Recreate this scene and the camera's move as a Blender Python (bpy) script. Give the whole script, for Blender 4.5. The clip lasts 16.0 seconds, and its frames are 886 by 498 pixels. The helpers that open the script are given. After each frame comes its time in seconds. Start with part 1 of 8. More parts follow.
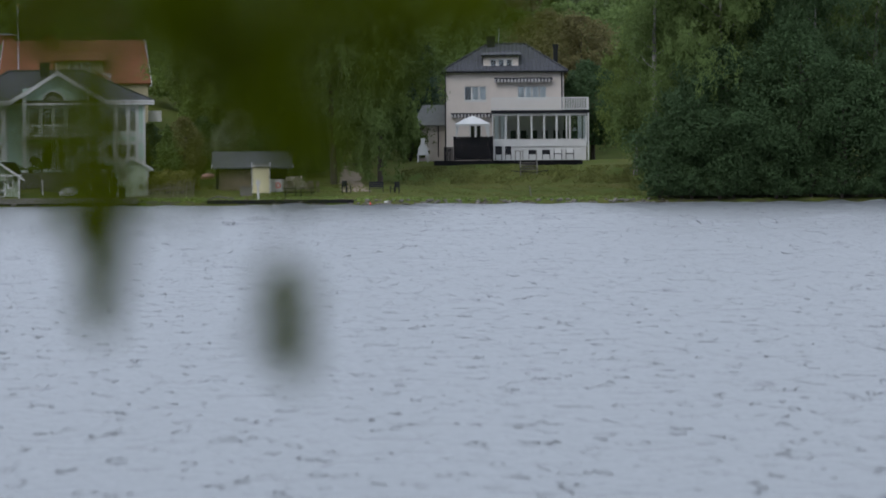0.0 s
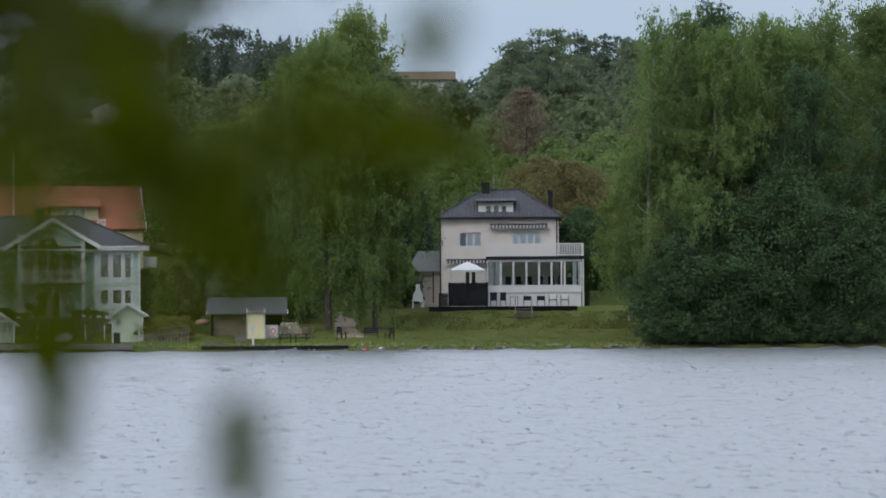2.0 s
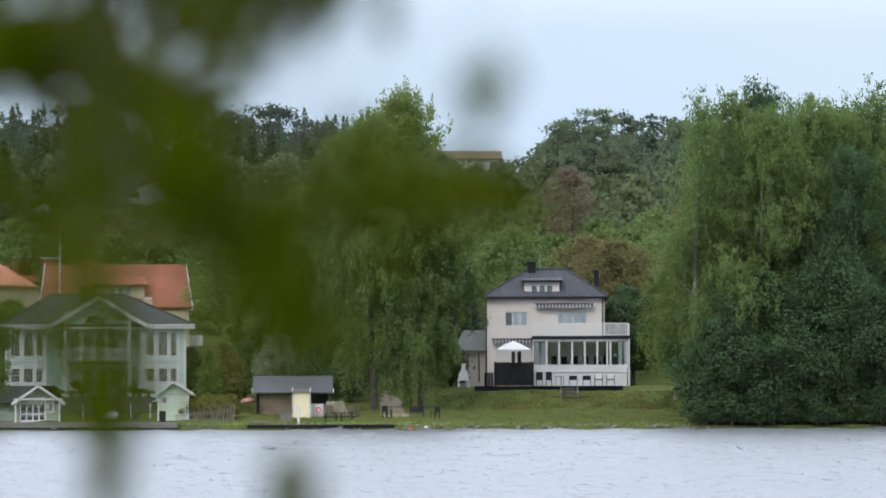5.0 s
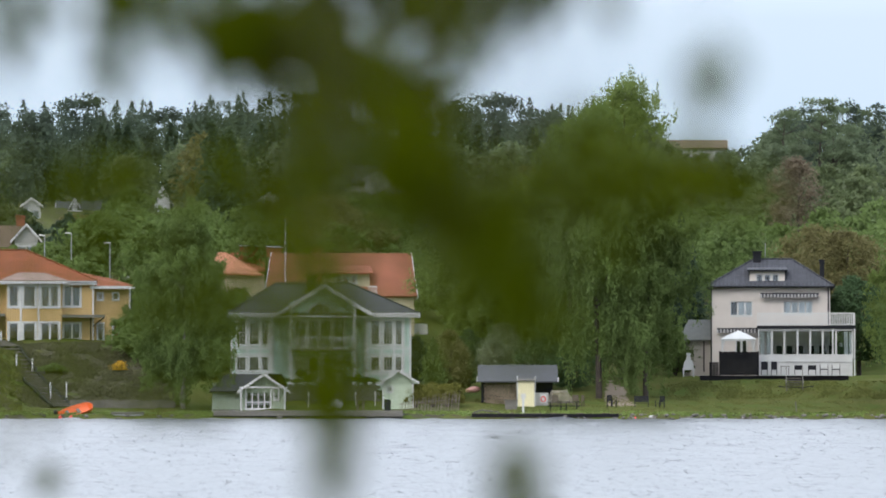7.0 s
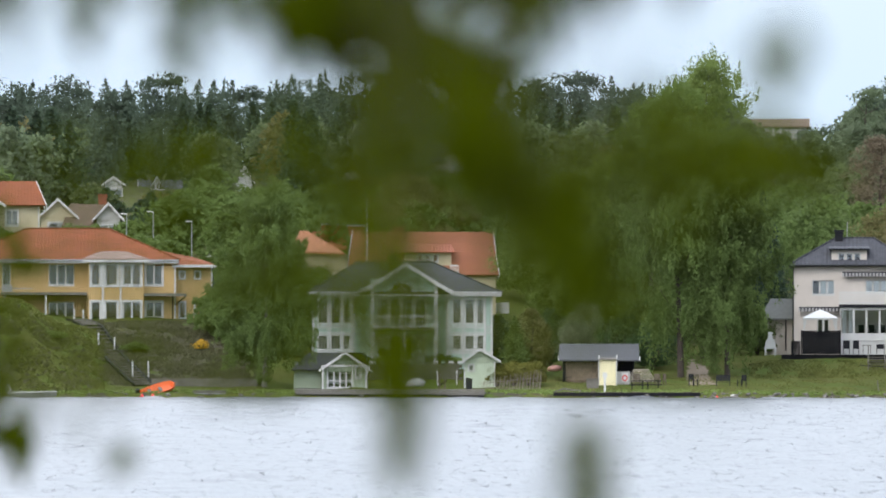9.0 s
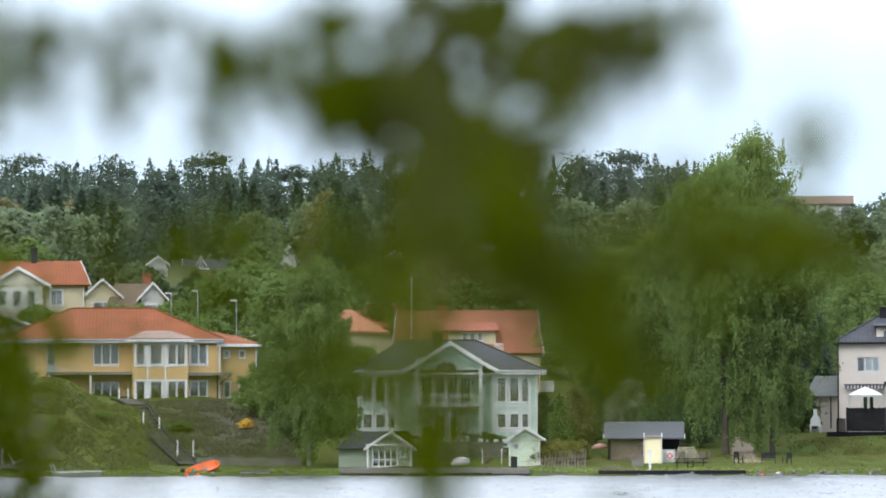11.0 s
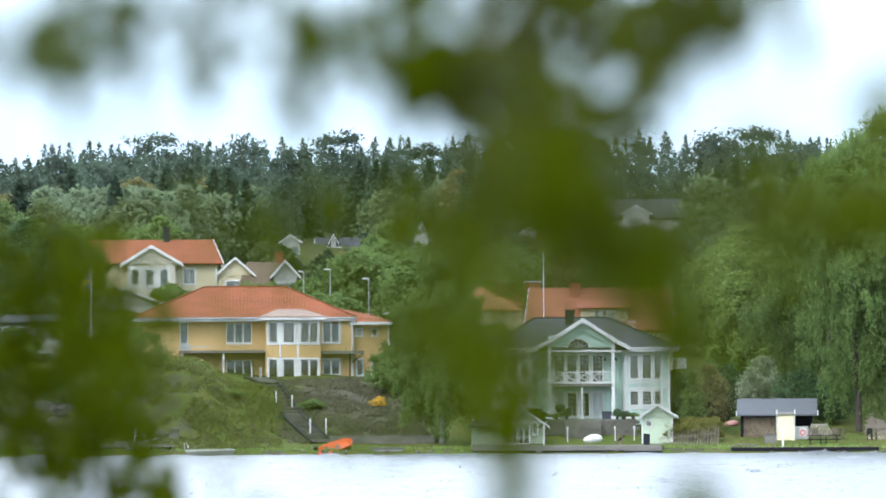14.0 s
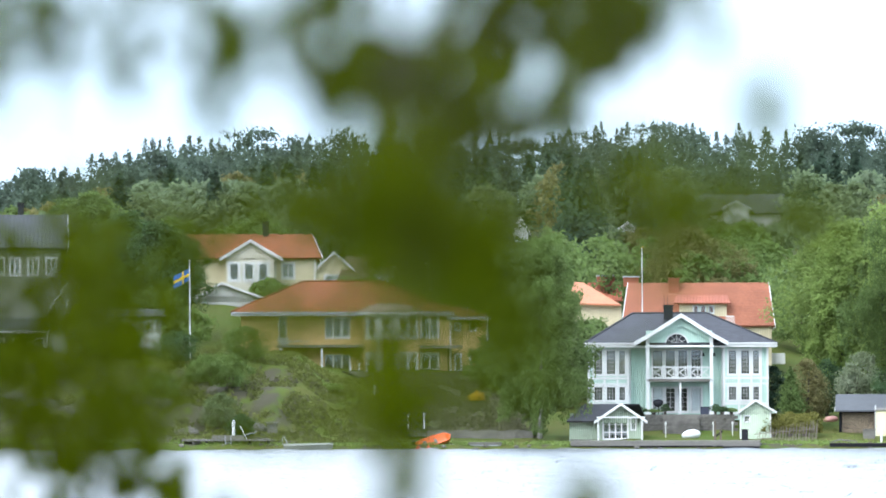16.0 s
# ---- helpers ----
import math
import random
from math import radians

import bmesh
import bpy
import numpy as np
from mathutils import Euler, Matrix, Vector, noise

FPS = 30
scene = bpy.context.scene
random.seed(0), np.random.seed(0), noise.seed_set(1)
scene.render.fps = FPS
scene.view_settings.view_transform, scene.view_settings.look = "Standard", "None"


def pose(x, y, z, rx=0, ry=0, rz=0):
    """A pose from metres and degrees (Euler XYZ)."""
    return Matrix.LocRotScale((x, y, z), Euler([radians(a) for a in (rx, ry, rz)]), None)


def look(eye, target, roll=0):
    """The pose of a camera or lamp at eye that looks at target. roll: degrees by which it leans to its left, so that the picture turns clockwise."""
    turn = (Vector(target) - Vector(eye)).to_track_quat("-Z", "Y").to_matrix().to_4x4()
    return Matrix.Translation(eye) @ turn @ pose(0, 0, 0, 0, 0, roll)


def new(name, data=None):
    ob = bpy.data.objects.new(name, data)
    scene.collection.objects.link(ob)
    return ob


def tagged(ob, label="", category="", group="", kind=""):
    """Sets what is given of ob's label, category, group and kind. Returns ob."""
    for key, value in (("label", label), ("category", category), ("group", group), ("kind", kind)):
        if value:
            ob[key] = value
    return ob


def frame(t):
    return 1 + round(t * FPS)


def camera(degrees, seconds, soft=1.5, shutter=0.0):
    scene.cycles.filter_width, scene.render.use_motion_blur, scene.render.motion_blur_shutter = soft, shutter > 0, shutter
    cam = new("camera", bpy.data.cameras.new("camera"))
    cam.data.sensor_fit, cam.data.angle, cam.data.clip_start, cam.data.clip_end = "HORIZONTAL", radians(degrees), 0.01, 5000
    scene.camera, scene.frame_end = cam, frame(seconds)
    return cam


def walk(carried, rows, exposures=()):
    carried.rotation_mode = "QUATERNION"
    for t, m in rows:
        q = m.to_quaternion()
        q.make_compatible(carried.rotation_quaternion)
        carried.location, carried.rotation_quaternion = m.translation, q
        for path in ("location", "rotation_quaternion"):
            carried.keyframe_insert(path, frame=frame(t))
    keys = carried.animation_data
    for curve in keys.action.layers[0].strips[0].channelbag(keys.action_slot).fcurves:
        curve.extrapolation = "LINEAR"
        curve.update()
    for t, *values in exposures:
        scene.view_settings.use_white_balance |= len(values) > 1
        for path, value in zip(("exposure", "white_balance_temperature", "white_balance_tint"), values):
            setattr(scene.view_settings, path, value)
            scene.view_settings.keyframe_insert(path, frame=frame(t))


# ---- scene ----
# Distances run from the camera's stand; bearings are given in plan units,
# F of them to the radian, 650 straight ahead. EYE is the height over the lake.
F = 8962.0
EYE = 3.0
SHORE = 350.0

cam = camera(10, 16.0, soft=1.75)
cam.data.dof.use_dof = True
cam.data.dof.focus_distance = 372.0
cam.data.dof.aperture_fstop = 3.6


def sight(t, side, lift, px, py, roll):
    az, el = (px - 650.0) / F, (665.0 - py) / F
    eye = Vector((side, 0.0, EYE + lift))
    aim = eye + 100.0 * Vector((math.sin(az), math.cos(az), math.tan(el)))
    return (t, look(eye, aim, roll))


walk(cam, [sight(*r) for r in (
    (0.0, -0.029, 0.033, 1253.0, 822.0, -0.39),
    (0.5, -0.015, 0.033, 1254.6, 782.6, -0.35),
    (1.0, -0.005, 0.031, 1263.2, 729.2, -0.37),
    (1.5, -0.003, 0.029, 1262.4, 647.9, -0.38),
    (2.0, 0.007, 0.022, 1262.9, 563.4, -0.36),
    (2.5, 0.004, 0.013, 1252.7, 493.2, -0.38),
    (3.0, 0.004, 0.004, 1242.2, 432.0, -0.31),
    (3.2, 0.004, 0.000, 1241.0, 412.9, -0.32),
    (5.3, 0.000, 0.000, 1148.3, 423.4, -0.07),
    (5.5, 0.000, 0.000, 1088.4, 424.6, -0.13),
    (6.0, 0.000, 0.000, 933.1, 436.7, -0.06),
    (6.5, 0.000, 0.000, 857.4, 439.5, -0.03),
    (7.0, 0.000, 0.000, 784.0, 441.0, -0.00),
    (7.5, 0.000, 0.000, 724.0, 466.6, 0.02),
    (8.0, 0.003, 0.000, 678.6, 485.3, -0.01),
    (8.2, 0.005, 0.000, 668.0, 488.4, 0.00),
    (10.3, 0.018, 0.006, 591.8, 403.6, -0.15),
    (10.5, 0.019, 0.007, 583.3, 384.0, -0.22),
    (11.0, 0.022, 0.007, 560.7, 339.9, -0.15),
    (11.5, 0.025, 0.007, 523.5, 317.2, -0.24),
    (12.0, 0.030, 0.007, 476.7, 323.7, -0.22),
    (12.5, 0.037, 0.006, 431.5, 339.7, -0.23),
    (13.0, 0.046, 0.005, 397.8, 353.4, -0.21),
    (13.5, 0.056, 0.003, 372.3, 362.5, -0.25),
    (14.0, 0.072, 0.000, 325.7, 378.5, -0.30),
    (14.5, 0.100, 0.000, 262.0, 391.5, -0.21),
    (15.0, 0.180, 0.000, 210.1, 385.0, -0.23),
    (15.5, 0.222, 0.000, 174.5, 383.8, -0.24),
    (16.0, 0.260, 0.000, 146.8, 387.1, -0.16),
)], exposures=(
    (0.0, -1.2, 6350, 12), (1.5, -1.1, 6400, 12), (2.5, -0.8, 6450, 12), (3.2, -0.62, 6450, 12), (5.5, -0.44, 6550, 11), (8.0, -0.34, 6700, 11), (11.0, -0.05, 6600, 9), (13.0, 0.15, 6330, 6), (16.0, 0.40, 6150, 6),
))

# ---- world and sun ----
world = bpy.data.worlds.new("overcast_sky")
scene.world = world
world.use_nodes = True
wn = world.node_tree
bg = wn.nodes["Background"]
sky = wn.nodes.new("ShaderNodeTexSky")
sky.sky_type, sky.sun_disc = "NISHITA", False
sky.sun_elevation, sky.sun_rotation = radians(42), radians(215)
sky.air_density, sky.dust_density, sky.ozone_density = 1.0, 2.5, 1.5
veil = wn.nodes.new("ShaderNodeMix")
veil.data_type = "RGBA"
veil.inputs[0].default_value = 0.72
cloud = wn.nodes.new("ShaderNodeTexNoise")
cloud.inputs["Scale"].default_value, cloud.inputs["Detail"].default_value = 2.2, 4
ramp = wn.nodes.new("ShaderNodeValToRGB")
ramp.color_ramp.elements[0].color = (9.2, 10.4, 12.1, 1)
ramp.color_ramp.elements[1].color = (11.9, 12.5, 13.6, 1)
ramp.color_ramp.elements[0].position, ramp.color_ramp.elements[1].position = 0.35, 0.7
wn.links.new(cloud.outputs["Fac"], ramp.inputs[0])
wn.links.new(sky.outputs[0], veil.inputs[6])
wn.links.new(ramp.outputs[0], veil.inputs[7])
# an overcast sky is about three times as bright overhead as at the horizon
way = wn.nodes.new("ShaderNodeTexCoord")
split = wn.nodes.new("ShaderNodeSeparateXYZ")
wn.links.new(way.outputs["Generated"], split.inputs[0])
rise = wn.nodes.new("ShaderNodeMapRange")
rise.inputs[1].default_value, rise.inputs[2].default_value, rise.inputs[3].default_value, rise.inputs[4].default_value = 0.07, 0.16, 1.28, 3.0
wn.links.new(split.outputs[2], rise.inputs[0])
gain = wn.nodes.new("ShaderNodeVectorMath")
gain.operation = "SCALE"
wn.links.new(veil.outputs[2], gain.inputs[0])
wn.links.new(rise.outputs[0], gain.inputs["Scale"])
# clearer blue low down, grey cloud above
low = wn.nodes.new("ShaderNodeMapRange")
low.inputs[1].default_value, low.inputs[2].default_value = 0.05, 0.13
wn.links.new(split.outputs[2], low.inputs[0])
blue = wn.nodes.new("ShaderNodeMix")
blue.data_type = "RGBA"
blue.inputs[6].default_value, blue.inputs[7].default_value = (0.89, 1.0, 1.09, 1), (1, 1, 1, 1)
wn.links.new(low.outputs[0], blue.inputs[0])
hue = wn.nodes.new("ShaderNodeVectorMath")
hue.operation = "MULTIPLY"
wn.links.new(gain.outputs[0], hue.inputs[0])
wn.links.new(blue.outputs[2], hue.inputs[1])
wn.links.new(hue.outputs[0], bg.inputs[0])
bg.inputs[1].default_value = 0.1
sun = new("sun", bpy.data.lights.new("sun", "SUN"))
sun.data.energy, sun.data.angle, sun.data.color = 1.5, radians(25), (1.0, 0.95, 0.87)
sun.matrix_world = look((-60, -90, 105), (0, 0, 0))


# ---- materials ----
def material(name, base, rough=0.7, vary=0.25, grain=3.0, bump=0.0, bump_scale=20.0, metal=0.0, second=None, stretch=(1, 1, 1), island=False, leaf=0.0, spec=0.5):
    """A surface with variation at two scales, fine relief and, for leaves, light that passes through."""
    m = bpy.data.materials.new(name)
    m.use_nodes = True
    nt = m.node_tree
    b = nt.nodes["Principled BSDF"]
    b.inputs["Roughness"].default_value = rough
    b.inputs["Metallic"].default_value = metal
    b.inputs["Specular IOR Level"].default_value = spec
    co = nt.nodes.new("ShaderNodeTexCoord")
    mp = nt.nodes.new("ShaderNodeMapping")
    mp.inputs["Scale"].default_value = stretch
    nt.links.new(co.outputs["Object"], mp.inputs[0])
    big = nt.nodes.new("ShaderNodeTexNoise")
    big.inputs["Scale"].default_value, big.inputs["Detail"].default_value = grain * 0.15, 3
    fine = nt.nodes.new("ShaderNodeTexNoise")
    fine.inputs["Scale"].default_value, fine.inputs["Detail"].default_value = grain, 5
    for n in (big, fine):
        nt.links.new(mp.outputs[0], n.inputs["Vector"])
    mix = nt.nodes.new("ShaderNodeMix")
    mix.data_type = "RGBA"
    c2 = second or tuple(c * (1 - vary) for c in base)
    mix.inputs[6].default_value = (*base, 1)
    mix.inputs[7].default_value = (*c2, 1)
    add = nt.nodes.new("ShaderNodeMath")
    add.operation = "ADD"
    nt.links.new(big.outputs["Fac"], add.inputs[0])
    nt.links.new(fine.outputs["Fac"], add.inputs[1])
    span = nt.nodes.new("ShaderNodeMapRange")
    span.inputs[1].default_value, span.inputs[2].default_value = 0.75, 1.25
    nt.links.new(add.outputs[0], span.inputs[0])
    nt.links.new(span.outputs[0], mix.inputs[0])
    colour = mix.outputs[2]
    if island:
        geo = nt.nodes.new("ShaderNodeNewGeometry")
        info = nt.nodes.new("ShaderNodeObjectInfo")
        both = nt.nodes.new("ShaderNodeMath")
        both.operation = "MULTIPLY_ADD"
        both.inputs[1].default_value, both.inputs[2].default_value = 0.2, 0.9
        nt.links.new(geo.outputs["Random Per Island"], both.inputs[0])
        own = nt.nodes.new("ShaderNodeMath")
        own.operation = "MULTIPLY_ADD"
        own.inputs[1].default_value, own.inputs[2].default_value = 0.24, 0.88
        nt.links.new(info.outputs["Random"], own.inputs[0])
        prod = nt.nodes.new("ShaderNodeMath")
        prod.operation = "MULTIPLY"
        nt.links.new(both.outputs[0], prod.inputs[0])
        nt.links.new(own.outputs[0], prod.inputs[1])
        hsv = nt.nodes.new("ShaderNodeHueSaturation")
        nt.links.new(prod.outputs[0], hsv.inputs["Value"])
        nt.links.new(colour, hsv.inputs["Color"])
        colour = hsv.outputs[0]
    nt.links.new(colour, b.inputs["Base Color"])
    if bump:
        bt = nt.nodes.new("ShaderNodeTexNoise")
        bt.inputs["Scale"].default_value, bt.inputs["Detail"].default_value = bump_scale, 4
        nt.links.new(mp.outputs[0], bt.inputs["Vector"])
        bp = nt.nodes.new("ShaderNodeBump")
        bp.inputs["Strength"].default_value, bp.inputs["Distance"].default_value = bump, 0.05
        nt.links.new(bt.outputs["Fac"], bp.inputs["Height"])
        nt.links.new(bp.outputs[0], b.inputs["Normal"])
    if leaf:
        tr = nt.nodes.new("ShaderNodeBsdfTranslucent")
        nt.links.new(colour, tr.inputs["Color"])
        ms = nt.nodes.new("ShaderNodeMixShader")
        ms.inputs[0].default_value = leaf
        nt.links.new(b.outputs[0], ms.inputs[1])
        nt.links.new(tr.outputs[0], ms.inputs[2])
        nt.links.new(ms.outputs[0], nt.nodes["Material Output"].inputs[0])
    return m


def ribbed(m, axis, pitch, depth, sharp=False):
    """Adds regular ribs (boards, tile courses) across one axis to a material's relief."""
    nt = m.node_tree
    b = nt.nodes["Principled BSDF"]
    co = nt.nodes.new("ShaderNodeTexCoord")
    wv = nt.nodes.new("ShaderNodeTexWave")
    wv.bands_direction = axis
    wv.wave_profile = "SAW" if sharp else "SIN"
    wv.inputs["Scale"].default_value = 0.314 / pitch
    wv.inputs["Distortion"].default_value = 0.0
    nt.links.new(co.outputs["Object"], wv.inputs["Vector"])
    bp = nt.nodes.new("ShaderNodeBump")
    bp.inputs["Strength"].default_value, bp.inputs["Distance"].default_value = 1.0, depth
    nt.links.new(wv.outputs["Fac"], bp.inputs["Height"])
    old = b.inputs["Normal"].links
    if old:
        nt.links.new(old[0].from_socket, bp.inputs["Normal"])
    nt.links.new(bp.outputs[0], b.inputs["Normal"])
    return m


def glass(name, tint=(0.90, 0.93, 0.94)):
    m = bpy.data.materials.new(name)
    m.use_nodes = True
    nt = m.node_tree
    nt.nodes.remove(nt.nodes["Principled BSDF"])
    a = nt.nodes.new("ShaderNodeBsdfTransparent")
    a.inputs[0].default_value = (*tint, 1)
    g = nt.nodes.new("ShaderNodeBsdfGlossy")
    g.inputs["Roughness"].default_value = 0.02
    fr = nt.nodes.new("ShaderNodeFresnel")
    fr.inputs[0].default_value = 1.5
    gain = nt.nodes.new("ShaderNodeMath")
    gain.inputs[1].default_value = 0.05
    nt.links.new(fr.outputs[0], gain.inputs[0])
    ms = nt.nodes.new("ShaderNodeMixShader")
    nt.links.new(gain.outputs[0], ms.inputs[0])
    nt.links.new(a.outputs[0], ms.inputs[1])
    nt.links.new(g.outputs[0], ms.inputs[2])
    nt.links.new(ms.outputs[0], nt.nodes["Material Output"].inputs[0])
    return m


WHITE = material("white_paint", (0.56, 0.567, 0.56), 0.5, 0.1, 2.0)
CREAM = material("cream_render", (0.60, 0.55, 0.51), 0.85, 0.10, 1.5, 0.3, 30)
SLATE = ribbed(ribbed(material("dark_roof_tile", (0.054, 0.058, 0.072), 0.8, 0.35, 2.5), "Z", 0.2, 0.16, True), "X", 0.3, 0.04)
SHINGLE = ribbed(material("charcoal_roof_sheet", (0.050, 0.052, 0.064), 0.85, 0.3, 2.5), "Z", 0.22, 0.20, True)
TILE = ribbed(ribbed(material("orange_clay_tile", (0.245, 0.066, 0.024), 0.8, 0.3, 5.0), "Z", 0.22, 0.20, True), "X", 0.28, 0.014)
TILE_PALE = ribbed(material("pale_clay_tile", (0.30, 0.104, 0.056), 0.8, 0.25, 5.0), "Z", 0.22, 0.20, True)
TILE_DULL = ribbed(ribbed(material("weathered_clay_tile", (0.30, 0.085, 0.045), 0.8, 0.35, 3.0), "Z", 0.16, 0.05, True), "X", 0.25, 0.03)
MINT = ribbed(material("mint_green_boards", (0.385, 0.53, 0.46), 0.6, 0.1, 2.0), "X", 0.16, 0.02)
SAGE = ribbed(material("sage_green_boards", (0.29, 0.35, 0.265), 0.6, 0.12, 2.0), "X", 0.14, 0.02)
OCHRE = ribbed(material("ochre_yellow_boards", (0.50, 0.335, 0.145), 0.65, 0.1, 2.0), "X", 0.18, 0.02)
BUFF = ribbed(material("pale_yellow_boards", (0.49, 0.43, 0.29), 0.65, 0.1, 2.0), "X", 0.18, 0.02)
HUTGREEN = ribbed(material("pale_green_boards", (0.44, 0.52, 0.40), 0.6, 0.12, 2.0), "X", 0.14, 0.02)
BUTTER = ribbed(material("butter_yellow_boards", (0.72, 0.66, 0.42), 0.65, 0.1, 2.0), "X", 0.12, 0.02)
GREYWALL = material("pale_grey_boards", (0.38, 0.38, 0.365), 0.7, 0.15, 2.0)
BLACK = material("black_metal", (0.012, 0.013, 0.018), 0.6, 0.2, 3.0, spec=0.2)
DARKWOOD = material("dark_stained_wood", (0.013, 0.013, 0.016), 0.8, 0.3, 4.0, 0.3, 15, spec=0.1)
GREYWOOD = material("weathered_grey_wood", (0.16, 0.15, 0.135), 0.85, 0.35, 3.0, 0.5, 12, stretch=(1, 6, 6))
WOOD = material("brown_wood", (0.105, 0.082, 0.060), 0.8, 0.35, 3.0, 0.5, 12)
BRICK = material("red_brick", (0.27, 0.085, 0.05), 0.9, 0.35, 5.0, 0.4, 12)
STONE = material("grey_stone", (0.15, 0.14, 0.125), 0.9, 0.5, 2.0, 0.8, 8, island=True)
ROCK = material("lichened_rock", (0.095, 0.086, 0.074), 0.95, 0.5, 1.2, 1.0, 3)
GRAVEL = material("gravel_path", (0.36, 0.31, 0.26), 0.95, 0.25, 4.0, 0.8, 20)
CURTAIN = material("pale_curtain", (0.90, 0.90, 0.89), 0.9, 0.12, 4.0, stretch=(6, 1, 1))
# The dimness of unlit rooms is put into this dark colour.
ROOM = material("dim_room_plaster", (0.11, 0.108, 0.10), 0.9, 0.2, 1.0)
PANE = glass("window_glass")
ORANGE = material("orange_hull", (0.72, 0.13, 0.03), 0.4, 0.15, 3.0)
RED = material("red_plastic", (0.65, 0.04, 0.03), 0.4, 0.1, 3.0)
BLUE = material("blue_cloth", (0.02, 0.10, 0.34), 0.8, 0.1, 3.0)
YELLOW = material("yellow_cloth", (0.75, 0.48, 0.03), 0.8, 0.1, 3.0)
BARK = material("grey_bark", (0.075, 0.06, 0.05), 0.95, 0.5, 3.0, 0.8, 10)
BIRCHBARK = material("birch_bark", (0.26, 0.25, 0.23), 0.85, 0.75, 2.2, 0.4, 10)
LOGS = material("split_logs", (0.32, 0.25, 0.18), 0.9, 0.6, 6.0, 0.6, 10, island=True)
STEEL = material("grey_steel", (0.35, 0.36, 0.37), 0.4, 0.15, 3.0, metal=0.6)
# Leaf tones set by brightness: exposure differences are put into the colour, not species.
LEAF_BRIGHT = material("bright_leaf", (0.215, 0.290, 0.085), 0.6, 0.3, 0.5, island=True, leaf=0.55, spec=0.1)
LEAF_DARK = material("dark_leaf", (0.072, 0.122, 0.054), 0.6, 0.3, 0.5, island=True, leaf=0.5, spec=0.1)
LEAF_MID = material("mid_leaf", (0.150, 0.215, 0.070), 0.6, 0.3, 0.5, island=True, leaf=0.55, spec=0.1)
LEAF_RUST = material("bronze_leaf", (0.190, 0.175, 0.075), 0.6, 0.3, 0.5, island=True, leaf=0.5, spec=0.1)
LEAF_GREY = material("pale_leaf", (0.135, 0.172, 0.082), 0.6, 0.3, 0.5, island=True, leaf=0.5, spec=0.1)
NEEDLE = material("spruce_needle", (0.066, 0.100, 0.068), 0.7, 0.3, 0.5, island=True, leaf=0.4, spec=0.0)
# Far needles: distance haze is put into the colour, paler and bluer.
NEEDLE_FAR = material("hazed_needle", (0.098, 0.132, 0.098), 0.7, 0.3, 0.5, island=True, leaf=0.4, spec=0.0)
HEATHER = material("heather_sprig", (0.140, 0.135, 0.085), 0.8, 0.3, 0.5, island=True, leaf=0.3, spec=0.1)
LEAF_DRY = material("olive_grass", (0.150, 0.168, 0.052), 0.7, 0.35, 0.5, island=True, leaf=0.3, spec=0.1)
PALEPOLE = material("pale_split_poles", (0.22, 0.19, 0.15), 0.9, 0.3, 3.0, 0.4, 12)
STRIPE_DARK = material("awning_navy_stripe", (0.07, 0.07, 0.085), 0.9, 0.2, 3.0)
STRIPE_PALE = material("awning_pale_stripe", (0.42, 0.42, 0.42), 0.9, 0.15, 3.0)
LEAF_GOLD = material("golden_hedge_leaf", (0.19, 0.185, 0.05), 0.6, 0.3, 0.5, island=True, leaf=0.5, spec=0.1)
LEAF_PETAL = material("blossom_and_leaf", (0.38, 0.42, 0.30), 0.6, 0.3, 0.5, second=(0.16, 0.21, 0.09), island=True, leaf=0.5, spec=0.1)
# Pale boards coloured darker; dimming by the leaves in front is put in.
DIMMED = material("dimmed_grey_green_boards", (0.20, 0.21, 0.18), 0.8, 0.25, 2.0)
LEAF_BARE = material("budding_twigs", (0.21, 0.170, 0.120), 0.7, 0.3, 0.5, island=True, leaf=0.5, spec=0.1)
PORCH = material("pale_cream_boards", (0.52, 0.485, 0.40), 0.65, 0.1, 2.0)
BROWNROOF = material("brown_roof_felt", (0.115, 0.078, 0.052), 0.9, 0.3, 2.0)
BLOSSOM = material("yellow_blossom", (0.60, 0.36, 0.02), 0.7, 0.2, 1.0, island=True, leaf=0.2)
NEAR_LEAF = material("near_birch_leaf", (0.063, 0.084, 0.002), 0.7, 0.25, 8.0, island=True, leaf=0.5, spec=0.0)
# Far leaves: the haze of distance is mixed into both greens.
LEAF_FAR = material("hazed_leaf", (0.155, 0.205, 0.112), 0.7, 0.3, 0.5, second=(0.125, 0.155, 0.098), island=True, leaf=0.5, spec=0.05)


# ---- mesh helpers ----
def part(name, bm, mat, parent=None, label=""):
    me = bpy.data.meshes.new(name)
    bm.to_mesh(me)
    bm.free()
    me.materials.append(mat)
    ob = new(name, me)
    ob.parent = parent
    return tagged(ob, label)


def cloud_mesh(name, verts, faces, mat, parent=None, label=""):
    me = bpy.data.meshes.new(name)
    n, k = faces.shape
    me.vertices.add(len(verts))
    me.vertices.foreach_set("co", np.ascontiguousarray(verts, dtype=np.float32).ravel())
    me.loops.add(n * k)
    me.loops.foreach_set("vertex_index", np.ascontiguousarray(faces, dtype=np.int32).ravel())
    me.polygons.add(n)
    me.polygons.foreach_set("loop_start", np.arange(0, n * k, k, dtype=np.int32))
    me.update(calc_edges=True)
    me.materials.append(mat)
    ob = new(name, me)
    ob.parent = parent
    return tagged(ob, label)


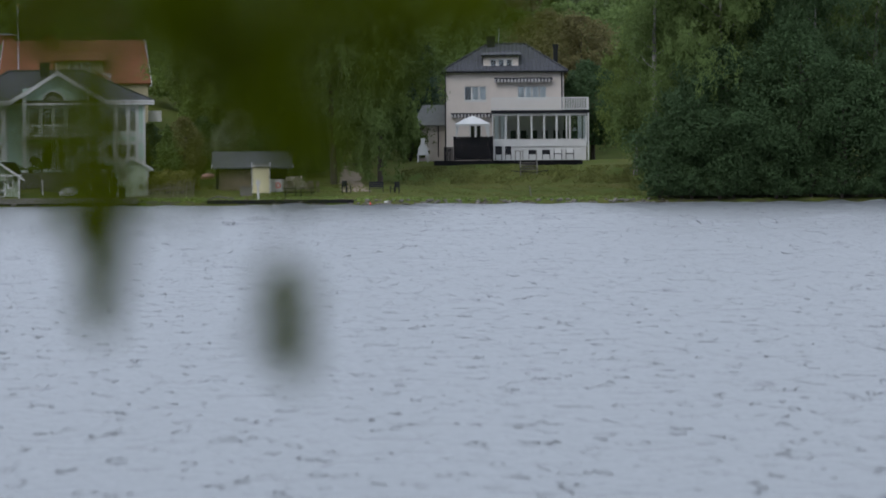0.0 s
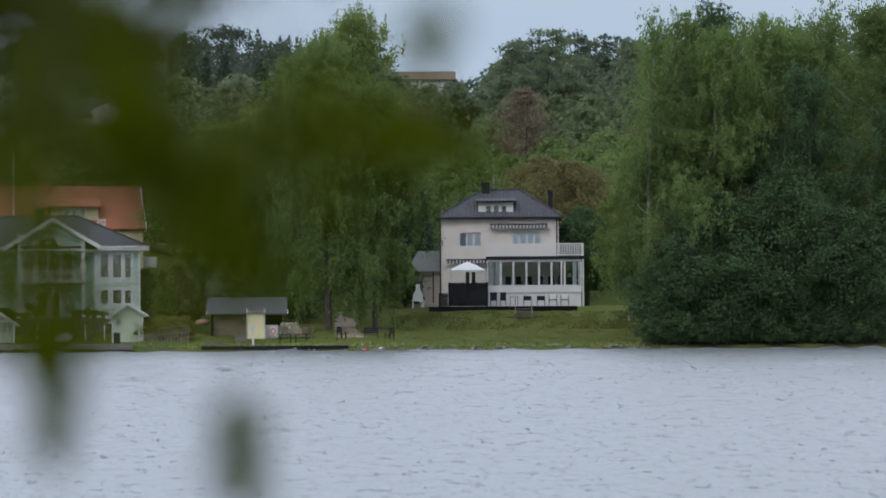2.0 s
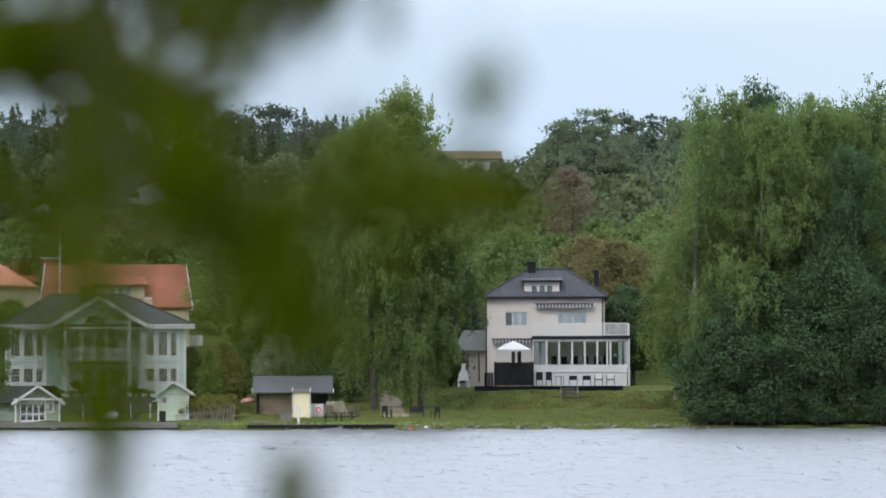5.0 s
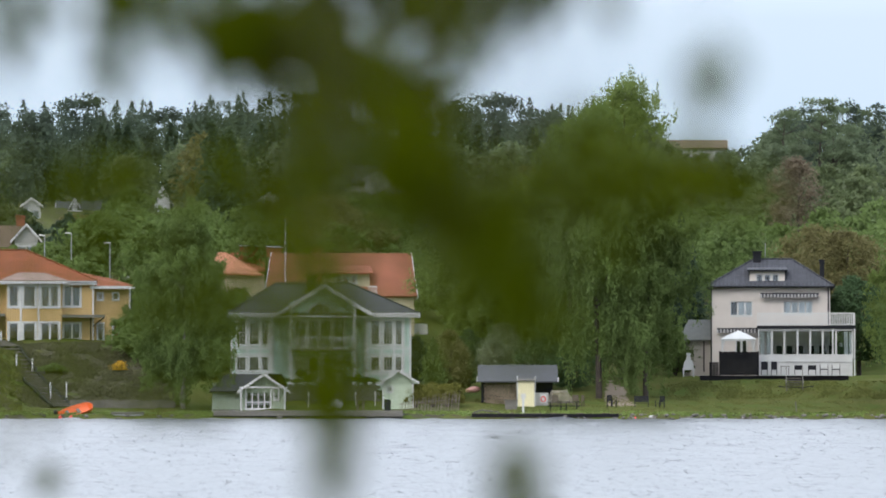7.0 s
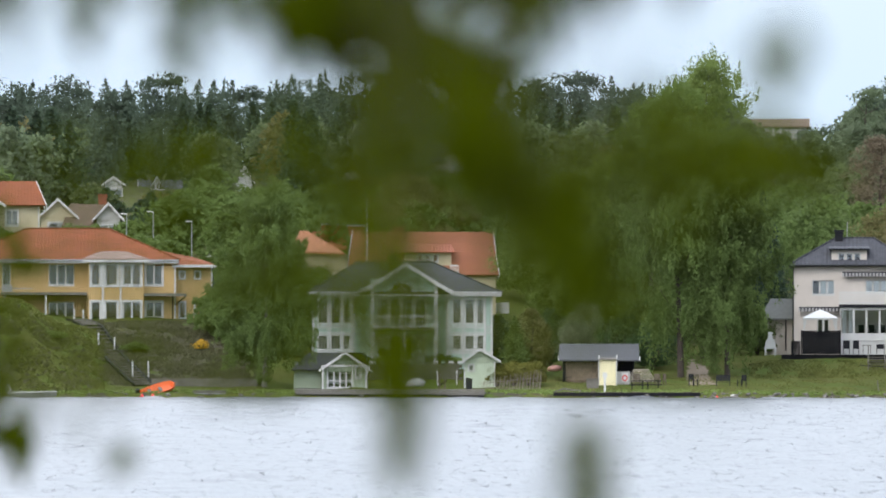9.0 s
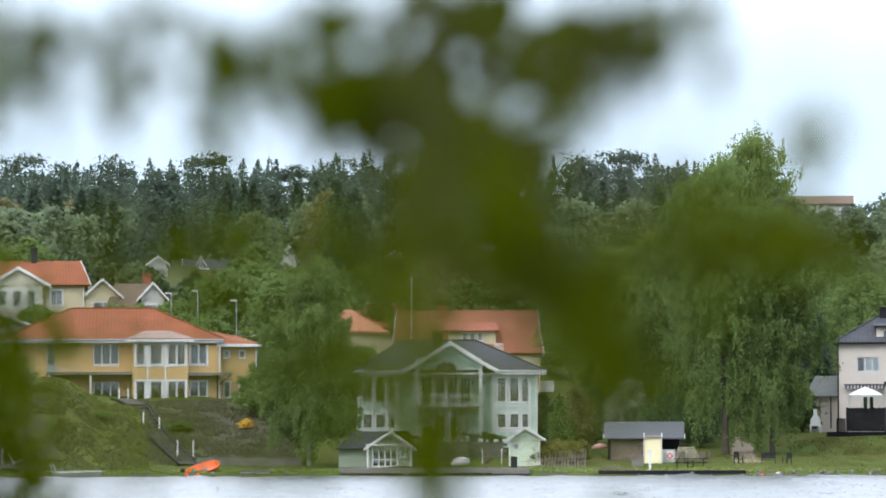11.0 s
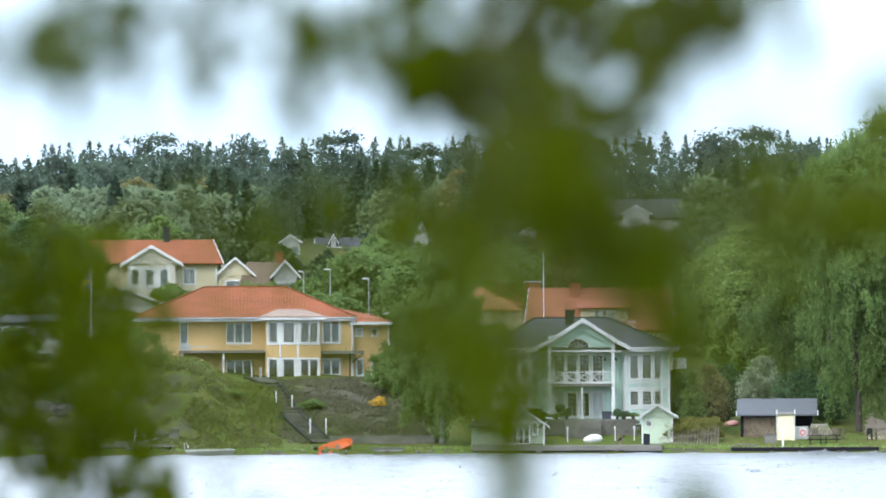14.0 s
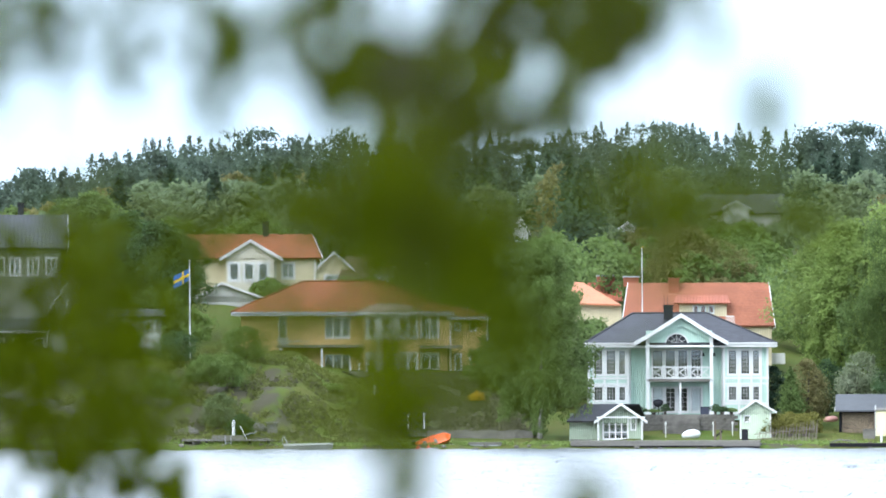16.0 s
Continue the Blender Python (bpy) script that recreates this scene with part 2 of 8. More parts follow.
def thing(name, place, label, category, group="", turn=0.0, kind=""):
    """An Empty at the base of a thing, turned to face the lake."""
    ob = new(name)
    ob.matrix_world = Matrix.Translation(place) @ Matrix.Rotation(turn, 4, "Z")
    return tagged(ob, label, category, group, kind)


def box(bm, x0, x1, y0, y1, z0, z1):
    v = [bm.verts.new(p) for p in ((x0, y0, z0), (x1, y0, z0), (x1, y1, z0), (x0, y1, z0), (x0, y0, z1), (x1, y0, z1), (x1, y1, z1), (x0, y1, z1))]
    for f in ((3, 2, 1, 0), (4, 5, 6, 7), (0, 1, 5, 4), (1, 2, 6, 5), (2, 3, 7, 6), (3, 0, 4, 7)):
        bm.faces.new([v[i] for i in f])
    return bm


def boxes(*dims):
    bm = bmesh.new()
    for d in dims:
        box(bm, *d)
    return bm


def prism(bm, outline, y0, y1):
    """Extrudes an outline of (x, z) from y0 to y1."""
    a = [bm.verts.new((x, y0, z)) for x, z in outline]
    b = [bm.verts.new((x, y1, z)) for x, z in outline]
    n = len(a)
    bm.faces.new(a)
    bm.faces.new(b[::-1])
    for i in range(n):
        bm.faces.new((a[i], b[i], b[(i + 1) % n], a[(i + 1) % n]))
    bmesh.ops.recalc_face_normals(bm, faces=bm.faces[:])
    return bm


def slab(bm, corners, thick):
    """A plate under three or four corners, thick downwards."""
    a = [bm.verts.new(c) for c in corners]
    b = [bm.verts.new((c[0], c[1], c[2] - thick)) for c in corners]
    n = len(a)
    bm.faces.new(a)
    bm.faces.new(b[::-1])
    for i in range(n):
        bm.faces.new((a[i], b[i], b[(i + 1) % n], a[(i + 1) % n]))
    bmesh.ops.recalc_face_normals(bm, faces=bm.faces[:])
    return bm


def tube(bm, points, radii, segs=7):
    rings = []
    for i, p in enumerate(points):
        p = Vector(p)
        q = Vector(points[min(i + 1, len(points) - 1)]) - Vector(points[max(i - 1, 0)])
        q = q.normalized() if q.length > 1e-9 else Vector((0, 0, 1))
        side = q.orthogonal().normalized()
        up = q.cross(side)
        rings.append([bm.verts.new(p + radii[i] * (math.cos(a) * side + math.sin(a) * up)) for a in (2 * math.pi * k / segs for k in range(segs))])
    for r0, r1 in zip(rings, rings[1:]):
        for k in range(segs):
            bm.faces.new((r0[k], r0[(k + 1) % segs], r1[(k + 1) % segs], r1[k]))
    bm.faces.new(rings[0][::-1])
    bm.faces.new(rings[-1])
    bmesh.ops.recalc_face_normals(bm, faces=bm.faces[:])
    return bm


def pole(p, q, r0, r1=None, segs=7):
    return tube(bmesh.new(), [p, q], [r0, r0 if r1 is None else r1], segs)


def wall_front(bm, x0, x1, z0, z1, y0, y1, holes):
    """A wall in one piece, with its openings cut through."""
    xs = sorted({x0, x1, *(v for h in holes for v in h[:2] if x0 < v < x1)})
    zs = sorted({z0, z1, *(v for h in holes for v in h[2:] if z0 < v < z1)})
    nx, nz = len(xs) - 1, len(zs) - 1

    def solid(i, k):
        if not (0 <= i < nx and 0 <= k < nz):
            return False
        cx, cz = (xs[i] + xs[i + 1]) / 2, (zs[k] + zs[k + 1]) / 2
        return not any(h[0] < cx < h[1] and h[2] < cz < h[3] for h in holes)
    made = {}

    def v(i, k, y):
        key = (i, k, y)
        if key not in made:
            made[key] = bm.verts.new((xs[i], y, zs[k]))
        return made[key]
    for i in range(nx):
        for k in range(nz):
            if solid(i, k):
                bm.faces.new((v(i, k, y0), v(i + 1, k, y0), v(i + 1, k + 1, y0), v(i, k + 1, y0)))
                bm.faces.new((v(i, k + 1, y1), v(i + 1, k + 1, y1), v(i + 1, k, y1), v(i, k, y1)))
                if not solid(i - 1, k):
                    bm.faces.new((v(i, k, y1), v(i, k, y0), v(i, k + 1, y0), v(i, k + 1, y1)))
                if not solid(i + 1, k):
                    bm.faces.new((v(i + 1, k, y0), v(i + 1, k, y1), v(i + 1, k + 1, y1), v(i + 1, k + 1, y0)))
                if not solid(i, k - 1):
                    bm.faces.new((v(i, k, y1), v(i + 1, k, y1), v(i + 1, k, y0), v(i, k, y0)))
                if not solid(i, k + 1):
                    bm.faces.new((v(i, k + 1, y0), v(i + 1, k + 1, y0), v(i + 1, k + 1, y1), v(i, k + 1, y1)))
    return bm


def window(parent, x0, x1, z0, z1, y, lights=2, bars=0, frame_w=0.07, casing=0.09, mat=None, upright=2, label="", blind=None, proud=0.04):
    """A window in an opening at depth y: casing, sashes with glazing bars, panes, perhaps a curtain."""
    mat = mat or WHITE
    bm = boxes((x0 - casing, x0, y - proud, y + 0.1, z0 - casing, z1 + casing), (x1, x1 + casing, y - proud, y + 0.1, z0 - casing, z1 + casing),
               (x0, x1, y - proud, y + 0.1, z1, z1 + casing), (x0, x1, y - proud - 0.03, y + 0.1, z0 - casing, z0))
    w = part("window", bm, mat, parent, label)
    step = (x1 - x0) / lights
    for i in range(lights):
        a, b = x0 + i * step, x0 + (i + 1) * step
        bm = boxes((a, a + frame_w, y + 0.03, y + 0.09, z0, z1), (b - frame_w, b, y + 0.03, y + 0.09, z0, z1),
                   (a + frame_w, b - frame_w, y + 0.03, y + 0.09, z0, z0 + frame_w), (a + frame_w, b - frame_w, y + 0.03, y + 0.09, z1 - frame_w, z1))
        if bars:
            for k in range(1, bars):
                zz = z0 + (z1 - z0) * k / bars
                box(bm, a + frame_w, b - frame_w, y + 0.035, y + 0.075, zz - 0.012, zz + 0.012)
            for k in range(1, upright):
                xx = a + (b - a) * k / upright
                box(bm, xx - 0.012, xx + 0.012, y + 0.03, y + 0.07, z0 + frame_w, z1 - frame_w)
        part("frame", bm, mat, w)
        part("pane", boxes((a + frame_w, b - frame_w, y + 0.052, y + 0.058, z0 + frame_w, z1 - frame_w)), PANE, w)
    if blind:
        part("curtain", boxes((x0 + blind[0] * (x1 - x0), x0 + blind[1] * (x1 - x0), y + 0.092, y + 0.11, z0, z1)), CURTAIN, w, "pale drawn curtain")
    return w


# ---- ground ----
# Heights over the lake at these distances, for bearings from the bluff to the birch wood.
RANGE = (349.0, 350.5, 354, 358, 362, 368, 374, 380, 390, 405, 430, 470, 560, 700, 950, 1500)
PROFILE = {
    -900: (-0.6, 0.5, 1.5, 3.0, 4.6, 6.4, 7.5, 8.2, 9, 10, 12, 14, 20, 28, 36, 30),
    -420: (-0.6, 0.5, 1.4, 2.8, 4.4, 6.0, 6.8, 7.2, 8, 9.5, 12, 14, 20, 28, 38, 30),
    -240: (-0.6, 0.4, 0.8, 1.9, 4.2, 6.2, 7.2, 7.4, 7.4, 8.6, 11.5, 14, 20, 28, 38, 30),
    -120: (-0.6, 0.3, 0.6, 1.3, 3.8, 6.0, 6.9, 6.8, 6.3, 7.5, 10.5, 13.5, 20, 28, 38, 30),
    -20: (-0.6, 0.3, 0.5, 0.9, 1.8, 3.4, 4.6, 5.3, 5.6, 6.5, 9.5, 13, 20, 28, 38, 30),
    60: (-0.6, 0.3, 0.5, 0.8, 1.3, 2.3, 3.5, 4.8, 5.6, 6.5, 9.5, 13, 20, 28, 38, 30),
    230: (-0.6, 0.3, 0.5, 0.8, 1.3, 2.4, 3.6, 4.8, 5.6, 6.2, 9, 13, 20, 28, 38, 30),
    380: (-0.6, 0.3, 0.5, 0.7, 1.0, 2.0, 2.6, 3.0, 4.5, 6.0, 9, 13, 20, 28, 38, 30),
    720: (-0.6, 0.3, 0.5, 0.7, 1.0, 2.0, 2.4, 2.8, 4.0, 5.5, 9, 13, 20, 28, 38, 30),
    850: (-0.6, 0.25, 0.5, 0.75, 1.0, 1.4, 1.9, 2.3, 3.0, 4.5, 8, 12, 19, 27, 37, 30),
    1150: (-0.6, 0.25, 0.55, 0.8, 1.05, 1.5, 2.0, 2.5, 3.2, 4.0, 7, 11, 18, 25, 32, 26),
    1230: (-0.6, 0.22, 0.45, 0.7, 0.95, 1.3, 2.5, 2.9, 2.95, 3.5, 7, 11, 17, 24, 30, 26),
    1640: (-0.6, 0.22, 0.45, 0.7, 0.95, 1.3, 2.5, 2.9, 2.95, 3.5, 7, 11, 17, 25, 34, 26),
    2400: (-0.6, 0.3, 0.6, 0.85, 1.1, 1.5, 2.6, 2.9, 2.95, 3.5, 7, 11, 17, 25, 36, 26),
}
BEARINGS = sorted(PROFILE)
TABLE = np.array([PROFILE[b] for b in BEARINGS])


def lie(X, D):
    """The ground's height at a bearing and distance."""
    i = int(np.clip(np.searchsorted(BEARINGS, X) - 1, 0, len(BEARINGS) - 2))
    w = min(1.0, max(0.0, (X - BEARINGS[i]) / (BEARINGS[i + 1] - BEARINGS[i])))
    w = w * w * (3 - 2 * w)
    row = TABLE[i] * (1 - w) + TABLE[i + 1] * w
    return float(np.interp(D, RANGE, row))


def spot(X, D, z=None):
    az = (X - 650.0) / F
    return Vector((D * math.sin(az), D * math.cos(az), lie(X, D) if z is None else z))


def level(Y, D):
    """The height that shows at elevation Y at a distance."""
    return EYE + (665.0 - Y) * D / F


def facing(X):
    return -(X - 650.0) / F


# One sheet of ground from the near bank, under the lake, up the far shore and out past the hills.
def ground_sheet():
    half = math.pi * F
    cols = np.concatenate([np.linspace(650 - half, -1000, 28)[:-1], np.arange(-1000, 2400, 20), np.linspace(2400, 650 + half, 28)])
    rows = np.concatenate([[-0.05, 3.0, 6.0, 9.0, 12.0, 20.0, 60.0, 330.0], np.arange(349, 400, 0.8), np.geomspace(401, 1500, 60), [2500.0, 4500.0]])
    verts = []
    for D in rows:
        for X in cols:
            if D < 10:
                z = 1.35 - 0.002 * D
            elif D < 340:
                z = -1.5
            else:
                z = lie(X, min(D, 1500.0))
                if 349.5 < D < 1500:
                    w = min(1.0, (D - 349.5) / 6.0)
                    p = spot(X, D, 0.0)
                    z += w * 0.18 * noise.noise(p * 0.35) + w * 0.09 * noise.noise(p * 1.3)
                    if X < 0:
                        rough = min(1.0, -X / 120.0) * min(1.0, max(0.0, (375 - D) / 6.0)) * w
                        z += rough * (0.9 * noise.noise(p * 0.45) + 0.35 * noise.noise(p * 1.4))
                    if D > 430:
                        z += 2.5 * noise.noise(p * 0.02)
            # dry land behind the camera
            back = max(0.0, min(1.0, (abs(X - 650) / F - 1.3) / 0.25))
            z = (1 - back) * z + back * (1.35 + 0.03 * min(D, 400.0))
            verts.append(spot(X, D, z))
    n = len(cols)
    idx = np.arange(len(rows) * n).reshape(len(rows), n)
    faces = np.stack([idx[:-1, :-1], idx[:-1, 1:], idx[1:, 1:], idx[1:, :-1]], -1).reshape(-1, 4)
    return np.array(verts), faces


def ground_material():
    """Mown and rough grass, bare earth on the slope and rock on the bluff, by patches of their own."""
    m = material("grass_and_earth", (0.056, 0.086, 0.018), 0.95, 0.35, 1.2, 0.9, 6, second=(0.082, 0.084, 0.026), spec=0.05)
    nt = m.node_tree
    b = nt.nodes["Principled BSDF"]
    old = b.inputs["Base Color"].links[0].from_socket
    at = nt.nodes.new("ShaderNodeAttribute")
    at.attribute_name = "soil"
    no = nt.nodes.new("ShaderNodeTexNoise")
    no.inputs["Scale"].default_value, no.inputs["Detail"].default_value = 0.9, 6
    co = nt.nodes.new("ShaderNodeTexCoord")
    nt.links.new(co.outputs["Object"], no.inputs["Vector"])
    sep = nt.nodes.new("ShaderNodeSeparateColor")
    nt.links.new(at.outputs["Color"], sep.inputs[0])
    cur = old
    for ch, col, low, high in (("Red", (0.060, 0.054, 0.040), 0.0, 0.25), ("Green", (0.060, 0.056, 0.040), 0.0, 0.12), ("Blue", (0.23, 0.19, 0.15), 0.0, 0.3)):
        s = nt.nodes.new("ShaderNodeMath")
        s.operation = "ADD"
        nt.links.new(sep.outputs[ch], s.inputs[0])
        nt.links.new(no.outputs["Fac"], s.inputs[1])
        r = nt.nodes.new("ShaderNodeMapRange")
        r.inputs[1].default_value, r.inputs[2].default_value = 0.95, 1.1
        nt.links.new(s.outputs[0], r.inputs[0])
        mx = nt.nodes.new("ShaderNodeMix")
        mx.data_type = "RGBA"
        nt.links.new(r.outputs[0], mx.inputs[0])
        nt.links.new(cur, mx.inputs[6])
        mx.inputs[7].default_value = (*col, 1)
        cur = mx.outputs[2]
    nt.links.new(cur, b.inputs["Base Color"])
    return m


def bump01(v, a, b, soft):
    return max(0.0, min(1.0, (v - a) / soft, (b - v) / soft))


gv, gf = ground_sheet()
ground = cloud_mesh("ground", gv, gf, ground_material())
tagged(ground, "grassy lake shore rising to wooded hills, bare earth bank and lichened bluff", "ground", "", "structure")
soil = ground.data.color_attributes.new("soil", "FLOAT_COLOR", "POINT")
tint = np.zeros((len(gv), 4), dtype=np.float32)
for i, p in enumerate(gv):
    D = math.hypot(p[0], p[1])
    X = 650 + F * math.atan2(p[0], p[1])
    if D > 345 and -1200 < X < 2500:
        earth = 0.62 * bump01(X, 20, 330, 40) * bump01(D, 356, 388, 2.0)
        earth = max(earth, 0.42 * bump01(X, 1640, 2500, 30) * bump01(D, 348, 420, 1.0), 0.45 * bump01(D, 345, 351.2, 0.4))
        earth = max(earth, 0.5 * bump01(D, 428, 4000, 20))
        stone = 0.60 * bump01(X, -700, -60, 60) * bump01(D, 349, 368, 2.0)
        path = 1.0 * bump01(X, 1068 - (366 - D) * 0.3, 1112 + (372 - D) * 1.5, 12) * bump01(D, 359, 384, 1.5)
        tint[i, :3] = earth, stone, path
soil.data.foreach_set("color", tint.ravel())


# ---- lake ----
def lake_material():
    m = bpy.data.materials.new("lake_water")
    m.use_nodes = True
    nt = m.node_tree
    b = nt.nodes["Principled BSDF"]
    b.inputs["Base Color"].default_value = (0.13, 0.14, 0.15, 1)
    b.inputs["Roughness"].default_value = 0.33
    b.inputs["IOR"].default_value = 1.36
    co = nt.nodes.new("ShaderNodeTexCoord")
    last = None
    # wavelets: mostly smooth water, with short steep crests scattered over it
    for size, low, high, depth in (((2.9, 0.75, 1.0), 0.615, 0.655, 0.50), ((1.3, 0.4, 1.0), 0.56, 0.72, 0.09), ((5.5, 2.6, 1.0), 0.45, 0.75, 0.03)):
        mp = nt.nodes.new("ShaderNodeMapping")
        mp.inputs["Scale"].default_value = size
        nt.links.new(co.outputs["Object"], mp.inputs[0])
        n1 = nt.nodes.new("ShaderNodeTexNoise")
        n1.inputs["Scale"].default_value, n1.inputs["Detail"].default_value, n1.inputs["Roughness"].default_value = 1.0, 3, 0.5
        n1.inputs["Distortion"].default_value = 0.3
        nt.links.new(mp.outputs[0], n1.inputs["Vector"])
        mr = nt.nodes.new("ShaderNodeMapRange")
        mr.inputs[1].default_value, mr.inputs[2].default_value = low, high
        nt.links.new(n1.outputs["Fac"], mr.inputs[0])
        bp = nt.nodes.new("ShaderNodeBump")
        bp.inputs["Strength"].default_value, bp.inputs["Distance"].default_value = 1.0, depth
        nt.links.new(mr.outputs[0], bp.inputs["Height"])
        if last:
            nt.links.new(last.outputs[0], bp.inputs["Normal"])
        last = bp
    nt.links.new(last.outputs[0], b.inputs["Normal"])
    return m


WATER = lake_material()


def lake_waves():
    """Wind ripples as real relief: low swell, longer waves far out, and patches of short steep wavelets."""
    rng = np.random.default_rng(5)
    az = np.linspace(-760, 2160, 270)
    D = np.geomspace(40.0, 352.0, 470)
    A, R = np.meshgrid((az - 650) / F, D)
    x, y = R * np.sin(A), R * np.cos(A)

    def train(count, short, long, slope, spread):
        z = np.zeros_like(x)
        for k in range(count):
            wl = short * (long / short) ** rng.random()
            th = rng.normal(-1.45, spread)
            kx, ky = np.cos(th) * 2 * np.pi / wl, np.sin(th) * 2 * np.pi / wl
            bend = 1.3 * np.sin(0.5 * x / wl + 0.3 * y / wl * (0.5 + rng.random()) + 5 * k)
            z += wl * np.sin(kx * x + ky * y + rng.random() * 6.283 + bend)
        return z * slope / (2 * np.pi * math.sqrt(count / 2))
    z = np.zeros_like(x)
    # short ripples near by, longer waves out on the open lake, each with steep patches
    for near, peak, far, short, long in ((0, 30, 75, 0.22, 0.45), (35, 75, 150, 0.35, 0.8), (75, 140, 260, 0.8, 1.6), (140, 260, 900, 1.6, 3.2)):
        share = np.clip(np.minimum((R - near) / (peak - near), (far - R) / (far - peak)), 0, 1)
        patch = train(12, 2.2 * short, 5 * short, 1.0, 1.3)
        patch = np.clip((patch / patch.std() - 0.8) / 0.7, 0, 1)
        z += share * (train(12, 2 * short, 2 * long, 0.018 if peak < 200 else 0.055, 0.9) + patch * train(14, 2 * short, 2 * long, 0.13, 0.7))
    idx = np.arange(x.size).reshape(x.shape)
    faces = np.stack([idx[:-1, :-1], idx[:-1, 1:], idx[1:, 1:], idx[1:, :-1]], -1).reshape(-1, 4)
    return np.stack([x, y, z], -1).reshape(-1, 3), faces


wv, wf = lake_waves()
lake = cloud_mesh("water", wv, wf, WATER)
lake.data.polygons.foreach_set("use_smooth", np.ones(len(wf), dtype=bool))
tagged(lake, "grey rippled lake water under an overcast sky", "water", "", "structure")
lake_far = part("water_beyond", boxes((-1500, 1500, 8, 349, -0.6, -0.16)), WATER)
tagged(lake_far, "grey lake water out to the sides", "water", "", "structure")


# ---- trees ----
def leaf_cards(points, size, rng, hang=0.0, aspect=1.5, heart=None, outward=1.3):
    """A small leaf clump at every point; with a heart given, the leaves face out from it and up, as foliage does."""
    n = len(points)
    a = rng.normal(size=(n, 3))
    a[:, 2] -= hang * 2.0
    a /= np.linalg.norm(a, axis=1, keepdims=True)
    if heart is None:
        b = np.cross(a, rng.normal(size=(n, 3)))
    else:
        out = points - np.array(heart)
        out /= np.linalg.norm(out, axis=1, keepdims=True) + 1e-9
        face = out * outward + rng.normal(size=(n, 3)) * 0.55 + np.array([0.0, 0.0, 0.5])
        b = np.cross(a, face)
    b /= np.linalg.norm(b, axis=1, keepdims=True) + 1e-9
    s = size * rng.uniform(0.55, 1.35, (n, 1))
    tip = points + a * s * aspect * 0.6
    left = points - a * s * aspect * 0.4 + b * s * 0.6
    right = points - a * s * aspect * 0.4 - b * s * 0.6
    v = np.stack([left, tip, right], 1).reshape(-1, 3)
    f = np.arange(3 * n).reshape(n, 3)
    return v, f


def crown_points(kind, h, r, n, rng):
    """Where the leaves of a tree sit, its foot at the origin: tufts round limb ends, with gaps between."""
    if kind == "spruce":
        z = h * (1 - rng.random(n) ** 0.7 * 0.94)
        whorl = np.floor(z * 0.9 + h)
        tier = 1.05 - 0.5 * ((z * 0.9 + h) % 1.0)
        ang = rng.random(n) * 6.283
        lobe = 0.78 + 0.34 * np.sin(ang * 5 + whorl * 2.1) + 0.22 * np.sin(whorl * 12.9 + ang + h * 7)
        rad = r * np.clip((1 - z / h) * 2.4, 0.02, 1) ** 0.9 * tier * lobe * np.sqrt(rng.uniform(0.1, 1, n))
        return np.stack([rad * np.cos(ang), rad * np.sin(ang), z - 0.22 * rad], 1)
    if kind == "pine":
        k = 30
        cz = h * rng.uniform(0.5, 0.99, k)
        spread = r * np.clip(1.25 - (cz / h - 0.55) * 1.6, 0.25, 1)
        ang = rng.random(k) * 6.283
        rad = spread * np.sqrt(rng.random(k))
        c = np.stack([rad * np.cos(ang), rad * np.sin(ang), cz], 1)
        q = c[rng.integers(0, k, n)]
        return q + rng.normal(size=(n, 3)) * np.array([0.22 * r, 0.22 * r, 0.085 * r])
    if kind == "birch":
        k = int(34 + 2.6 * h)
        u = rng.random(k) ** 0.8
        ang = rng.random(k) * 6.283
        env = np.clip(np.sin(np.pi * np.clip(u, 0.06, 1) ** 0.66) ** 0.7, 0.08, 1)
        rad = r * env * (1 + 0.35 * np.sin(ang * 2 + u * 5 + h) + 0.2 * np.sin(ang * 5 - u * 11)) * np.sqrt(rng.uniform(0.08, 1, k))
        c = np.stack([rad * np.cos(ang), rad * np.sin(ang), h * (0.2 + 0.79 * u)], 1)
        m = k * 15
        own = rng.integers(0, k, m)
        base = c[own] * np.array([1, 1, 1]) + rng.normal(size=(m, 3)) * np.array([0.13 * r, 0.13 * r, 0.022 * h])
        base[:, :2] -= 0.25 * c[own][:, :2] * rng.random((m, 1))
        drop = rng.gamma(2.0, 0.028 * h, m) * (0.5 + 0.8 * (1 - u[own]))
        w = (np.abs(drop) + 0.3) * rng.uniform(0.4, 1.6, m)
        pick = rng.choice(m, n, p=w / w.sum())
        s = rng.random((n, 1))
        drop *= np.where((u[own] > 0.74) & (rng.random(m) < 0.55), -0.75, 1.0)
        sway = rng.normal(size=(m, 2)) * 0.05 * h
        p = base[pick] + np.concatenate([sway[pick] * s * 0.35, -drop[pick][:, None] * s], 1) + rng.normal(size=(n, 3)) * 0.16
        p[:, 2] = np.maximum(p[:, 2], 0.25 + 0.03 * h * rng.random(n))
        return p
    k = max(40, int(130 * (h / 12.0)))
    low, top = {"poplar": (0.08, 0.99), "shrub": (0.08, 0.95)}.get(kind, (0.16, 0.98))

    def envelope(u):
        if kind == "poplar":
            return np.clip(np.sin(np.pi * np.clip(u, 0.1, 0.97)) ** 0.4, 0.15, 1)
        return np.sqrt(np.clip(1 - (2 * (u - 0.46)) ** 2 * 0.92, 0.05, 1))
    u = rng.random(k) ** 0.85
    ang = rng.random(k) * 6.283
    lump = 1 + 0.30 * np.sin(ang * 3 + u * 7 + h) + 0.16 * np.sin(ang * 5 - u * 13 + 2 * h)
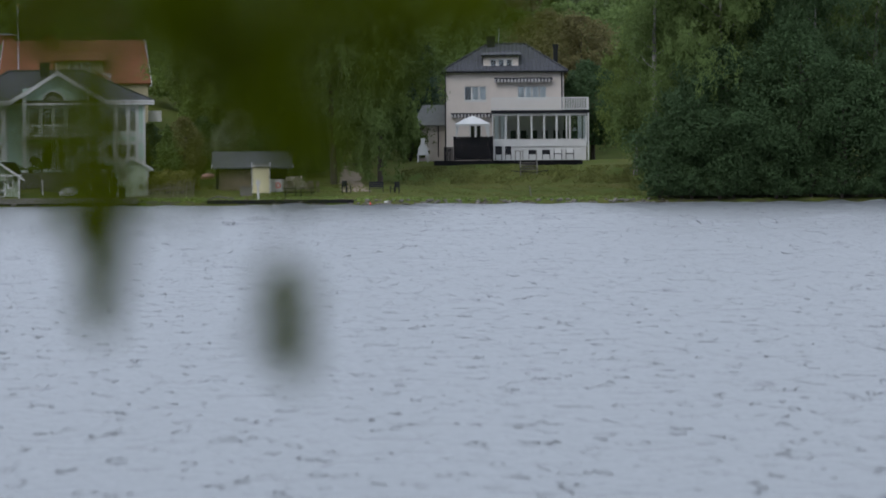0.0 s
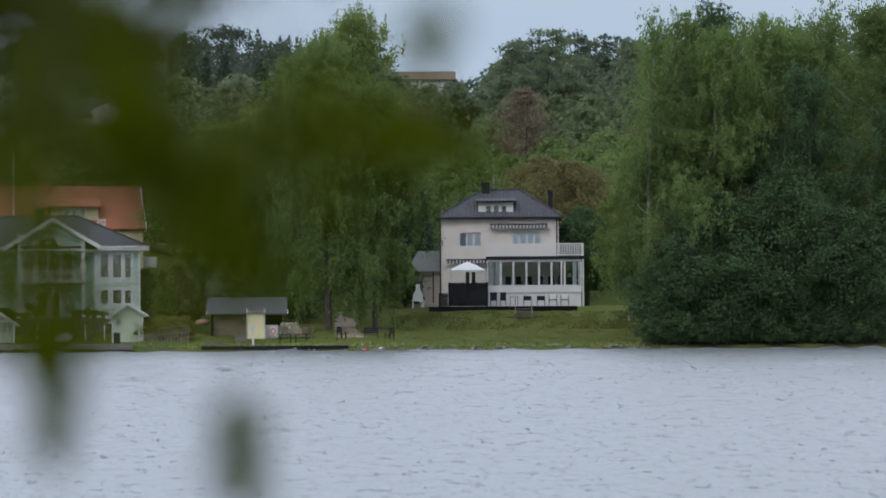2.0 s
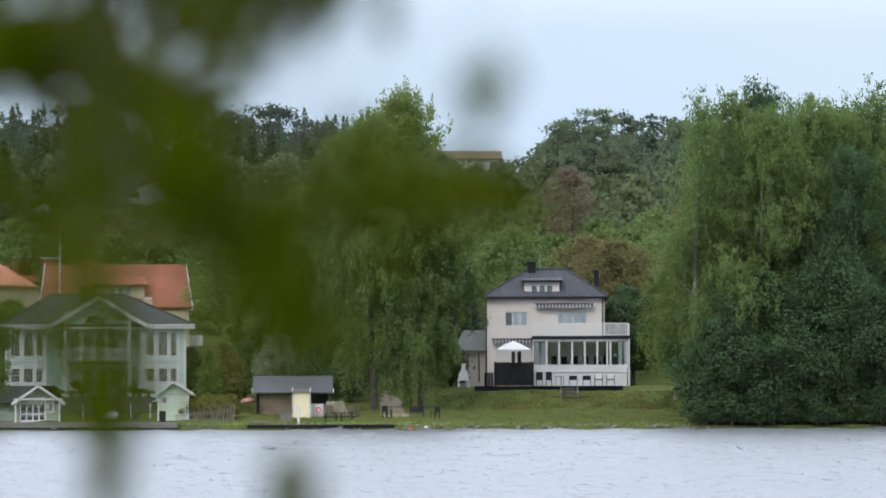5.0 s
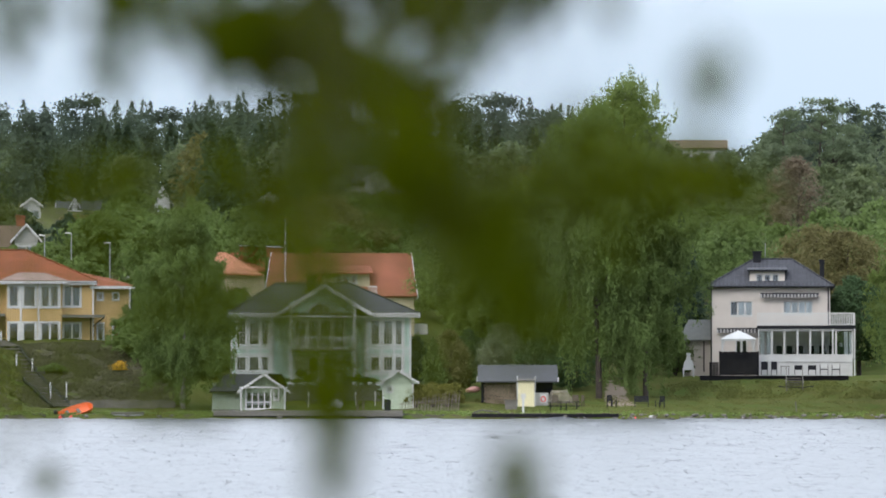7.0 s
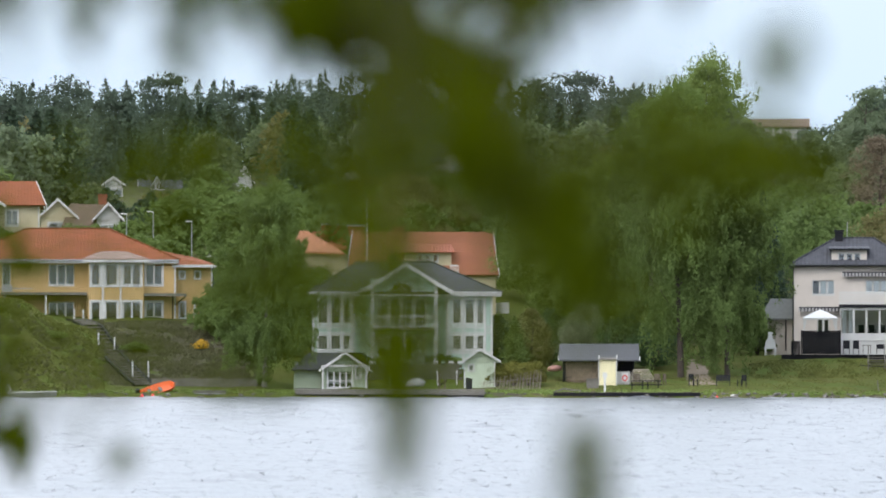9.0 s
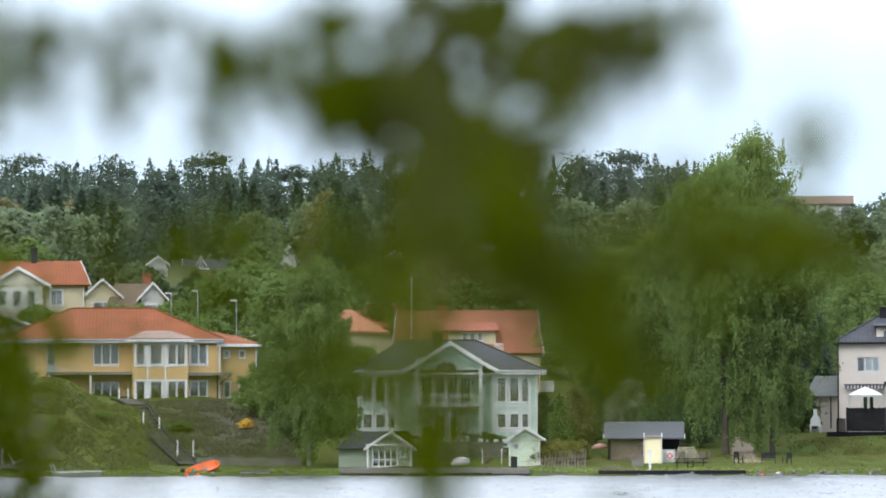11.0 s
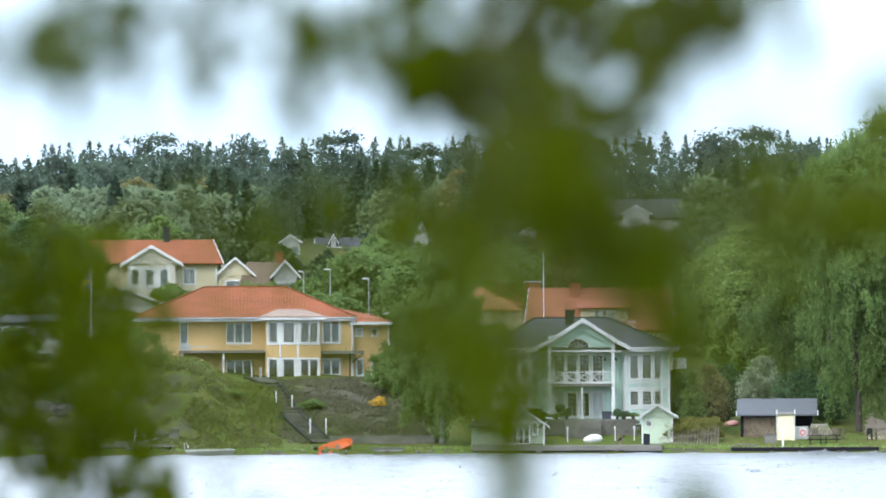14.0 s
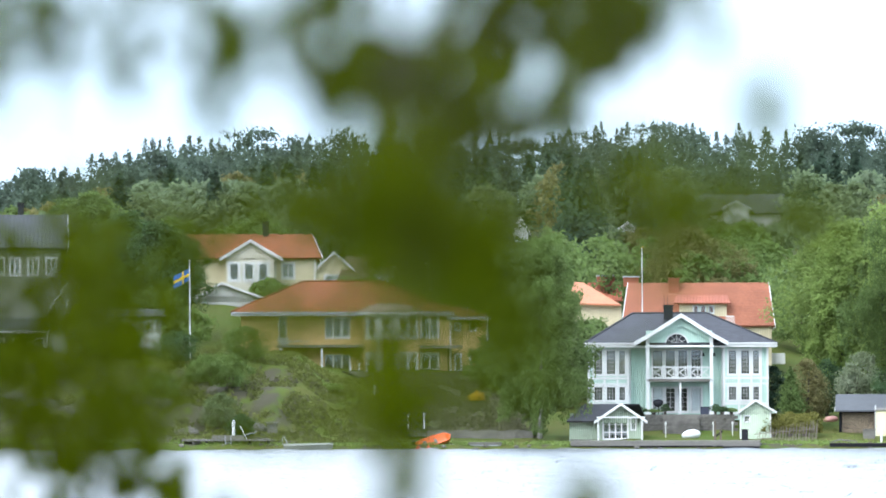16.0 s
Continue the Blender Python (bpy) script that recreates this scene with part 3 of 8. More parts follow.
    rad = r * envelope(u) * lump * np.sqrt(rng.uniform(0.12, 0.95, k))
    c = np.stack([rad * np.cos(ang), rad * np.sin(ang), h * (low + (top - low) * u)], 1)
    w = rng.uniform(0.4, 1.6, k)
    pick = rng.choice(k, n, p=w / w.sum())
    sg = r * 0.15 * rng.uniform(0.5, 1.3, k)[pick][:, None]
    q = np.clip(rng.normal(size=(n, 3)), -1.7, 1.7)
    p = c[pick] + q * sg * np.array([0.8, 0.8, 0.6])
    m = int(n * 0.45)
    u2, a2 = rng.random(m) ** 0.9, rng.random(m) * 6.283
    r2 = r * envelope(u2) * (1 + 0.30 * np.sin(a2 * 3 + u2 * 7 + h) + 0.16 * np.sin(a2 * 5 - u2 * 13 + 2 * h)) * rng.uniform(0.5, 1.02, m)
    p[:m] = np.stack([r2 * np.cos(a2), r2 * np.sin(a2), h * (low + (top - low) * u2)], 1)
    p[:, 2] = np.maximum(p[:, 2], 0.25 + 0.03 * h * rng.random(n))
    return p


def limbs(kind, h, r, rng, lean=0.0):
    """A tapered trunk with a curve to it, and limbs that rise out of it."""
    bm = bmesh.new()
    t0 = {"birch": 0.009, "pine": 0.016, "spruce": 0.014}.get(kind, 0.02) * h + 0.03
    line = [Vector((lean * h * s + 0.02 * h * math.sin(3 * s + h), 0.015 * h * math.sin(4 * s), h * 0.95 * s - 0.3 * (s == 0))) for s in (0, 0.15, 0.35, 0.55, 0.75, 1.0)]
    tube(bm, line, [t0 * 1.2, t0, t0 * 0.8, t0 * 0.55, t0 * 0.3, t0 * 0.06], 7)
    if kind != "spruce":
        for k in range(9):
            s = rng.uniform(0.25, 0.8) if kind != "pine" else rng.uniform(0.6, 0.9)
            a = rng.random() * 6.283
            i = min(4, int(s * 5))
            p = line[i].lerp(line[i + 1], s * 5 - i)
            reach = r * rng.uniform(0.5, 0.85)
            q = p + Vector((reach * math.cos(a), reach * math.sin(a), reach * rng.uniform(0.5, 1.1)))
            m = p.lerp(q, 0.5) + Vector((0, 0, -0.08 * reach))
            tube(bm, [p, m, q], [t0 * 0.26, t0 * 0.15, t0 * 0.04], 5)
    return bm


SEED = [100]


def tree(kind, X, D, h, r, n, size, leaf, bark, name, label, category="tree", group="", lean=0.0, z=None):
    SEED[0] += 1
    rng = np.random.default_rng(SEED[0])
    t = thing(name, spot(X, D, z), label, category, group, facing(X))
    if kind != "shrub":
        part("trunk", limbs(kind, h, r, rng, lean), bark, t)
    else:
        bm = bmesh.new()
        for k in range(5):
            a = k * 1.257 + 0.3
            tube(bm, [(0, 0, -0.2), (0.25 * r * math.cos(a), 0.25 * r * math.sin(a), 0.4 * h), (0.5 * r * math.cos(a), 0.5 * r * math.sin(a), 0.75 * h)], [0.05, 0.035, 0.01], 5)
        part("stem", bm, bark, t)
    p = crown_points(kind, h, r, int(n * 2.6), rng)
    p[:, 0] += lean * p[:, 2]
    v, f = leaf_cards(p, size * 0.6, rng, 0.9, 2.3, (lean * h * 0.4, 0, h * 0.4), 0.9) if kind == "birch" else leaf_cards(p, size * 0.52, rng, 0.1, 1.6, (lean * h * 0.4, 0, h * 0.35))
    cloud_mesh("crown", v, f, leaf, t)
    return t


def crest(X):
    """The top line of the wooded ridge."""
    return float(np.interp(X, (-900, -640, -500, -370, -200, 0, 250, 500, 900, 1130, 1200, 1330, 1380, 1450, 1600, 2100), (290, 272, 238, 195, 194, 192, 178, 174, 180, 192, 258, 264, 196, 198, 192, 172)))


# Sight lines to the hillside houses that the wood leaves open: bearings, lowest line seen, distance.
OPEN = ((1384, 1432, 320, 500), (100, 188, 390, 640), (-345, -60, 452, 447), (-45, 100, 442, 480), (-85, 0, 436, 480), (30, 84, 380, 600), (268, 312, 384, 638), (600, 756, 352, 655), (108, 162, 374, 638), (1262, 1315, 272, 628), (455, 505, 362, 618), (-310, -140, 505, 430), (110, 200, 470, 436), (380, 470, 470, 414))


def cleared(X, D, h, r):
    for xa, xb, yb, dh in OPEN:
        m = (0.5 if dh > 600 else 1.0) * r * F / D
        if D < dh + 8 and xa - m < X < xb + m:
            h = min(h, level(yb, D) - lie(X, D) + 0.5)
    return h


def wood(name, kind_list, rows, n, size, mat, label, seed, below=-40):
    """A far wood as one mass of many trees."""
    rng = np.random.default_rng(seed)
    vs, fs, off = [], [], 0
    for X, D, h, r in rows:
        kind = kind_list[int(rng.integers(len(kind_list)))]
        h = cleared(X, D, h if below is None else min(h, level(crest(X) + below, D) - lie(X, D)), r)
        if h < 2.5:
            continue
        r = min(r, 0.7 * h)
        n_own = int(n * 1.3)
        p = crown_points(kind, h, r, n_own, rng)
        base = spot(X, D) if D > 0 else spot(X, D, 1.2 - 0.03 * D)
        v, f = leaf_cards(p, size * 0.78, rng, 0.1, 1.6, (0, 0, h * 0.4))
        stem = np.array([[-0.18, 0, -1], [0.18, 0, -1], [0, 0, h * 0.97], [0, -0.18, -1], [0, 0.18, -1], [0, 0, h * 0.97]])
        v = np.concatenate([v, stem])
        f = np.concatenate([f, np.array([[0, 1, 2], [3, 4, 5]]) + 3 * n_own])
        vs.append(v + np.array(base))
        fs.append(f + off)
        off += len(v)
    ob = cloud_mesh(name, np.concatenate(vs), np.concatenate(fs), mat)
    return tagged(ob, label, "forest", "", "stuff")


def ridge_rows(rng, x0, x1, count, d0, d1, r0, r1, over=(0, 30), cap=24):
    out = []
    for k in range(count):
        X = x0 + (x1 - x0) * (k + rng.random()) / count
        D = rng.uniform(d0, d1)
        top = level(crest(X) + rng.uniform(*over), D)
        h = min(cap, max(5.0, top - lie(X, D)))
        out.append((X, D, h, rng.uniform(r0, r1)))
    return out


rng = np.random.default_rng(11)
# Woods in NEEDLE_FAR and LEAF_FAR carry distance haze in their colour.
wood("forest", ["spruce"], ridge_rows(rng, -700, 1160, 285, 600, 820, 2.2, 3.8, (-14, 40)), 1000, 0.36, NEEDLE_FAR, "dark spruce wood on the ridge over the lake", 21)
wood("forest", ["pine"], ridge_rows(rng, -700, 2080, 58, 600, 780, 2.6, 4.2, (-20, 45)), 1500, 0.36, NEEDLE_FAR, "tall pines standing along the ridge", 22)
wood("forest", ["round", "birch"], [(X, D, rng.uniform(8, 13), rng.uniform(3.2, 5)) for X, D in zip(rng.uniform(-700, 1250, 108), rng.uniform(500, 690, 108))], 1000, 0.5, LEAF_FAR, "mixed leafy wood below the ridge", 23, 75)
wood("forest", ["round"], [(X, D, rng.uniform(7, 12), rng.uniform(3, 4.6)) for X, D in zip(rng.uniform(-700, 2080, 54), rng.uniform(480, 640, 54))], 1200, 0.45, LEAF_GREY, "pale spring leaves in the hillside wood", 24, 95)
wood("forest", ["round"], [(X, D, rng.uniform(7, 11), rng.uniform(2.5, 4)) for X, D in zip(rng.uniform(-700, 1900, 34), rng.uniform(500, 660, 34))], 1200, 0.45, LEAF_RUST, "bronze spring leaves in the hillside wood", 34, 60)
wood("forest", ["spruce"], [(X, D, rng.uniform(10, 15), rng.uniform(2.2, 3.2)) for X, D in zip(rng.uniform(-700, 1250, 70), rng.uniform(500, 660, 70))], 1100, 0.5, NEEDLE, "dark spruces among the hillside houses", 25, 40)
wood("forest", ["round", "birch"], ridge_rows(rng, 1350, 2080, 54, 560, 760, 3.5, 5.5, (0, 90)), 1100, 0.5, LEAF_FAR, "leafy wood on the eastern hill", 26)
wood("forest", ["round", "birch"], [(X, D, rng.uniform(6, 9), rng.uniform(2.8, 4.2)) for X, D in zip(rng.uniform(900, 2080, 54), rng.uniform(415, 470, 54))], 1500, 0.36, LEAF_MID, "green birch thicket behind the gardens", 27)
wood("forest", ["round"], [(X, D, rng.uniform(5, 8), rng.uniform(2.5, 3.8)) for X, D in zip(rng.uniform(-700, 900, 60), rng.uniform(418, 480, 60))], 1500, 0.36, LEAF_MID, "garden trees and bushes behind the houses", 28)

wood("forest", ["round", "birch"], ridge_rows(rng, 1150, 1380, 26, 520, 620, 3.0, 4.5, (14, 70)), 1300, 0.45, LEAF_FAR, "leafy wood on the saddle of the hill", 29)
wood("thicket", ["round"], [(X, D, rng.uniform(3, 5), rng.uniform(2, 3.2)) for X, D in zip(rng.uniform(-760, -230, 42), rng.uniform(384, 436, 42))], 1500, 0.3, LEAF_MID, "bushes and young trees above the bluff", 30)
wood("thicket", ["round"], [(X, D, rng.uniform(2.5, 4.5), rng.uniform(2, 3)) for X, D in zip(rng.uniform(230, 480, 24), rng.uniform(376, 400, 24))], 1500, 0.3, LEAF_MID, "garden bushes between the houses", 32)
# unseen trees added behind the camera, only for the windows to mirror
wood("forest", ["round"], [(650 + F * a, -D, rng.uniform(4, 6), rng.uniform(2.5, 3.5)) for a, D in zip(rng.uniform(-0.9, 0.9, 60), rng.uniform(25, 70, 60))], 420, 1.1, LEAF_DARK, "unseen low trees added behind the camera for window reflections", 33, None)

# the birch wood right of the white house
# Leaf tones darker than the gardens' stand in for exposure here.
for X, D, h, r, n, leaf in ((1636, 357, 22.0, 2.7, 4600, LEAF_MID), (1596, 371, 12.0, 2.3, 6500, LEAF_BRIGHT), (1628, 362, 14.5, 3.0, 9000, LEAF_MID), (1688, 361, 22.4, 4.2, 9500, LEAF_MID), (1752, 357, 21.4, 5.2, 15000, LEAF_MID), (1735, 366, 22.8, 4.6, 11000, LEAF_DARK),
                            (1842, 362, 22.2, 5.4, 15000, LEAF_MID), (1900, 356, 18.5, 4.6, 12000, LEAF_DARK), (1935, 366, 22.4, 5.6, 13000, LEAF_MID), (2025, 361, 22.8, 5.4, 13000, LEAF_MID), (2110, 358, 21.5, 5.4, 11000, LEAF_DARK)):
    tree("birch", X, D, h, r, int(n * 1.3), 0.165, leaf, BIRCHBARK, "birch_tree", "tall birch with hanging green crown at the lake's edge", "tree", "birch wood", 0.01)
for X, D, h, r, n in ((1700, 353, 8, 3.4, 5500), (1790, 352.5, 7, 3.6, 5500), (1880, 353, 12, 4.4, 8500), (1965, 352.5, 9, 4.0, 6500), (2060, 353, 10, 4.2, 6500), (1655, 352.5, 5.5, 2.7, 3500), (1745, 353.5, 10.5, 3.4, 6000), (1830, 352.5, 5.5, 2.8, 3500)):
    tree("round", X, D, h, r, int(n * 1.35), 0.22, LEAF_DARK, BARK, "alder_tree", "dark green alder leaning over the water", "tree", "birch wood")
for i in range(17):
    tree("shrub", 1636 + i * 33 + 9 * math.sin(i * 2.4), 350.9 + 0.4 * math.sin(i * 1.7), 2.1 + 0.7 * math.sin(i * 3.3), 1.25, 1500, 0.17, LEAF_DARK, BARK, "willow_bush", "dark willow bush hanging over the waterline", "bush", "waterside bushes")
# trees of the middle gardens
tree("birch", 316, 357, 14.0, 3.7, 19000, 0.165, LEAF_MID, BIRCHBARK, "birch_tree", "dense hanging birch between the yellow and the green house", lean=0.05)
for X, D, h, r, leaf in ((1050, 366, 20.5, 4.4, LEAF_MID), (1105, 384, 22.4, 5.2, LEAF_BRIGHT), (1150, 366, 17.0, 3.6, LEAF_MID), (1000, 378, 19, 4.8, LEAF_MID)):
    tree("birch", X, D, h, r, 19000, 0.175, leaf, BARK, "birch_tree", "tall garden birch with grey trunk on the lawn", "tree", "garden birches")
# Mostly the brightest tone, its extra light put into the leaf colour.
for X, D, h, r, leaf in ((865, 398, 13.5, 5.0, LEAF_BRIGHT), (858, 392, 10.5, 2.5, LEAF_BRIGHT), (925, 394, 12.5, 4.6, LEAF_BRIGHT), (985, 402, 16, 4.6, LEAF_BRIGHT), (1085, 405, 15, 4.4, LEAF_MID)):
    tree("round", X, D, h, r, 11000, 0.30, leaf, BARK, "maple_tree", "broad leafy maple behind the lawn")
tree("spruce", 1222, 396, 10.5, 2.0, 4500, 0.25, NEEDLE, BARK, "spruce_tree", "narrow dark spruce beside the white house")
tree("spruce", 1205, 402, 12.5, 2.2, 4500, 0.25, NEEDLE, BARK, "spruce_tree", "narrow dark spruce beside the white house")
tree("round", 1495, 402, 11.2, 4.2, 9000, 0.26, LEAF_RUST, BARK, "maple_tree", "bronze-leaved maple behind the white house")
tree("round", 1440, 410, 11.0, 3.6, 7000, 0.26, LEAF_RUST, BARK, "maple_tree", "bronze-leaved maple behind the white house")
tree("round", 1515, 392, 7.4, 3.0, 8000, 0.26, LEAF_DARK, BARK, "lilac_bush", "dark green bushy tree beside the white house")
tree("round", 1410, 500, 11.5, 3.2, 4500, 0.26, LEAF_BARE, BARK, "maple_tree", "rusty bare-looking tree on the far hill")
# Hill pines take the haze-tinted colours, the tallest the paler one.
for X, D, h in ((1390, 575, 15.5), (1425, 590, 14.5), (1452, 580, 16.5), (1478, 592, 15.5), (1282, 560, 9.0)):
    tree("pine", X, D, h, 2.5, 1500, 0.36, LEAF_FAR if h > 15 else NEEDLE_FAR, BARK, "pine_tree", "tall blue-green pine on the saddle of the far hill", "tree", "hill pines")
tree("round", 590, 425, 9.5, 4.5, 7000, 0.30, LEAF_RUST, BARK, "maple_tree", "bronze-leaved tree behind the orange roof")


# ---- houses ----
class Drawing:
    """An elevation drawn in plan units round a foot point; x and z come out in metres."""

    def __init__(self, X0, Y0, D):
        self.X0, self.Y0, self.D, self.k = X0, Y0, D, D / F
        self.place = spot(X0, D, level(Y0, D))
        self.turn = facing(X0)

    def x(self, X):
        return (X - self.X0) * self.k

    def z(self, Y):
        return (self.Y0 - Y) * self.k

    def hole(self, X0, X1, Y0, Y1):
        return (self.x(X0), self.x(X1), self.z(Y1), self.z(Y0))


def shell(parent, x0, x1, z0, z1, y0, y1, holes, mat, floors=(), label=""):
    """Four walls with thickness, openings in the front, and floors inside."""
    t = 0.25
    part("wall", wall_front(bmesh.new(), x0, x1, z0, z1, y0, y0 + t, holes), mat, parent, label)
    part("wall", boxes((x0, x0 + t, y0 + t, y1, z0, z1)), mat, parent)
    part("wall", boxes((x1 - t, x1, y0 + t, y1, z0, z1)), mat, parent)
    part("wall", boxes((x0 + t, x1 - t, y1 - t, y1, z0, z1)), mat, parent)
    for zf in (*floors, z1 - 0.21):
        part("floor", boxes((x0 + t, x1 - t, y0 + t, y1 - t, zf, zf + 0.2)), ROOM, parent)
    # Inner wall added behind the openings; its dark colour keeps the windows dim.
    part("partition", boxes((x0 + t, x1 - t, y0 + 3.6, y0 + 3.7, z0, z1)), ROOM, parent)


def hip_roof(parent, x0, x1, y0, y1, ze, xa, xb, zr, mat, thick=0.14, label=""):
    ym = (y0 + y1) / 2
    bm = bmesh.new()
    slab(bm, ((x0, y0, ze), (x1, y0, ze), (xb, ym, zr), (xa, ym, zr)), thick)
    slab(bm, ((x1, y1, ze), (x0, y1, ze), (xa, ym, zr), (xb, ym, zr)), thick)
    slab(bm, ((x0, y1, ze), (x0, y0, ze), (xa, ym, zr)), thick)
    slab(bm, ((x1, y0, ze), (x1, y1, ze), (xb, ym, zr)), thick)
    r = part("roof", bm, mat, parent, label)
    caps = bmesh.new()
    for p, q in (((x0, y0, ze), (xa, ym, zr)), ((x1, y0, ze), (xb, ym, zr)), ((xa, ym, zr), (xb, ym, zr))):
        tube(caps, [p, q], [0.09, 0.09], 6)
    part("ridge_cap", caps, mat, r)
    return r


def gable_along(parent, x0, x1, y0, y1, ze, zr, mat, over=0.35, board=None, wall=None, tuck=0.0):
    """A roof with its ridge running sideways, gable ends and verge boards."""
    ym = (y0 + y1) / 2
    bm = bmesh.new()
    slab(bm, ((x0 - over, y0 - over, ze), (x1 + over, y0 - over, ze), (x1 + over - tuck, ym, zr), (x0 - over + tuck, ym, zr)), 0.14)
    slab(bm, ((x1 + over, y1 + over, ze), (x0 - over, y1 + over, ze), (x0 - over + tuck, ym, zr), (x1 + over - tuck, ym, zr)), 0.14)
    r = part("roof", bm, mat, parent)
    for x, q in ((x0 - over - 0.05, tuck), (x1 + over, -tuck)):
        bm = bmesh.new()
        for ya, yb in ((y0 - over, ym), (y1 + over, ym)):
            slab(bm, ((x, ya, ze + 0.05), (x + 0.06, ya, ze + 0.05), (x + q + 0.06, yb, zr + 0.05), (x + q, yb, zr + 0.05)), 0.28)
        part("verge_board", bm, board or WHITE, r)
    if wall:
        for x in (x0 + tuck, x1 - 0.2 - tuck):
            bm = bmesh.new()
            a = [bm.verts.new((x, y, z)) for y, z in ((y0, ze - 0.1), (y1, ze - 0.1), (ym, zr - 0.15))]
            b = [bm.verts.new((x + 0.2, y, z)) for y, z in ((y0, ze - 0.1), (y1, ze - 0.1), (ym, zr - 0.15))]
            bm.faces.new(a), bm.faces.new(b[::-1])
            for i in range(3):
                bm.faces.new((a[i], b[i], b[(i + 1) % 3], a[(i + 1) % 3]))
            bmesh.ops.recalc_face_normals(bm, faces=bm.faces[:])
            part("gable", bm, wall, parent)
    return r


def gable_out(parent, xl, xr, ze, xc, zr, y0, y1, mat, board=0.25, wall=None, wall_y=None, inset=0.35, trim=None, name="roof"):
    """A roof with its ridge running towards the lake: two slopes, bargeboards and a gable wall."""
    bm = bmesh.new()
    slab(bm, ((xl, y0, ze), (xc, y0, zr), (xc, y1, zr), (xl, y1, ze)), 0.12)
    slab(bm, ((xc, y0, zr), (xr, y0, ze), (xr, y1, ze), (xc, y1, zr)), 0.12)
    r = part(name, bm, mat, parent)
    for xa in (xl, xr):
        bm = prism(bmesh.new(), [(xa, ze + 0.04), (xc, zr + 0.04), (xc, zr + 0.04 - board), (xa, ze + 0.04 - board)], y0 - 0.06, y0)
        part("bargeboard", bm, trim or WHITE, r)
    if wall:
        wy = y0 + 0.4 if wall_y is None else wall_y
        s = (zr - ze) / (xc - xl)
        part("gable", prism(bmesh.new(), [(xl + inset, ze - 0.12), (xr - inset, ze - 0.12), (xr - inset, ze + s * inset - 0.14), (xc, zr - 0.14), (xl + inset, ze + s * inset - 0.14)], wy, wy + 0.15), wall, parent)
    return r


def rail(parent, x0, x1, y, z0, z1, step, mat, name="railing", pitch=0.05):
    """Posts, a top and a bottom rail, and slats one by one."""
    r = part(name, boxes((x0, x1, y - 0.03, y + 0.03, z1 - 0.07, z1), (x0, x1, y - 0.02, y + 0.02, z0 + 0.05, z0 + 0.11)), mat, parent)
    n = max(2, int((x1 - x0) / step))
    me = bpy.data.meshes.new("slat")
    bm = boxes((-pitch / 2, pitch / 2, -0.012, 0.012, z0, z1 - 0.02))
    bm.to_mesh(me)
    bm.free()
    me.materials.append(mat)
    for i in range(n + 1):
        s = new("slat", me)
        s.parent = r
        s.location = (x0 + (x1 - x0) * i / n, y - 0.04, 0)
    return r


def chimney(parent, x0, x1, y0, y1, z0, z1, mat, cap=None):
    c = part("chimney", boxes((x0, x1, y0, y1, z0, z1 - 0.12), (x0 - 0.05, x1 + 0.05, y0 - 0.05, y1 + 0.05, z1 - 0.32, z1 - 0.2)), mat, parent)
    part("chimney_cap", boxes((x0 - 0.07, x1 + 0.07, y0 - 0.07, y1 + 0.07, z1 - 0.12, z1)), cap or mat, c)


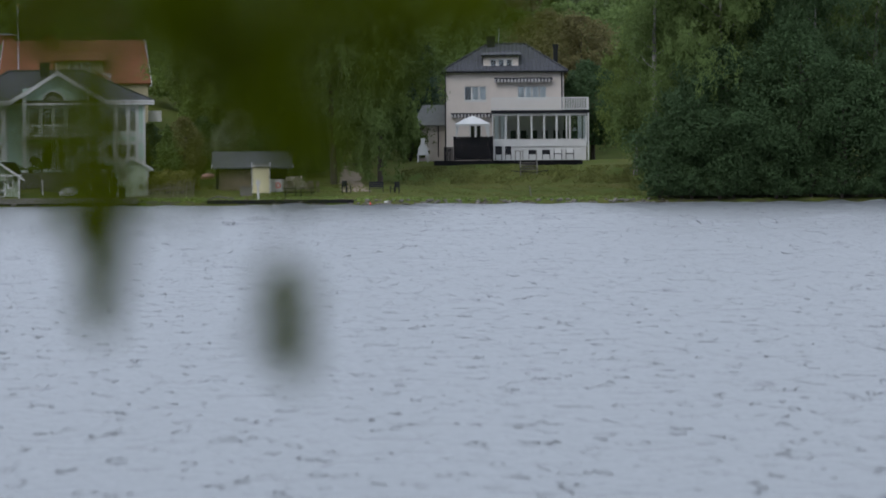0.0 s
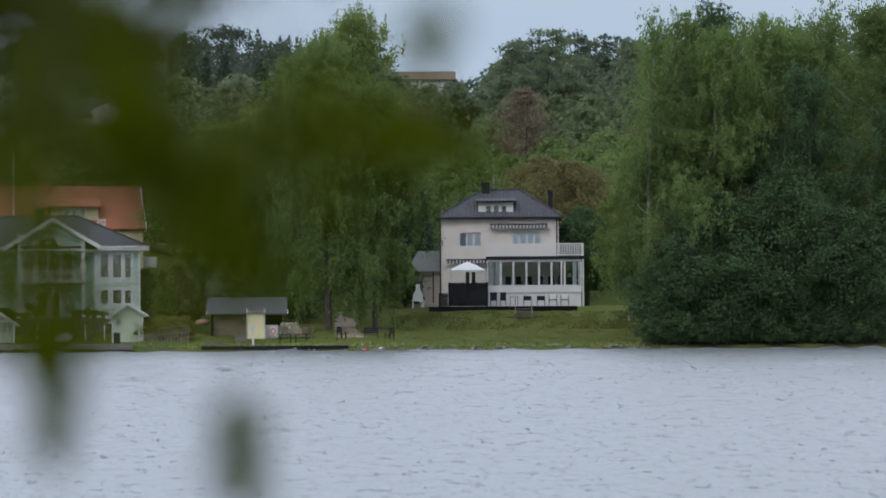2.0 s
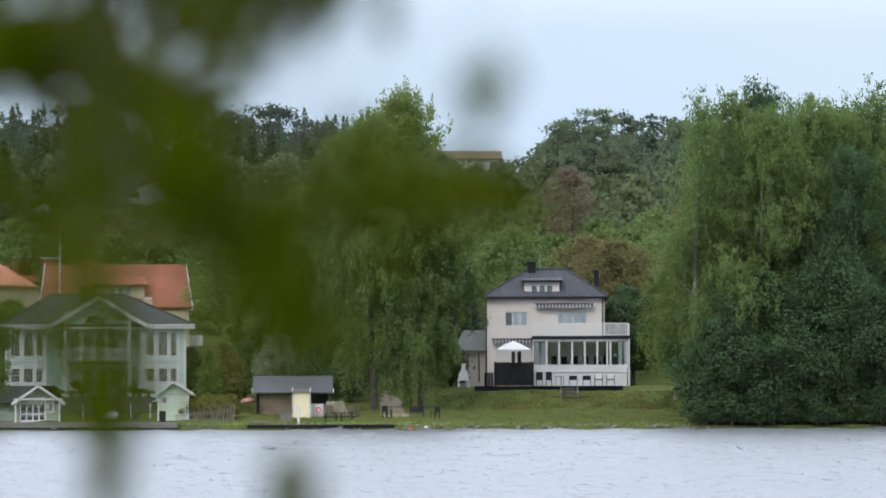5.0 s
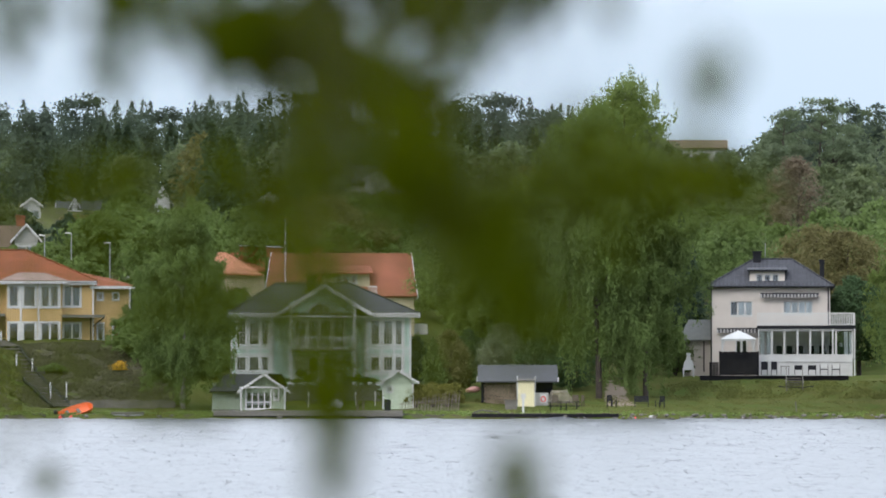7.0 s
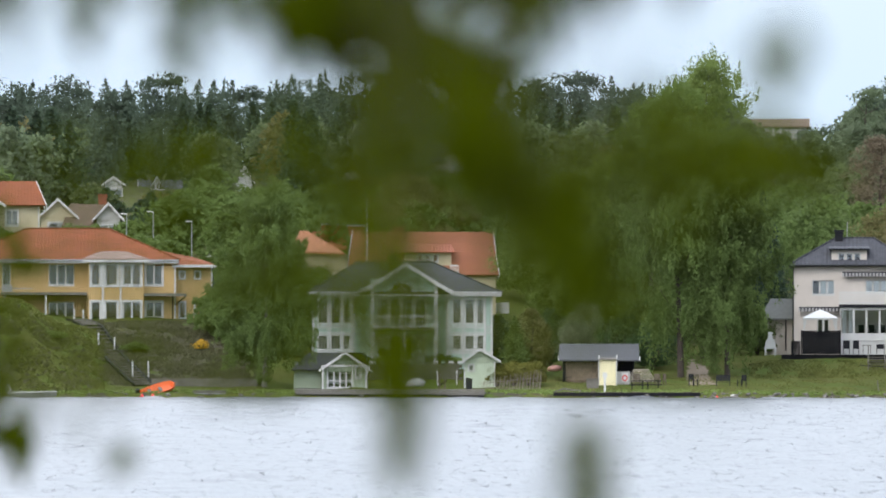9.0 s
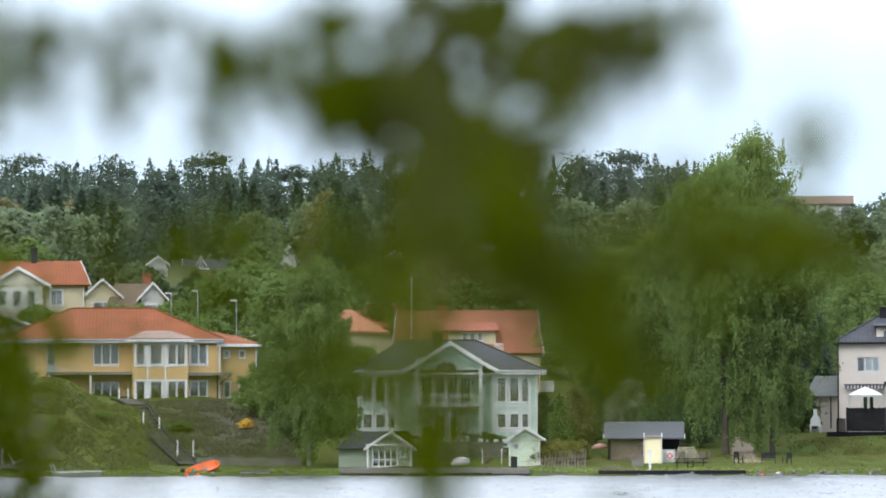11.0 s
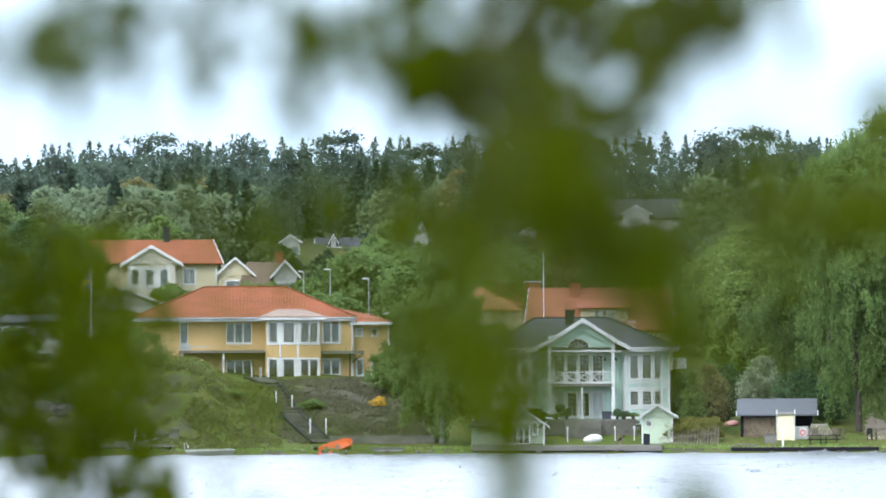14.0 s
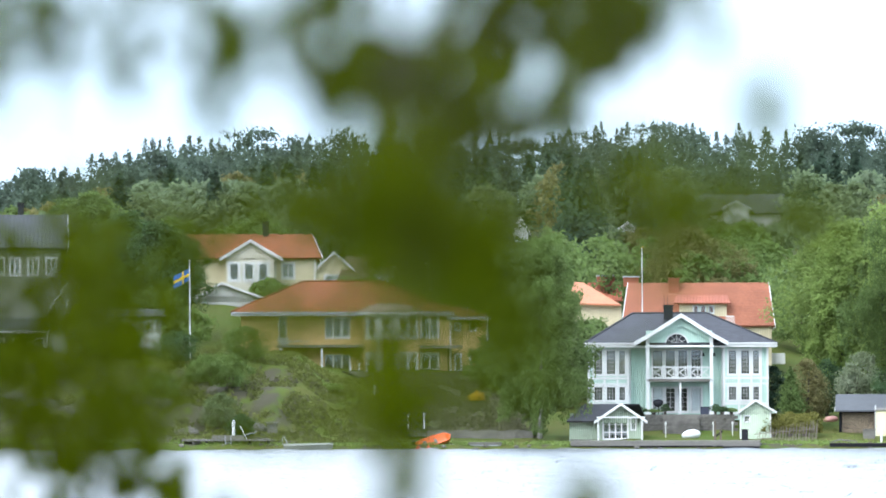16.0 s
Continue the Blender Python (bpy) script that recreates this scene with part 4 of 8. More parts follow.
# the cream villa with its sun room
def white_house():
    d = Drawing(1362, 665, 384.0)
    h = thing("house", d.place, "cream two-storey villa with dark hip roof and glazed sun room", "house", "", d.turn)
    x0, x1, ze = d.x(1258), d.x(1468), d.z(507)
    up_l, up_r = d.hole(1292, 1331, 534, 559), d.hole(1386, 1437, 534, 557)
    low = d.hole(1301, 1322, 600, 640)
    shell(h, x0, x1, -0.6, ze, 0.0, 8.6, [up_l, up_r, low], CREAM, (d.z(575),))
    window(h, *up_l, 0.06, 3, 0, 0.06, 0.1, blind=(0.36, 1.0))
    window(h, *up_r, 0.06, 4, 0, 0.06, 0.08, blind=(0.02, 0.98))
    window(h, *low, 0.06, 2, 0, 0.08, 0.08)
    hip_roof(h, x0 - 0.3, x1 + 0.3, -0.35, 8.95, ze + 0.02, d.x(1333), d.x(1400), d.z(457), SLATE)
    part("gutter", pole((x0 - 0.32, -0.42, ze - 0.05), (x1 + 0.32, -0.42, ze - 0.05), 0.07), BLACK, h)
    part("downpipe", pole((x0 + 0.02, -0.08, ze), (x0 + 0.02, -0.08, -0.4), 0.05), BLACK, h)
    part("downpipe", pole((x1 - 0.15, -0.08, ze), (x1 - 0.15, -0.08, d.z(577)), 0.05), BLACK, h)
    chimney(h, d.x(1332), d.x(1346), 3.7, 4.4, d.z(470), d.z(443), BLACK)
    chimney(h, d.x(1451), d.x(1459), 6.0, 6.5, d.z(500), d.z(457), BLACK)
    part("antenna", pole((d.x(1353), 4.4, d.z(460)), (d.x(1354), 4.4, d.z(428)), 0.03), STEEL, h)
    # dormer
    dz0, dz1 = d.z(500), d.z(480)
    holes = [d.hole(a, a + 11, 486, 499) for a in (1338, 1352, 1366)]
    dorm = part("dormer", wall_front(bmesh.new(), d.x(1326), d.x(1388), dz0, dz1, 0.5, 0.65, holes), CREAM, h)
    part("cheek", boxes((d.x(1326), d.x(1326) + 0.12, 0.65, 3.4, dz0, dz1)), SLATE, dorm)
    part("cheek", boxes((d.x(1388) - 0.12, d.x(1388), 0.65, 3.4, dz0, dz1)), SLATE, dorm)
    bm = bmesh.new()
    slab(bm, ((d.x(1322), 0.2, dz1 + 0.1), (d.x(1393), 0.2, dz1 + 0.1), (d.x(1393), 3.6, d.z(471)), (d.x(1322), 3.6, d.z(471))), 0.14)
    part("dormer_roof", bm, SLATE, dorm)
    # Board inside the dormer, room shade put into its colour.
    part("dark_backing", boxes((d.x(1327), d.x(1387), 1.4, 1.5, dz0, dz1)), ROOM, dorm)
    for hh in holes:
        window(h, *hh, 0.5, 1, 0, 0.05, 0.05)
    # awnings, rolled, with a striped valance
    for a, b, ya, y in ((1345, 1448, 520, -0.3), (1268, 1340, 582, -0.3)):
        aw = part("awning", pole((d.x(a), y, d.z(ya + 1)), (d.x(b), y, d.z(ya + 1)), 0.09), BLACK, h, "rolled striped awning")
        n = int((b - a) / 3)
        for i in range(n):
            xx = d.x(a + i * 3.0)
            part("valance", boxes((xx, xx + 0.115, y - 0.1, y - 0.08, d.z(ya + 7.5), d.z(ya + 1))), STRIPE_DARK if i % 2 else STRIPE_PALE, aw)
    # sun room below the balcony
    s0, s1, y = d.x(1341), d.x(1506), -3.4
    zt, zs = d.z(583), d.z(628)
    room = part("sun_room", boxes((s0, s1, y, y + 0.12, -0.4, zs), (s0, s0 + 0.12, y + 0.12, -0.01, -0.4, zs), (s1 - 0.12, s1, y + 0.12, -0.01, -0.4, zs),
                                  (s0, s1, y, y + 0.12, d.z(587), zt), (s0 - 0.06, s1 + 0.06, y - 0.06, y + 0.02, d.z(641), d.z(639))), WHITE, h, "white timber sun room with wide panes")
    part("floor", boxes((s0 + 0.12, s1 - 0.12, y + 0.12, -0.02, zs - 0.5, zs - 0.4)), ROOM, room)
    edges = [1341, 1365, 1387, 1410, 1432, 1454, 1477, 1506]
    for e in edges:
        part("post", boxes((d.x(e) - 0.07 if e > 1341 else s0, d.x(e) + 0.07 if e < 1506 else s1, y + 0.002, y + 0.13, zs, d.z(587))), WHITE, room)
    for e0, e1 in zip(edges, edges[1:]):
        part("pane", boxes((d.x(e0) + 0.08, d.x(e1) - 0.08, y + 0.06, y + 0.066, zs, d.z(587))), PANE, room)
    part("pane", boxes((s1 - 0.08, s1 - 0.074, y + 0.13, -0.02, zs, zt)), PANE, room)
    for cx in (1345, 1356, 1500, 1491):
        part("curtain", boxes((d.x(cx), d.x(cx + 7), y + 0.25, y + 0.32, zs - 0.3, d.z(588))), CURTAIN, room, "gathered pale curtain")
    deck = part("balcony", boxes((s0 - 0.08, s1 + 0.22, y - 0.15, -0.01, d.z(582.5), d.z(577.5))), BLACK, h, "dark edged balcony over the sun room")
    rr = rail(h, s0 - 0.02, s1 + 0.16, y - 0.05, d.z(577), d.z(555), 0.125, WHITE, "balcony_railing", 0.066)
    part("side_rail", boxes((s1 + 0.1, s1 + 0.16, y, 0.0, d.z(556), d.z(555))), WHITE, rr)
    for i in range(21):
        part("slat", boxes((s1 + 0.1, s1 + 0.14, y + i * 0.16, y + i * 0.16 + 0.08, d.z(577), d.z(556))), WHITE, rr)
    for xx in (1470, 1508):
        part("corner_post", boxes((d.x(xx), d.x(xx) + 0.12, y - 0.1, y, -0.4, d.z(580))), WHITE, h)
    # annexe
    a = thing("annexe", spot(1235, 388.0, level(658, 388.0)), "low cream annexe with grey tiled roof beside the villa", "outbuilding", "", facing(1235))
    part("wall", boxes((-1.0, 0.95, 0, 4, -0.8, 2.6)), CREAM, a)
    bm = bmesh.new()
    slab(bm, ((-1.5, -0.4, 2.45), (1.05, -0.4, 2.45), (1.05, 2.2, 4.0), (-0.75, 2.2, 4.0)), 0.12)
    slab(bm, ((1.05, 4.6, 2.45), (-1.5, 4.6, 2.45), (-0.75, 2.2, 4.0), (1.05, 2.2, 4.0)), 0.12)
    part("roof", bm, material("grey_roof_tile", (0.15, 0.16, 0.15), 0.7, 0.25, 3.0), a)
    part("downpipe", pole((0.45, -0.06, 2.4), (0.45, -0.06, 0), 0.045), BLACK, a)


white_house()


def white_house_terrace():
    d = Drawing(1362, 665, 377.0)
    t = thing("terrace", d.place, "dark wooden terrace in front of the villa", "terrace", "", d.turn)
    for i in range(12):
        part("board", boxes((d.x(1238), d.x(1500), -0.6 + i * 0.33, -0.6 + i * 0.33 + 0.3, -0.12, 0.0)), DARKWOOD, t)
    part("fascia", boxes((d.x(1238), d.x(1500), -0.66, -0.6, -0.4, -0.02)), DARKWOOD, t)
    # screen of dark slats round the seat
    f = thing("fence", d.place, "dark stained slatted screen round the terrace", "fence", "", d.turn)
    for i in range(24):
        xx = d.x(1272) + i * (d.x(1341) - d.x(1272)) / 24
        part("slat", boxes((xx, xx + 0.118, -0.2, -0.17, 0.03, d.z(623) + 0.04 * math.sin(i * 2.3))), DARKWOOD, f)
    part("rail", boxes((d.x(1272), d.x(1341), -0.168, -0.1, d.z(632), d.z(629))), DARKWOOD, f)
    for xx in (1272, 1295, 1318, 1340):
        part("post", boxes((d.x(xx), d.x(xx) + 0.1, -0.09, 0.0, 0.0, d.z(622))), DARKWOOD, f)
    f2 = thing("fence", d.place, "low dark planter screen on the terrace", "fence", "", d.turn)
    for i in range(6):
        xx = d.x(1255) + i * 0.115
        part("slat", boxes((xx, xx + 0.1, -0.2, -0.17, 0.0, d.z(641))), DARKWOOD, f2)
    # party tent
    g = thing("party_tent", d.place, "white canvas garden tent on thin posts", "tent", "", d.turn)
    bm = bmesh.new()
    c = [bm.verts.new(p) for p in ((d.x(1275), 0.2, d.z(600)), (d.x(1337), 0.2, d.z(600)), (d.x(1337), 2.8, d.z(600)), (d.x(1275), 2.8, d.z(600)))]
    m4 = [bm.verts.new((v.co.x * 0.55 + d.x(1306) * 0.45, v.co.y * 0.55 + 1.5 * 0.45, d.z(592.5))) for v in c]
    tip = bm.verts.new((d.x(1306), 1.5, d.z(585)))
    low = [bm.verts.new((v.co.x, v.co.y, v.co.z - 0.14)) for v in c]
    for i in range(4):
        j = (i + 1) % 4
        bm.faces.new((c[i], c[j], m4[j], m4[i]))
        bm.faces.new((m4[i], m4[j], tip))
        bm.faces.new((low[i], low[j], c[j], c[i]))
    cn = part("canopy", bm, WHITE, g)
    so = cn.modifiers.new("cloth", "SOLIDIFY")
    so.thickness = 0.02
    for xx in (1277, 1335):
        for yy in (0.25, 2.75):
            part("post", pole((d.x(xx), yy, 0), (d.x(xx), yy, d.z(600)), 0.035), WHITE, g)
    for xa, xb, sgn in ((1276, 1280, 1), (1336, 1330, -1)):
        bm = prism(bmesh.new(), [(d.x(xa), d.z(600)), (d.x(xb + sgn * 3), d.z(600)), (d.x(xb), d.z(615)), (d.x(xa + sgn), d.z(628)), (d.x(xa), d.z(628))], 0.3, 0.36)
        part("side_curtain", bm, WHITE, g)

    def chair(X, w, hh, mat, label):
        c = thing("garden_chair", spot(X, 375.8, level(664, 376)), label, "chair", "terrace chairs", d.turn)
        for sx in (-w / 2, w / 2 - 0.05):
            for yy in (0, 0.5):
                part("leg", boxes((sx, sx + 0.05, yy, yy + 0.05, 0, 0.6)), mat, c)
        part("seat", boxes((-w / 2, w / 2, 0, 0.55, 0.38, 0.45)), mat, c)
        part("backrest", boxes((-w / 2, w / 2, 0.52, 0.6, 0.4, hh)), mat, c)
        for sx in (-w / 2, w / 2 - 0.06):
            part("armrest", boxes((sx, sx + 0.06, 0, 0.52, 0.6, 0.65)), mat, c)
        return c
    for X, w, hh in ((1352, 0.5, 1.0), (1369, 0.45, 1.0), (1412, 0.6, 0.72), (1436, 0.6, 0.72)):
        chair(X, w, hh, BLACK, "black garden armchair on the dark terrace")
    for X in (1457, 1478):
        c = chair(X, 0.62, 0.8, BLACK, "black garden armchair with white cushions on the terrace")
        part("cushion", boxes((-0.27, 0.27, -0.02, 0.5, 0.452, 0.52)), WHITE, c, "white seat cushion")
        part("cushion", boxes((-0.27, 0.27, 0.44, 0.518, 0.525, 0.86)), WHITE, c, "white back cushion")
    tb = thing("garden_table", spot(1388, 375.8, level(664, 376)), "small grey garden table on the terrace", "table", "", d.turn)
    part("tabletop", boxes((-0.35, 0.35, 0, 0.6, 0.62, 0.67)), GREYWOOD, tb)
    for sx in (-0.3, 0.26):
        part("leg", boxes((sx, sx + 0.05, 0.1, 0.15, 0, 0.62)), GREYWOOD, tb)
        part("leg", boxes((sx, sx + 0.05, 0.45, 0.5, 0, 0.62)), GREYWOOD, tb)
    gr = thing("barbecue", spot(1218, 376.5, level(667, 376.5)), "white masonry garden barbecue with tapering chimney", "barbecue", "", d.turn)
    part("base", boxes((-0.42, -0.3, 0, 0.6, 0, 0.5), (0.3, 0.42, 0, 0.6, 0, 0.5), (-0.45, 0.45, -0.05, 0.65, 0.5, 0.62)), WHITE, gr)
    part("hood", prism(bmesh.new(), [(-0.38, 0.62), (0.38, 0.62), (0.36, 1.0), (0.16, 1.3), (0.13, 1.62), (0.16, 1.64), (0.16, 1.76), (-0.16, 1.76), (-0.16, 1.64), (-0.13, 1.62), (-0.16, 1.3), (-0.36, 1.0)], 0.0, 0.6), WHITE, gr)
    st = thing("garden_steps", spot(1405, 370.8, level(697, 370.8)), "grey wooden steps with rails up the grass bank", "steps", "", d.turn)
    for i in range(-2, 8):
        part("step", boxes((-0.52, 0.52, i * 0.42, i * 0.42 + 0.3, i * 0.165 - 0.06, i * 0.165)), GREYWOOD, st)
    for sx in (-0.6, 0.6):
        part("handrail", pole((sx * 1.05, -0.2, 0.75), (sx * 0.95, 3.3, 1.95), 0.035), GREYWOOD, st)
        for i in range(3):
            part("post", pole((sx, i * 1.6, i * 0.6 - 0.3), (sx, i * 1.6, i * 0.6 + 0.75), 0.035), GREYWOOD, st)
    hs = thing("handrail", spot(1405, 371.5, level(690, 371.5)), "thin dark hose lying on the grass bank", "hose", "", d.turn)
    part("hose_line", tube(bmesh.new(), [(-1.25, 0, 0.28), (-0.8, -0.05, 0.2), (-0.55, -0.1, 0.22), (0.6, -0.1, 0.15), (1.0, 0, 0.24), (1.45, 0, 0.27)], [0.03] * 6, 5), BLACK, hs)
    pl = thing("post", spot(1409, 353.0, level(737, 353)), "leaning grey mooring post at the water's edge", "post", "", d.turn)
    part("shaft", pole((0.05, 0, -0.3), (-0.1, 0, 1.05), 0.05, 0.035), GREYWOOD, pl)


white_house_terrace()


def sun_room_set():
    d = Drawing(1362, 665, 384.0)
    z = d.z(628) - 0.4
    base = d.place + Vector((0, 0, z))
    t = thing("dining_table", base, "white-clothed dining table inside the sun room", "table", "", d.turn)
    part("tabletop", boxes((d.x(1400), d.x(1462), -2.0, -1.1, 0.70, 0.75)), WHITE, t)
    for X in (1402, 1459):
        for y in (-1.95, -1.2):
            part("leg", boxes((d.x(X), d.x(X) + 0.06, y, y + 0.06, 0.0, 0.70)), DARKWOOD, t)
    for X in (1378, 1396, 1415, 1434, 1453, 1470):
        y = -2.45 if X in (1396, 1415, 1434, 1453) else -1.6
        c = thing("dining_chair", base + Matrix.Rotation(d.turn, 3, "Z") @ Vector((d.x(X), y, 0)), "dark high-backed dining chair in the sun room", "chair", "sun room chairs", d.turn)
        for sx in (-0.2, 0.16):
            for yy in (-0.2, 0.16):
                part("leg", boxes((sx, sx + 0.04, yy, yy + 0.04, 0, 0.44)), DARKWOOD, c)
        part("seat", boxes((-0.21, 0.21, -0.21, 0.21, 0.44, 0.49)), DARKWOOD, c)
        part("backrest", boxes((-0.21, 0.21, -0.21, -0.17, 0.49, 1.05)), DARKWOOD, c)
    l = thing("table_lamp", base + Matrix.Rotation(d.turn, 3, "Z") @ Vector((d.x(1486), -1.5, 0)), "small white-shaded lamp on a stand in the sun room", "lamp", "", d.turn)
    part("stand", pole((0, 0, 0), (0, 0, 1.05), 0.025), BLACK, l)
    part("shade", pole((0, 0, 1.0), (0, 0, 1.28), 0.17, 0.1, 12), WHITE, l)


sun_room_set()


# the mint green house
def green_house():
    d = Drawing(568, 679, 368.0)
    h = thing("house", d.place, "mint green boarded house with white trim, gabled balcony and charcoal roof", "house", "", d.turn)
    x0, x1, ze = d.x(409), d.x(727), d.z(557)
    cols_l = ((420, 435), (442, 458), (464, 475))
    cols_r = ((657, 671), (679, 694), (700, 711))
    mid = ((523, 541), (546, 563), (568, 585), (591, 609))
    back = [d.hole(a, b, 567, 617) for a, b in mid] + [d.hole(a, b, 634, 676) for a, b in mid]
    y1 = 9.5
    part("wall", wall_front(bmesh.new(), d.x(481), d.x(512), -0.5, ze, 0.0, 0.2, []), MINT, h)
    part("wall", wall_front(bmesh.new(), d.x(628), d.x(648), -0.5, ze, 0.0, 0.2, []), MINT, h)
    part("wall", wall_front(bmesh.new(), d.x(512), d.x(628), -0.5, ze + 1.0, 0.05, 0.25, back), MINT, h)
    for sx in (512, 628):
        part("wall", boxes((d.x(sx) - 0.1, d.x(sx) + 0.1, 0.25, 0.6, -0.5, ze)), MINT, h)
    for a, b, cols in ((409, 481, cols_l), (648, 727, cols_r)):
        hh = [q for c0, c1 in cols for q in (d.hole(c0, c1, 568, 610), d.hole(c0, c1, 632, 656))]
        part("bay", wall_front(bmesh.new(), d.x(a), d.x(b), -0.5, ze, -0.9, -0.75, hh), MINT, h, "white framed bay of tall windows")
        for sx in (a, b):
            part("bay_side", boxes((d.x(sx) - (0.15 if sx > 600 and sx != 648 or sx == 481 else 0), d.x(sx) + (0.15 if sx in (409, 648) else 0), -0.75, 0.2 if sx in (481, 648) else y1, -0.5, ze)), MINT, h)
        for c0, c1 in cols:
            window(h, *d.hole(c0, c1, 568, 610), -0.9, 1, 6, 0.035, 0.12, upright=3)
            window(h, *d.hole(c0, c1, 632, 656), -0.9, 1, 4, 0.035, 0.12, upright=3)
        for zz0, zz1 in ((619, 615), (561.5, 559), (628.5, 625.5), (664, 660), (681, 677)):
            part("trim", boxes((d.x(a) - 0.03, d.x(b) + 0.03, -0.96, -0.9, d.z(zz0), d.z(zz1))), WHITE, h)
        e = [a + 1.5] + [(cols[i][1] + cols[i + 1][0]) / 2 for i in range(2)] + [b - 1.5 if a == 409 else 714]
        for xx in e + ([725.5] if a == 648 else []):
            part("corner_board", boxes((d.x(xx) - 0.075, d.x(xx) + 0.075, -0.975, -0.905, d.z(679), d.z(559))), WHITE, h)
    part("wall", boxes((d.x(409) + 0.15, d.x(727) - 0.15, y1 - 0.2, y1, -0.5, ze)), MINT, h)
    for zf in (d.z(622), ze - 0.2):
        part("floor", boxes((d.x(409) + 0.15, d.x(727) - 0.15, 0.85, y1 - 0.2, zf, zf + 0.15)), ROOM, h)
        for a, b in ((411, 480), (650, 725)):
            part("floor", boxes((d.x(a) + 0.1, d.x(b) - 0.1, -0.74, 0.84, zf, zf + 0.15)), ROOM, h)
    # Added inner wall, coloured dark for the unlit rooms.
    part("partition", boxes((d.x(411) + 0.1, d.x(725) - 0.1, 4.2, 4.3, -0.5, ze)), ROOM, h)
    for xx in (483, 646):
        part("corner_board", boxes((d.x(xx) - 0.07, d.x(xx) + 0.07, -0.05, 0.0, -0.2, ze)), WHITE, h)
    # balcony doors
    for a, b in mid:
        window(h, *d.hole(a, b, 567, 617), 0.05, 1, 7, 0.04, 0.1, upright=3)
        window(h, *d.hole(a, b, 634, 676), 0.05, 1, 5, 0.05, 0.1, upright=2, blind=(0.1, 0.9) if a in (523, 591) else None)
    # half-round light in the gable
    bm = bmesh.new()
    cx, cz, r = d.x(566), d.z(558), d.x(585) - d.x(566)
    n = 12
    arc = [(cx + r * math.cos(math.pi * i / n), cz + r * 0.98 * math.sin(math.pi * i / n)) for i in range(n + 1)]
    arc_o = [(cx + (r + 0.1) * math.cos(math.pi * i / n), cz + (r * 0.98 + 0.1) * math.sin(math.pi * i / n)) for i in range(n + 1)]
    for i in range(n):
        prism(bm, [arc[i], arc_o[i], arc_o[i + 1], arc[i + 1]], -1.44, -1.35)
    fan = part("window", bm, WHITE, h, "half-round fanlight in the gable")
    bm = bmesh.new()
    prism(bm, arc, -1.375, -1.34)
    part("pane", bm, BLACK, fan)
    for i in (2, 4, 6, 8, 10):
        p = arc[i]
        part("glazing_bar", tube(bmesh.new(), [(cx, -1.39, cz + 0.03), (p[0], -1.39, p[1])], [0.018, 0.018], 4), WHITE, fan)
    part("glazing_bar", tube(bmesh.new(), [(cx + 0.55 * r * math.cos(math.pi * i / n), -1.39, cz + 0.55 * r * math.sin(math.pi * i / n)) for i in range(n + 1)], [0.018] * 13, 4), WHITE, fan)
    # roofs
    hip_roof(h, d.x(402), d.x(743), -1.5, y1 + 0.6, ze + 0.05, d.x(487), d.x(620), d.z(500), SHINGLE)
    for xa, xb in ((402, 492), (655, 743)):
        part("eave_board", boxes((d.x(xa), d.x(xb), -1.56, -1.5, ze - 0.22, ze + 0.08)), WHITE, h)
        part("gutter", boxes((d.x(xa), d.x(xb), -1.66, -1.565, ze + 0.0, ze + 0.1)), WHITE, h)
    part("soffit", boxes((d.x(403), d.x(742), -1.49, 0.0, ze - 0.24, ze - 0.16)), WHITE, h)
    bm = bmesh.new()
    xc, zr = d.x(574), d.z(504)
    for sg in (-1, 1):
        pts = [(0, zr), (sg * (d.x(574) - d.x(515)), d.z(541)), (sg * (d.x(574) - d.x(491)), d.z(554))]
        for (xa, za), (xb, zb) in zip(pts, pts[1:]):
            c = ((xc + xa, -1.95, za), (xc + xb, -1.95, zb), (xc + xb, 3.2, zb), (xc + xa, 3.2, za))
            slab(bm, c if sg > 0 else c[::-1], 0.12)
    gr = part("gable_roof", bm, SHINGLE, h)
    for sg in (-1, 1):
        pts = [(0, zr), (sg * (d.x(574) - d.x(515)), d.z(541)), (sg * (d.x(574) - d.x(491)), d.z(554))]
        bm = bmesh.new()
        for (xa, za), (xb, zb) in zip(pts, pts[1:]):
            prism(bm, [(xc + xa, za + 0.05), (xc + xb, zb + 0.05), (xc + xb, zb - 0.27), (xc + xa, za - 0.27)], -2.03, -1.95)
        part("bargeboard", bm, WHITE, gr)
    part("gable", prism(bmesh.new(), [(d.x(514), d.z(560)), (d.x(629), d.z(560)), (d.x(629), d.z(543)), (xc, d.z(508)), (d.x(514), d.z(543))], -1.34, -1.2), MINT, h)
    part("tie_beam", boxes((d.x(517), d.x(625), -1.62, -1.345, d.z(562.5), d.z(559))), WHITE, h)
    bm = bmesh.new()
    for sg in (-1, 1):
        prism(bm, [(xc, d.z(521)), (xc + sg * 2.3, d.z(549)), (xc + sg * 2.3, d.z(553)), (xc, d.z(525))], -1.55, -1.45)
        prism(bm, [(xc, d.z(511)), (xc + sg * 2.3, d.z(540)), (xc + sg * 2.3, d.z(549)), (xc, d.z(521))], -1.5, -1.46)
    part("gable_arch", bm, MINT, h)
    for cx in (515, 627):
        part("column", boxes((d.x(cx) - 0.12, d.x(cx) + 0.12, -1.7, -1.46, -0.3, d.z(544)), (d.x(cx) - 0.17, d.x(cx) + 0.17, -1.74, -1.42, d.z(563), d.z(559)), (d.x(cx) - 0.17, d.x(cx) + 0.17, -1.74, -1.42, -0.1, 0.15)), WHITE, h, "square white porch column")
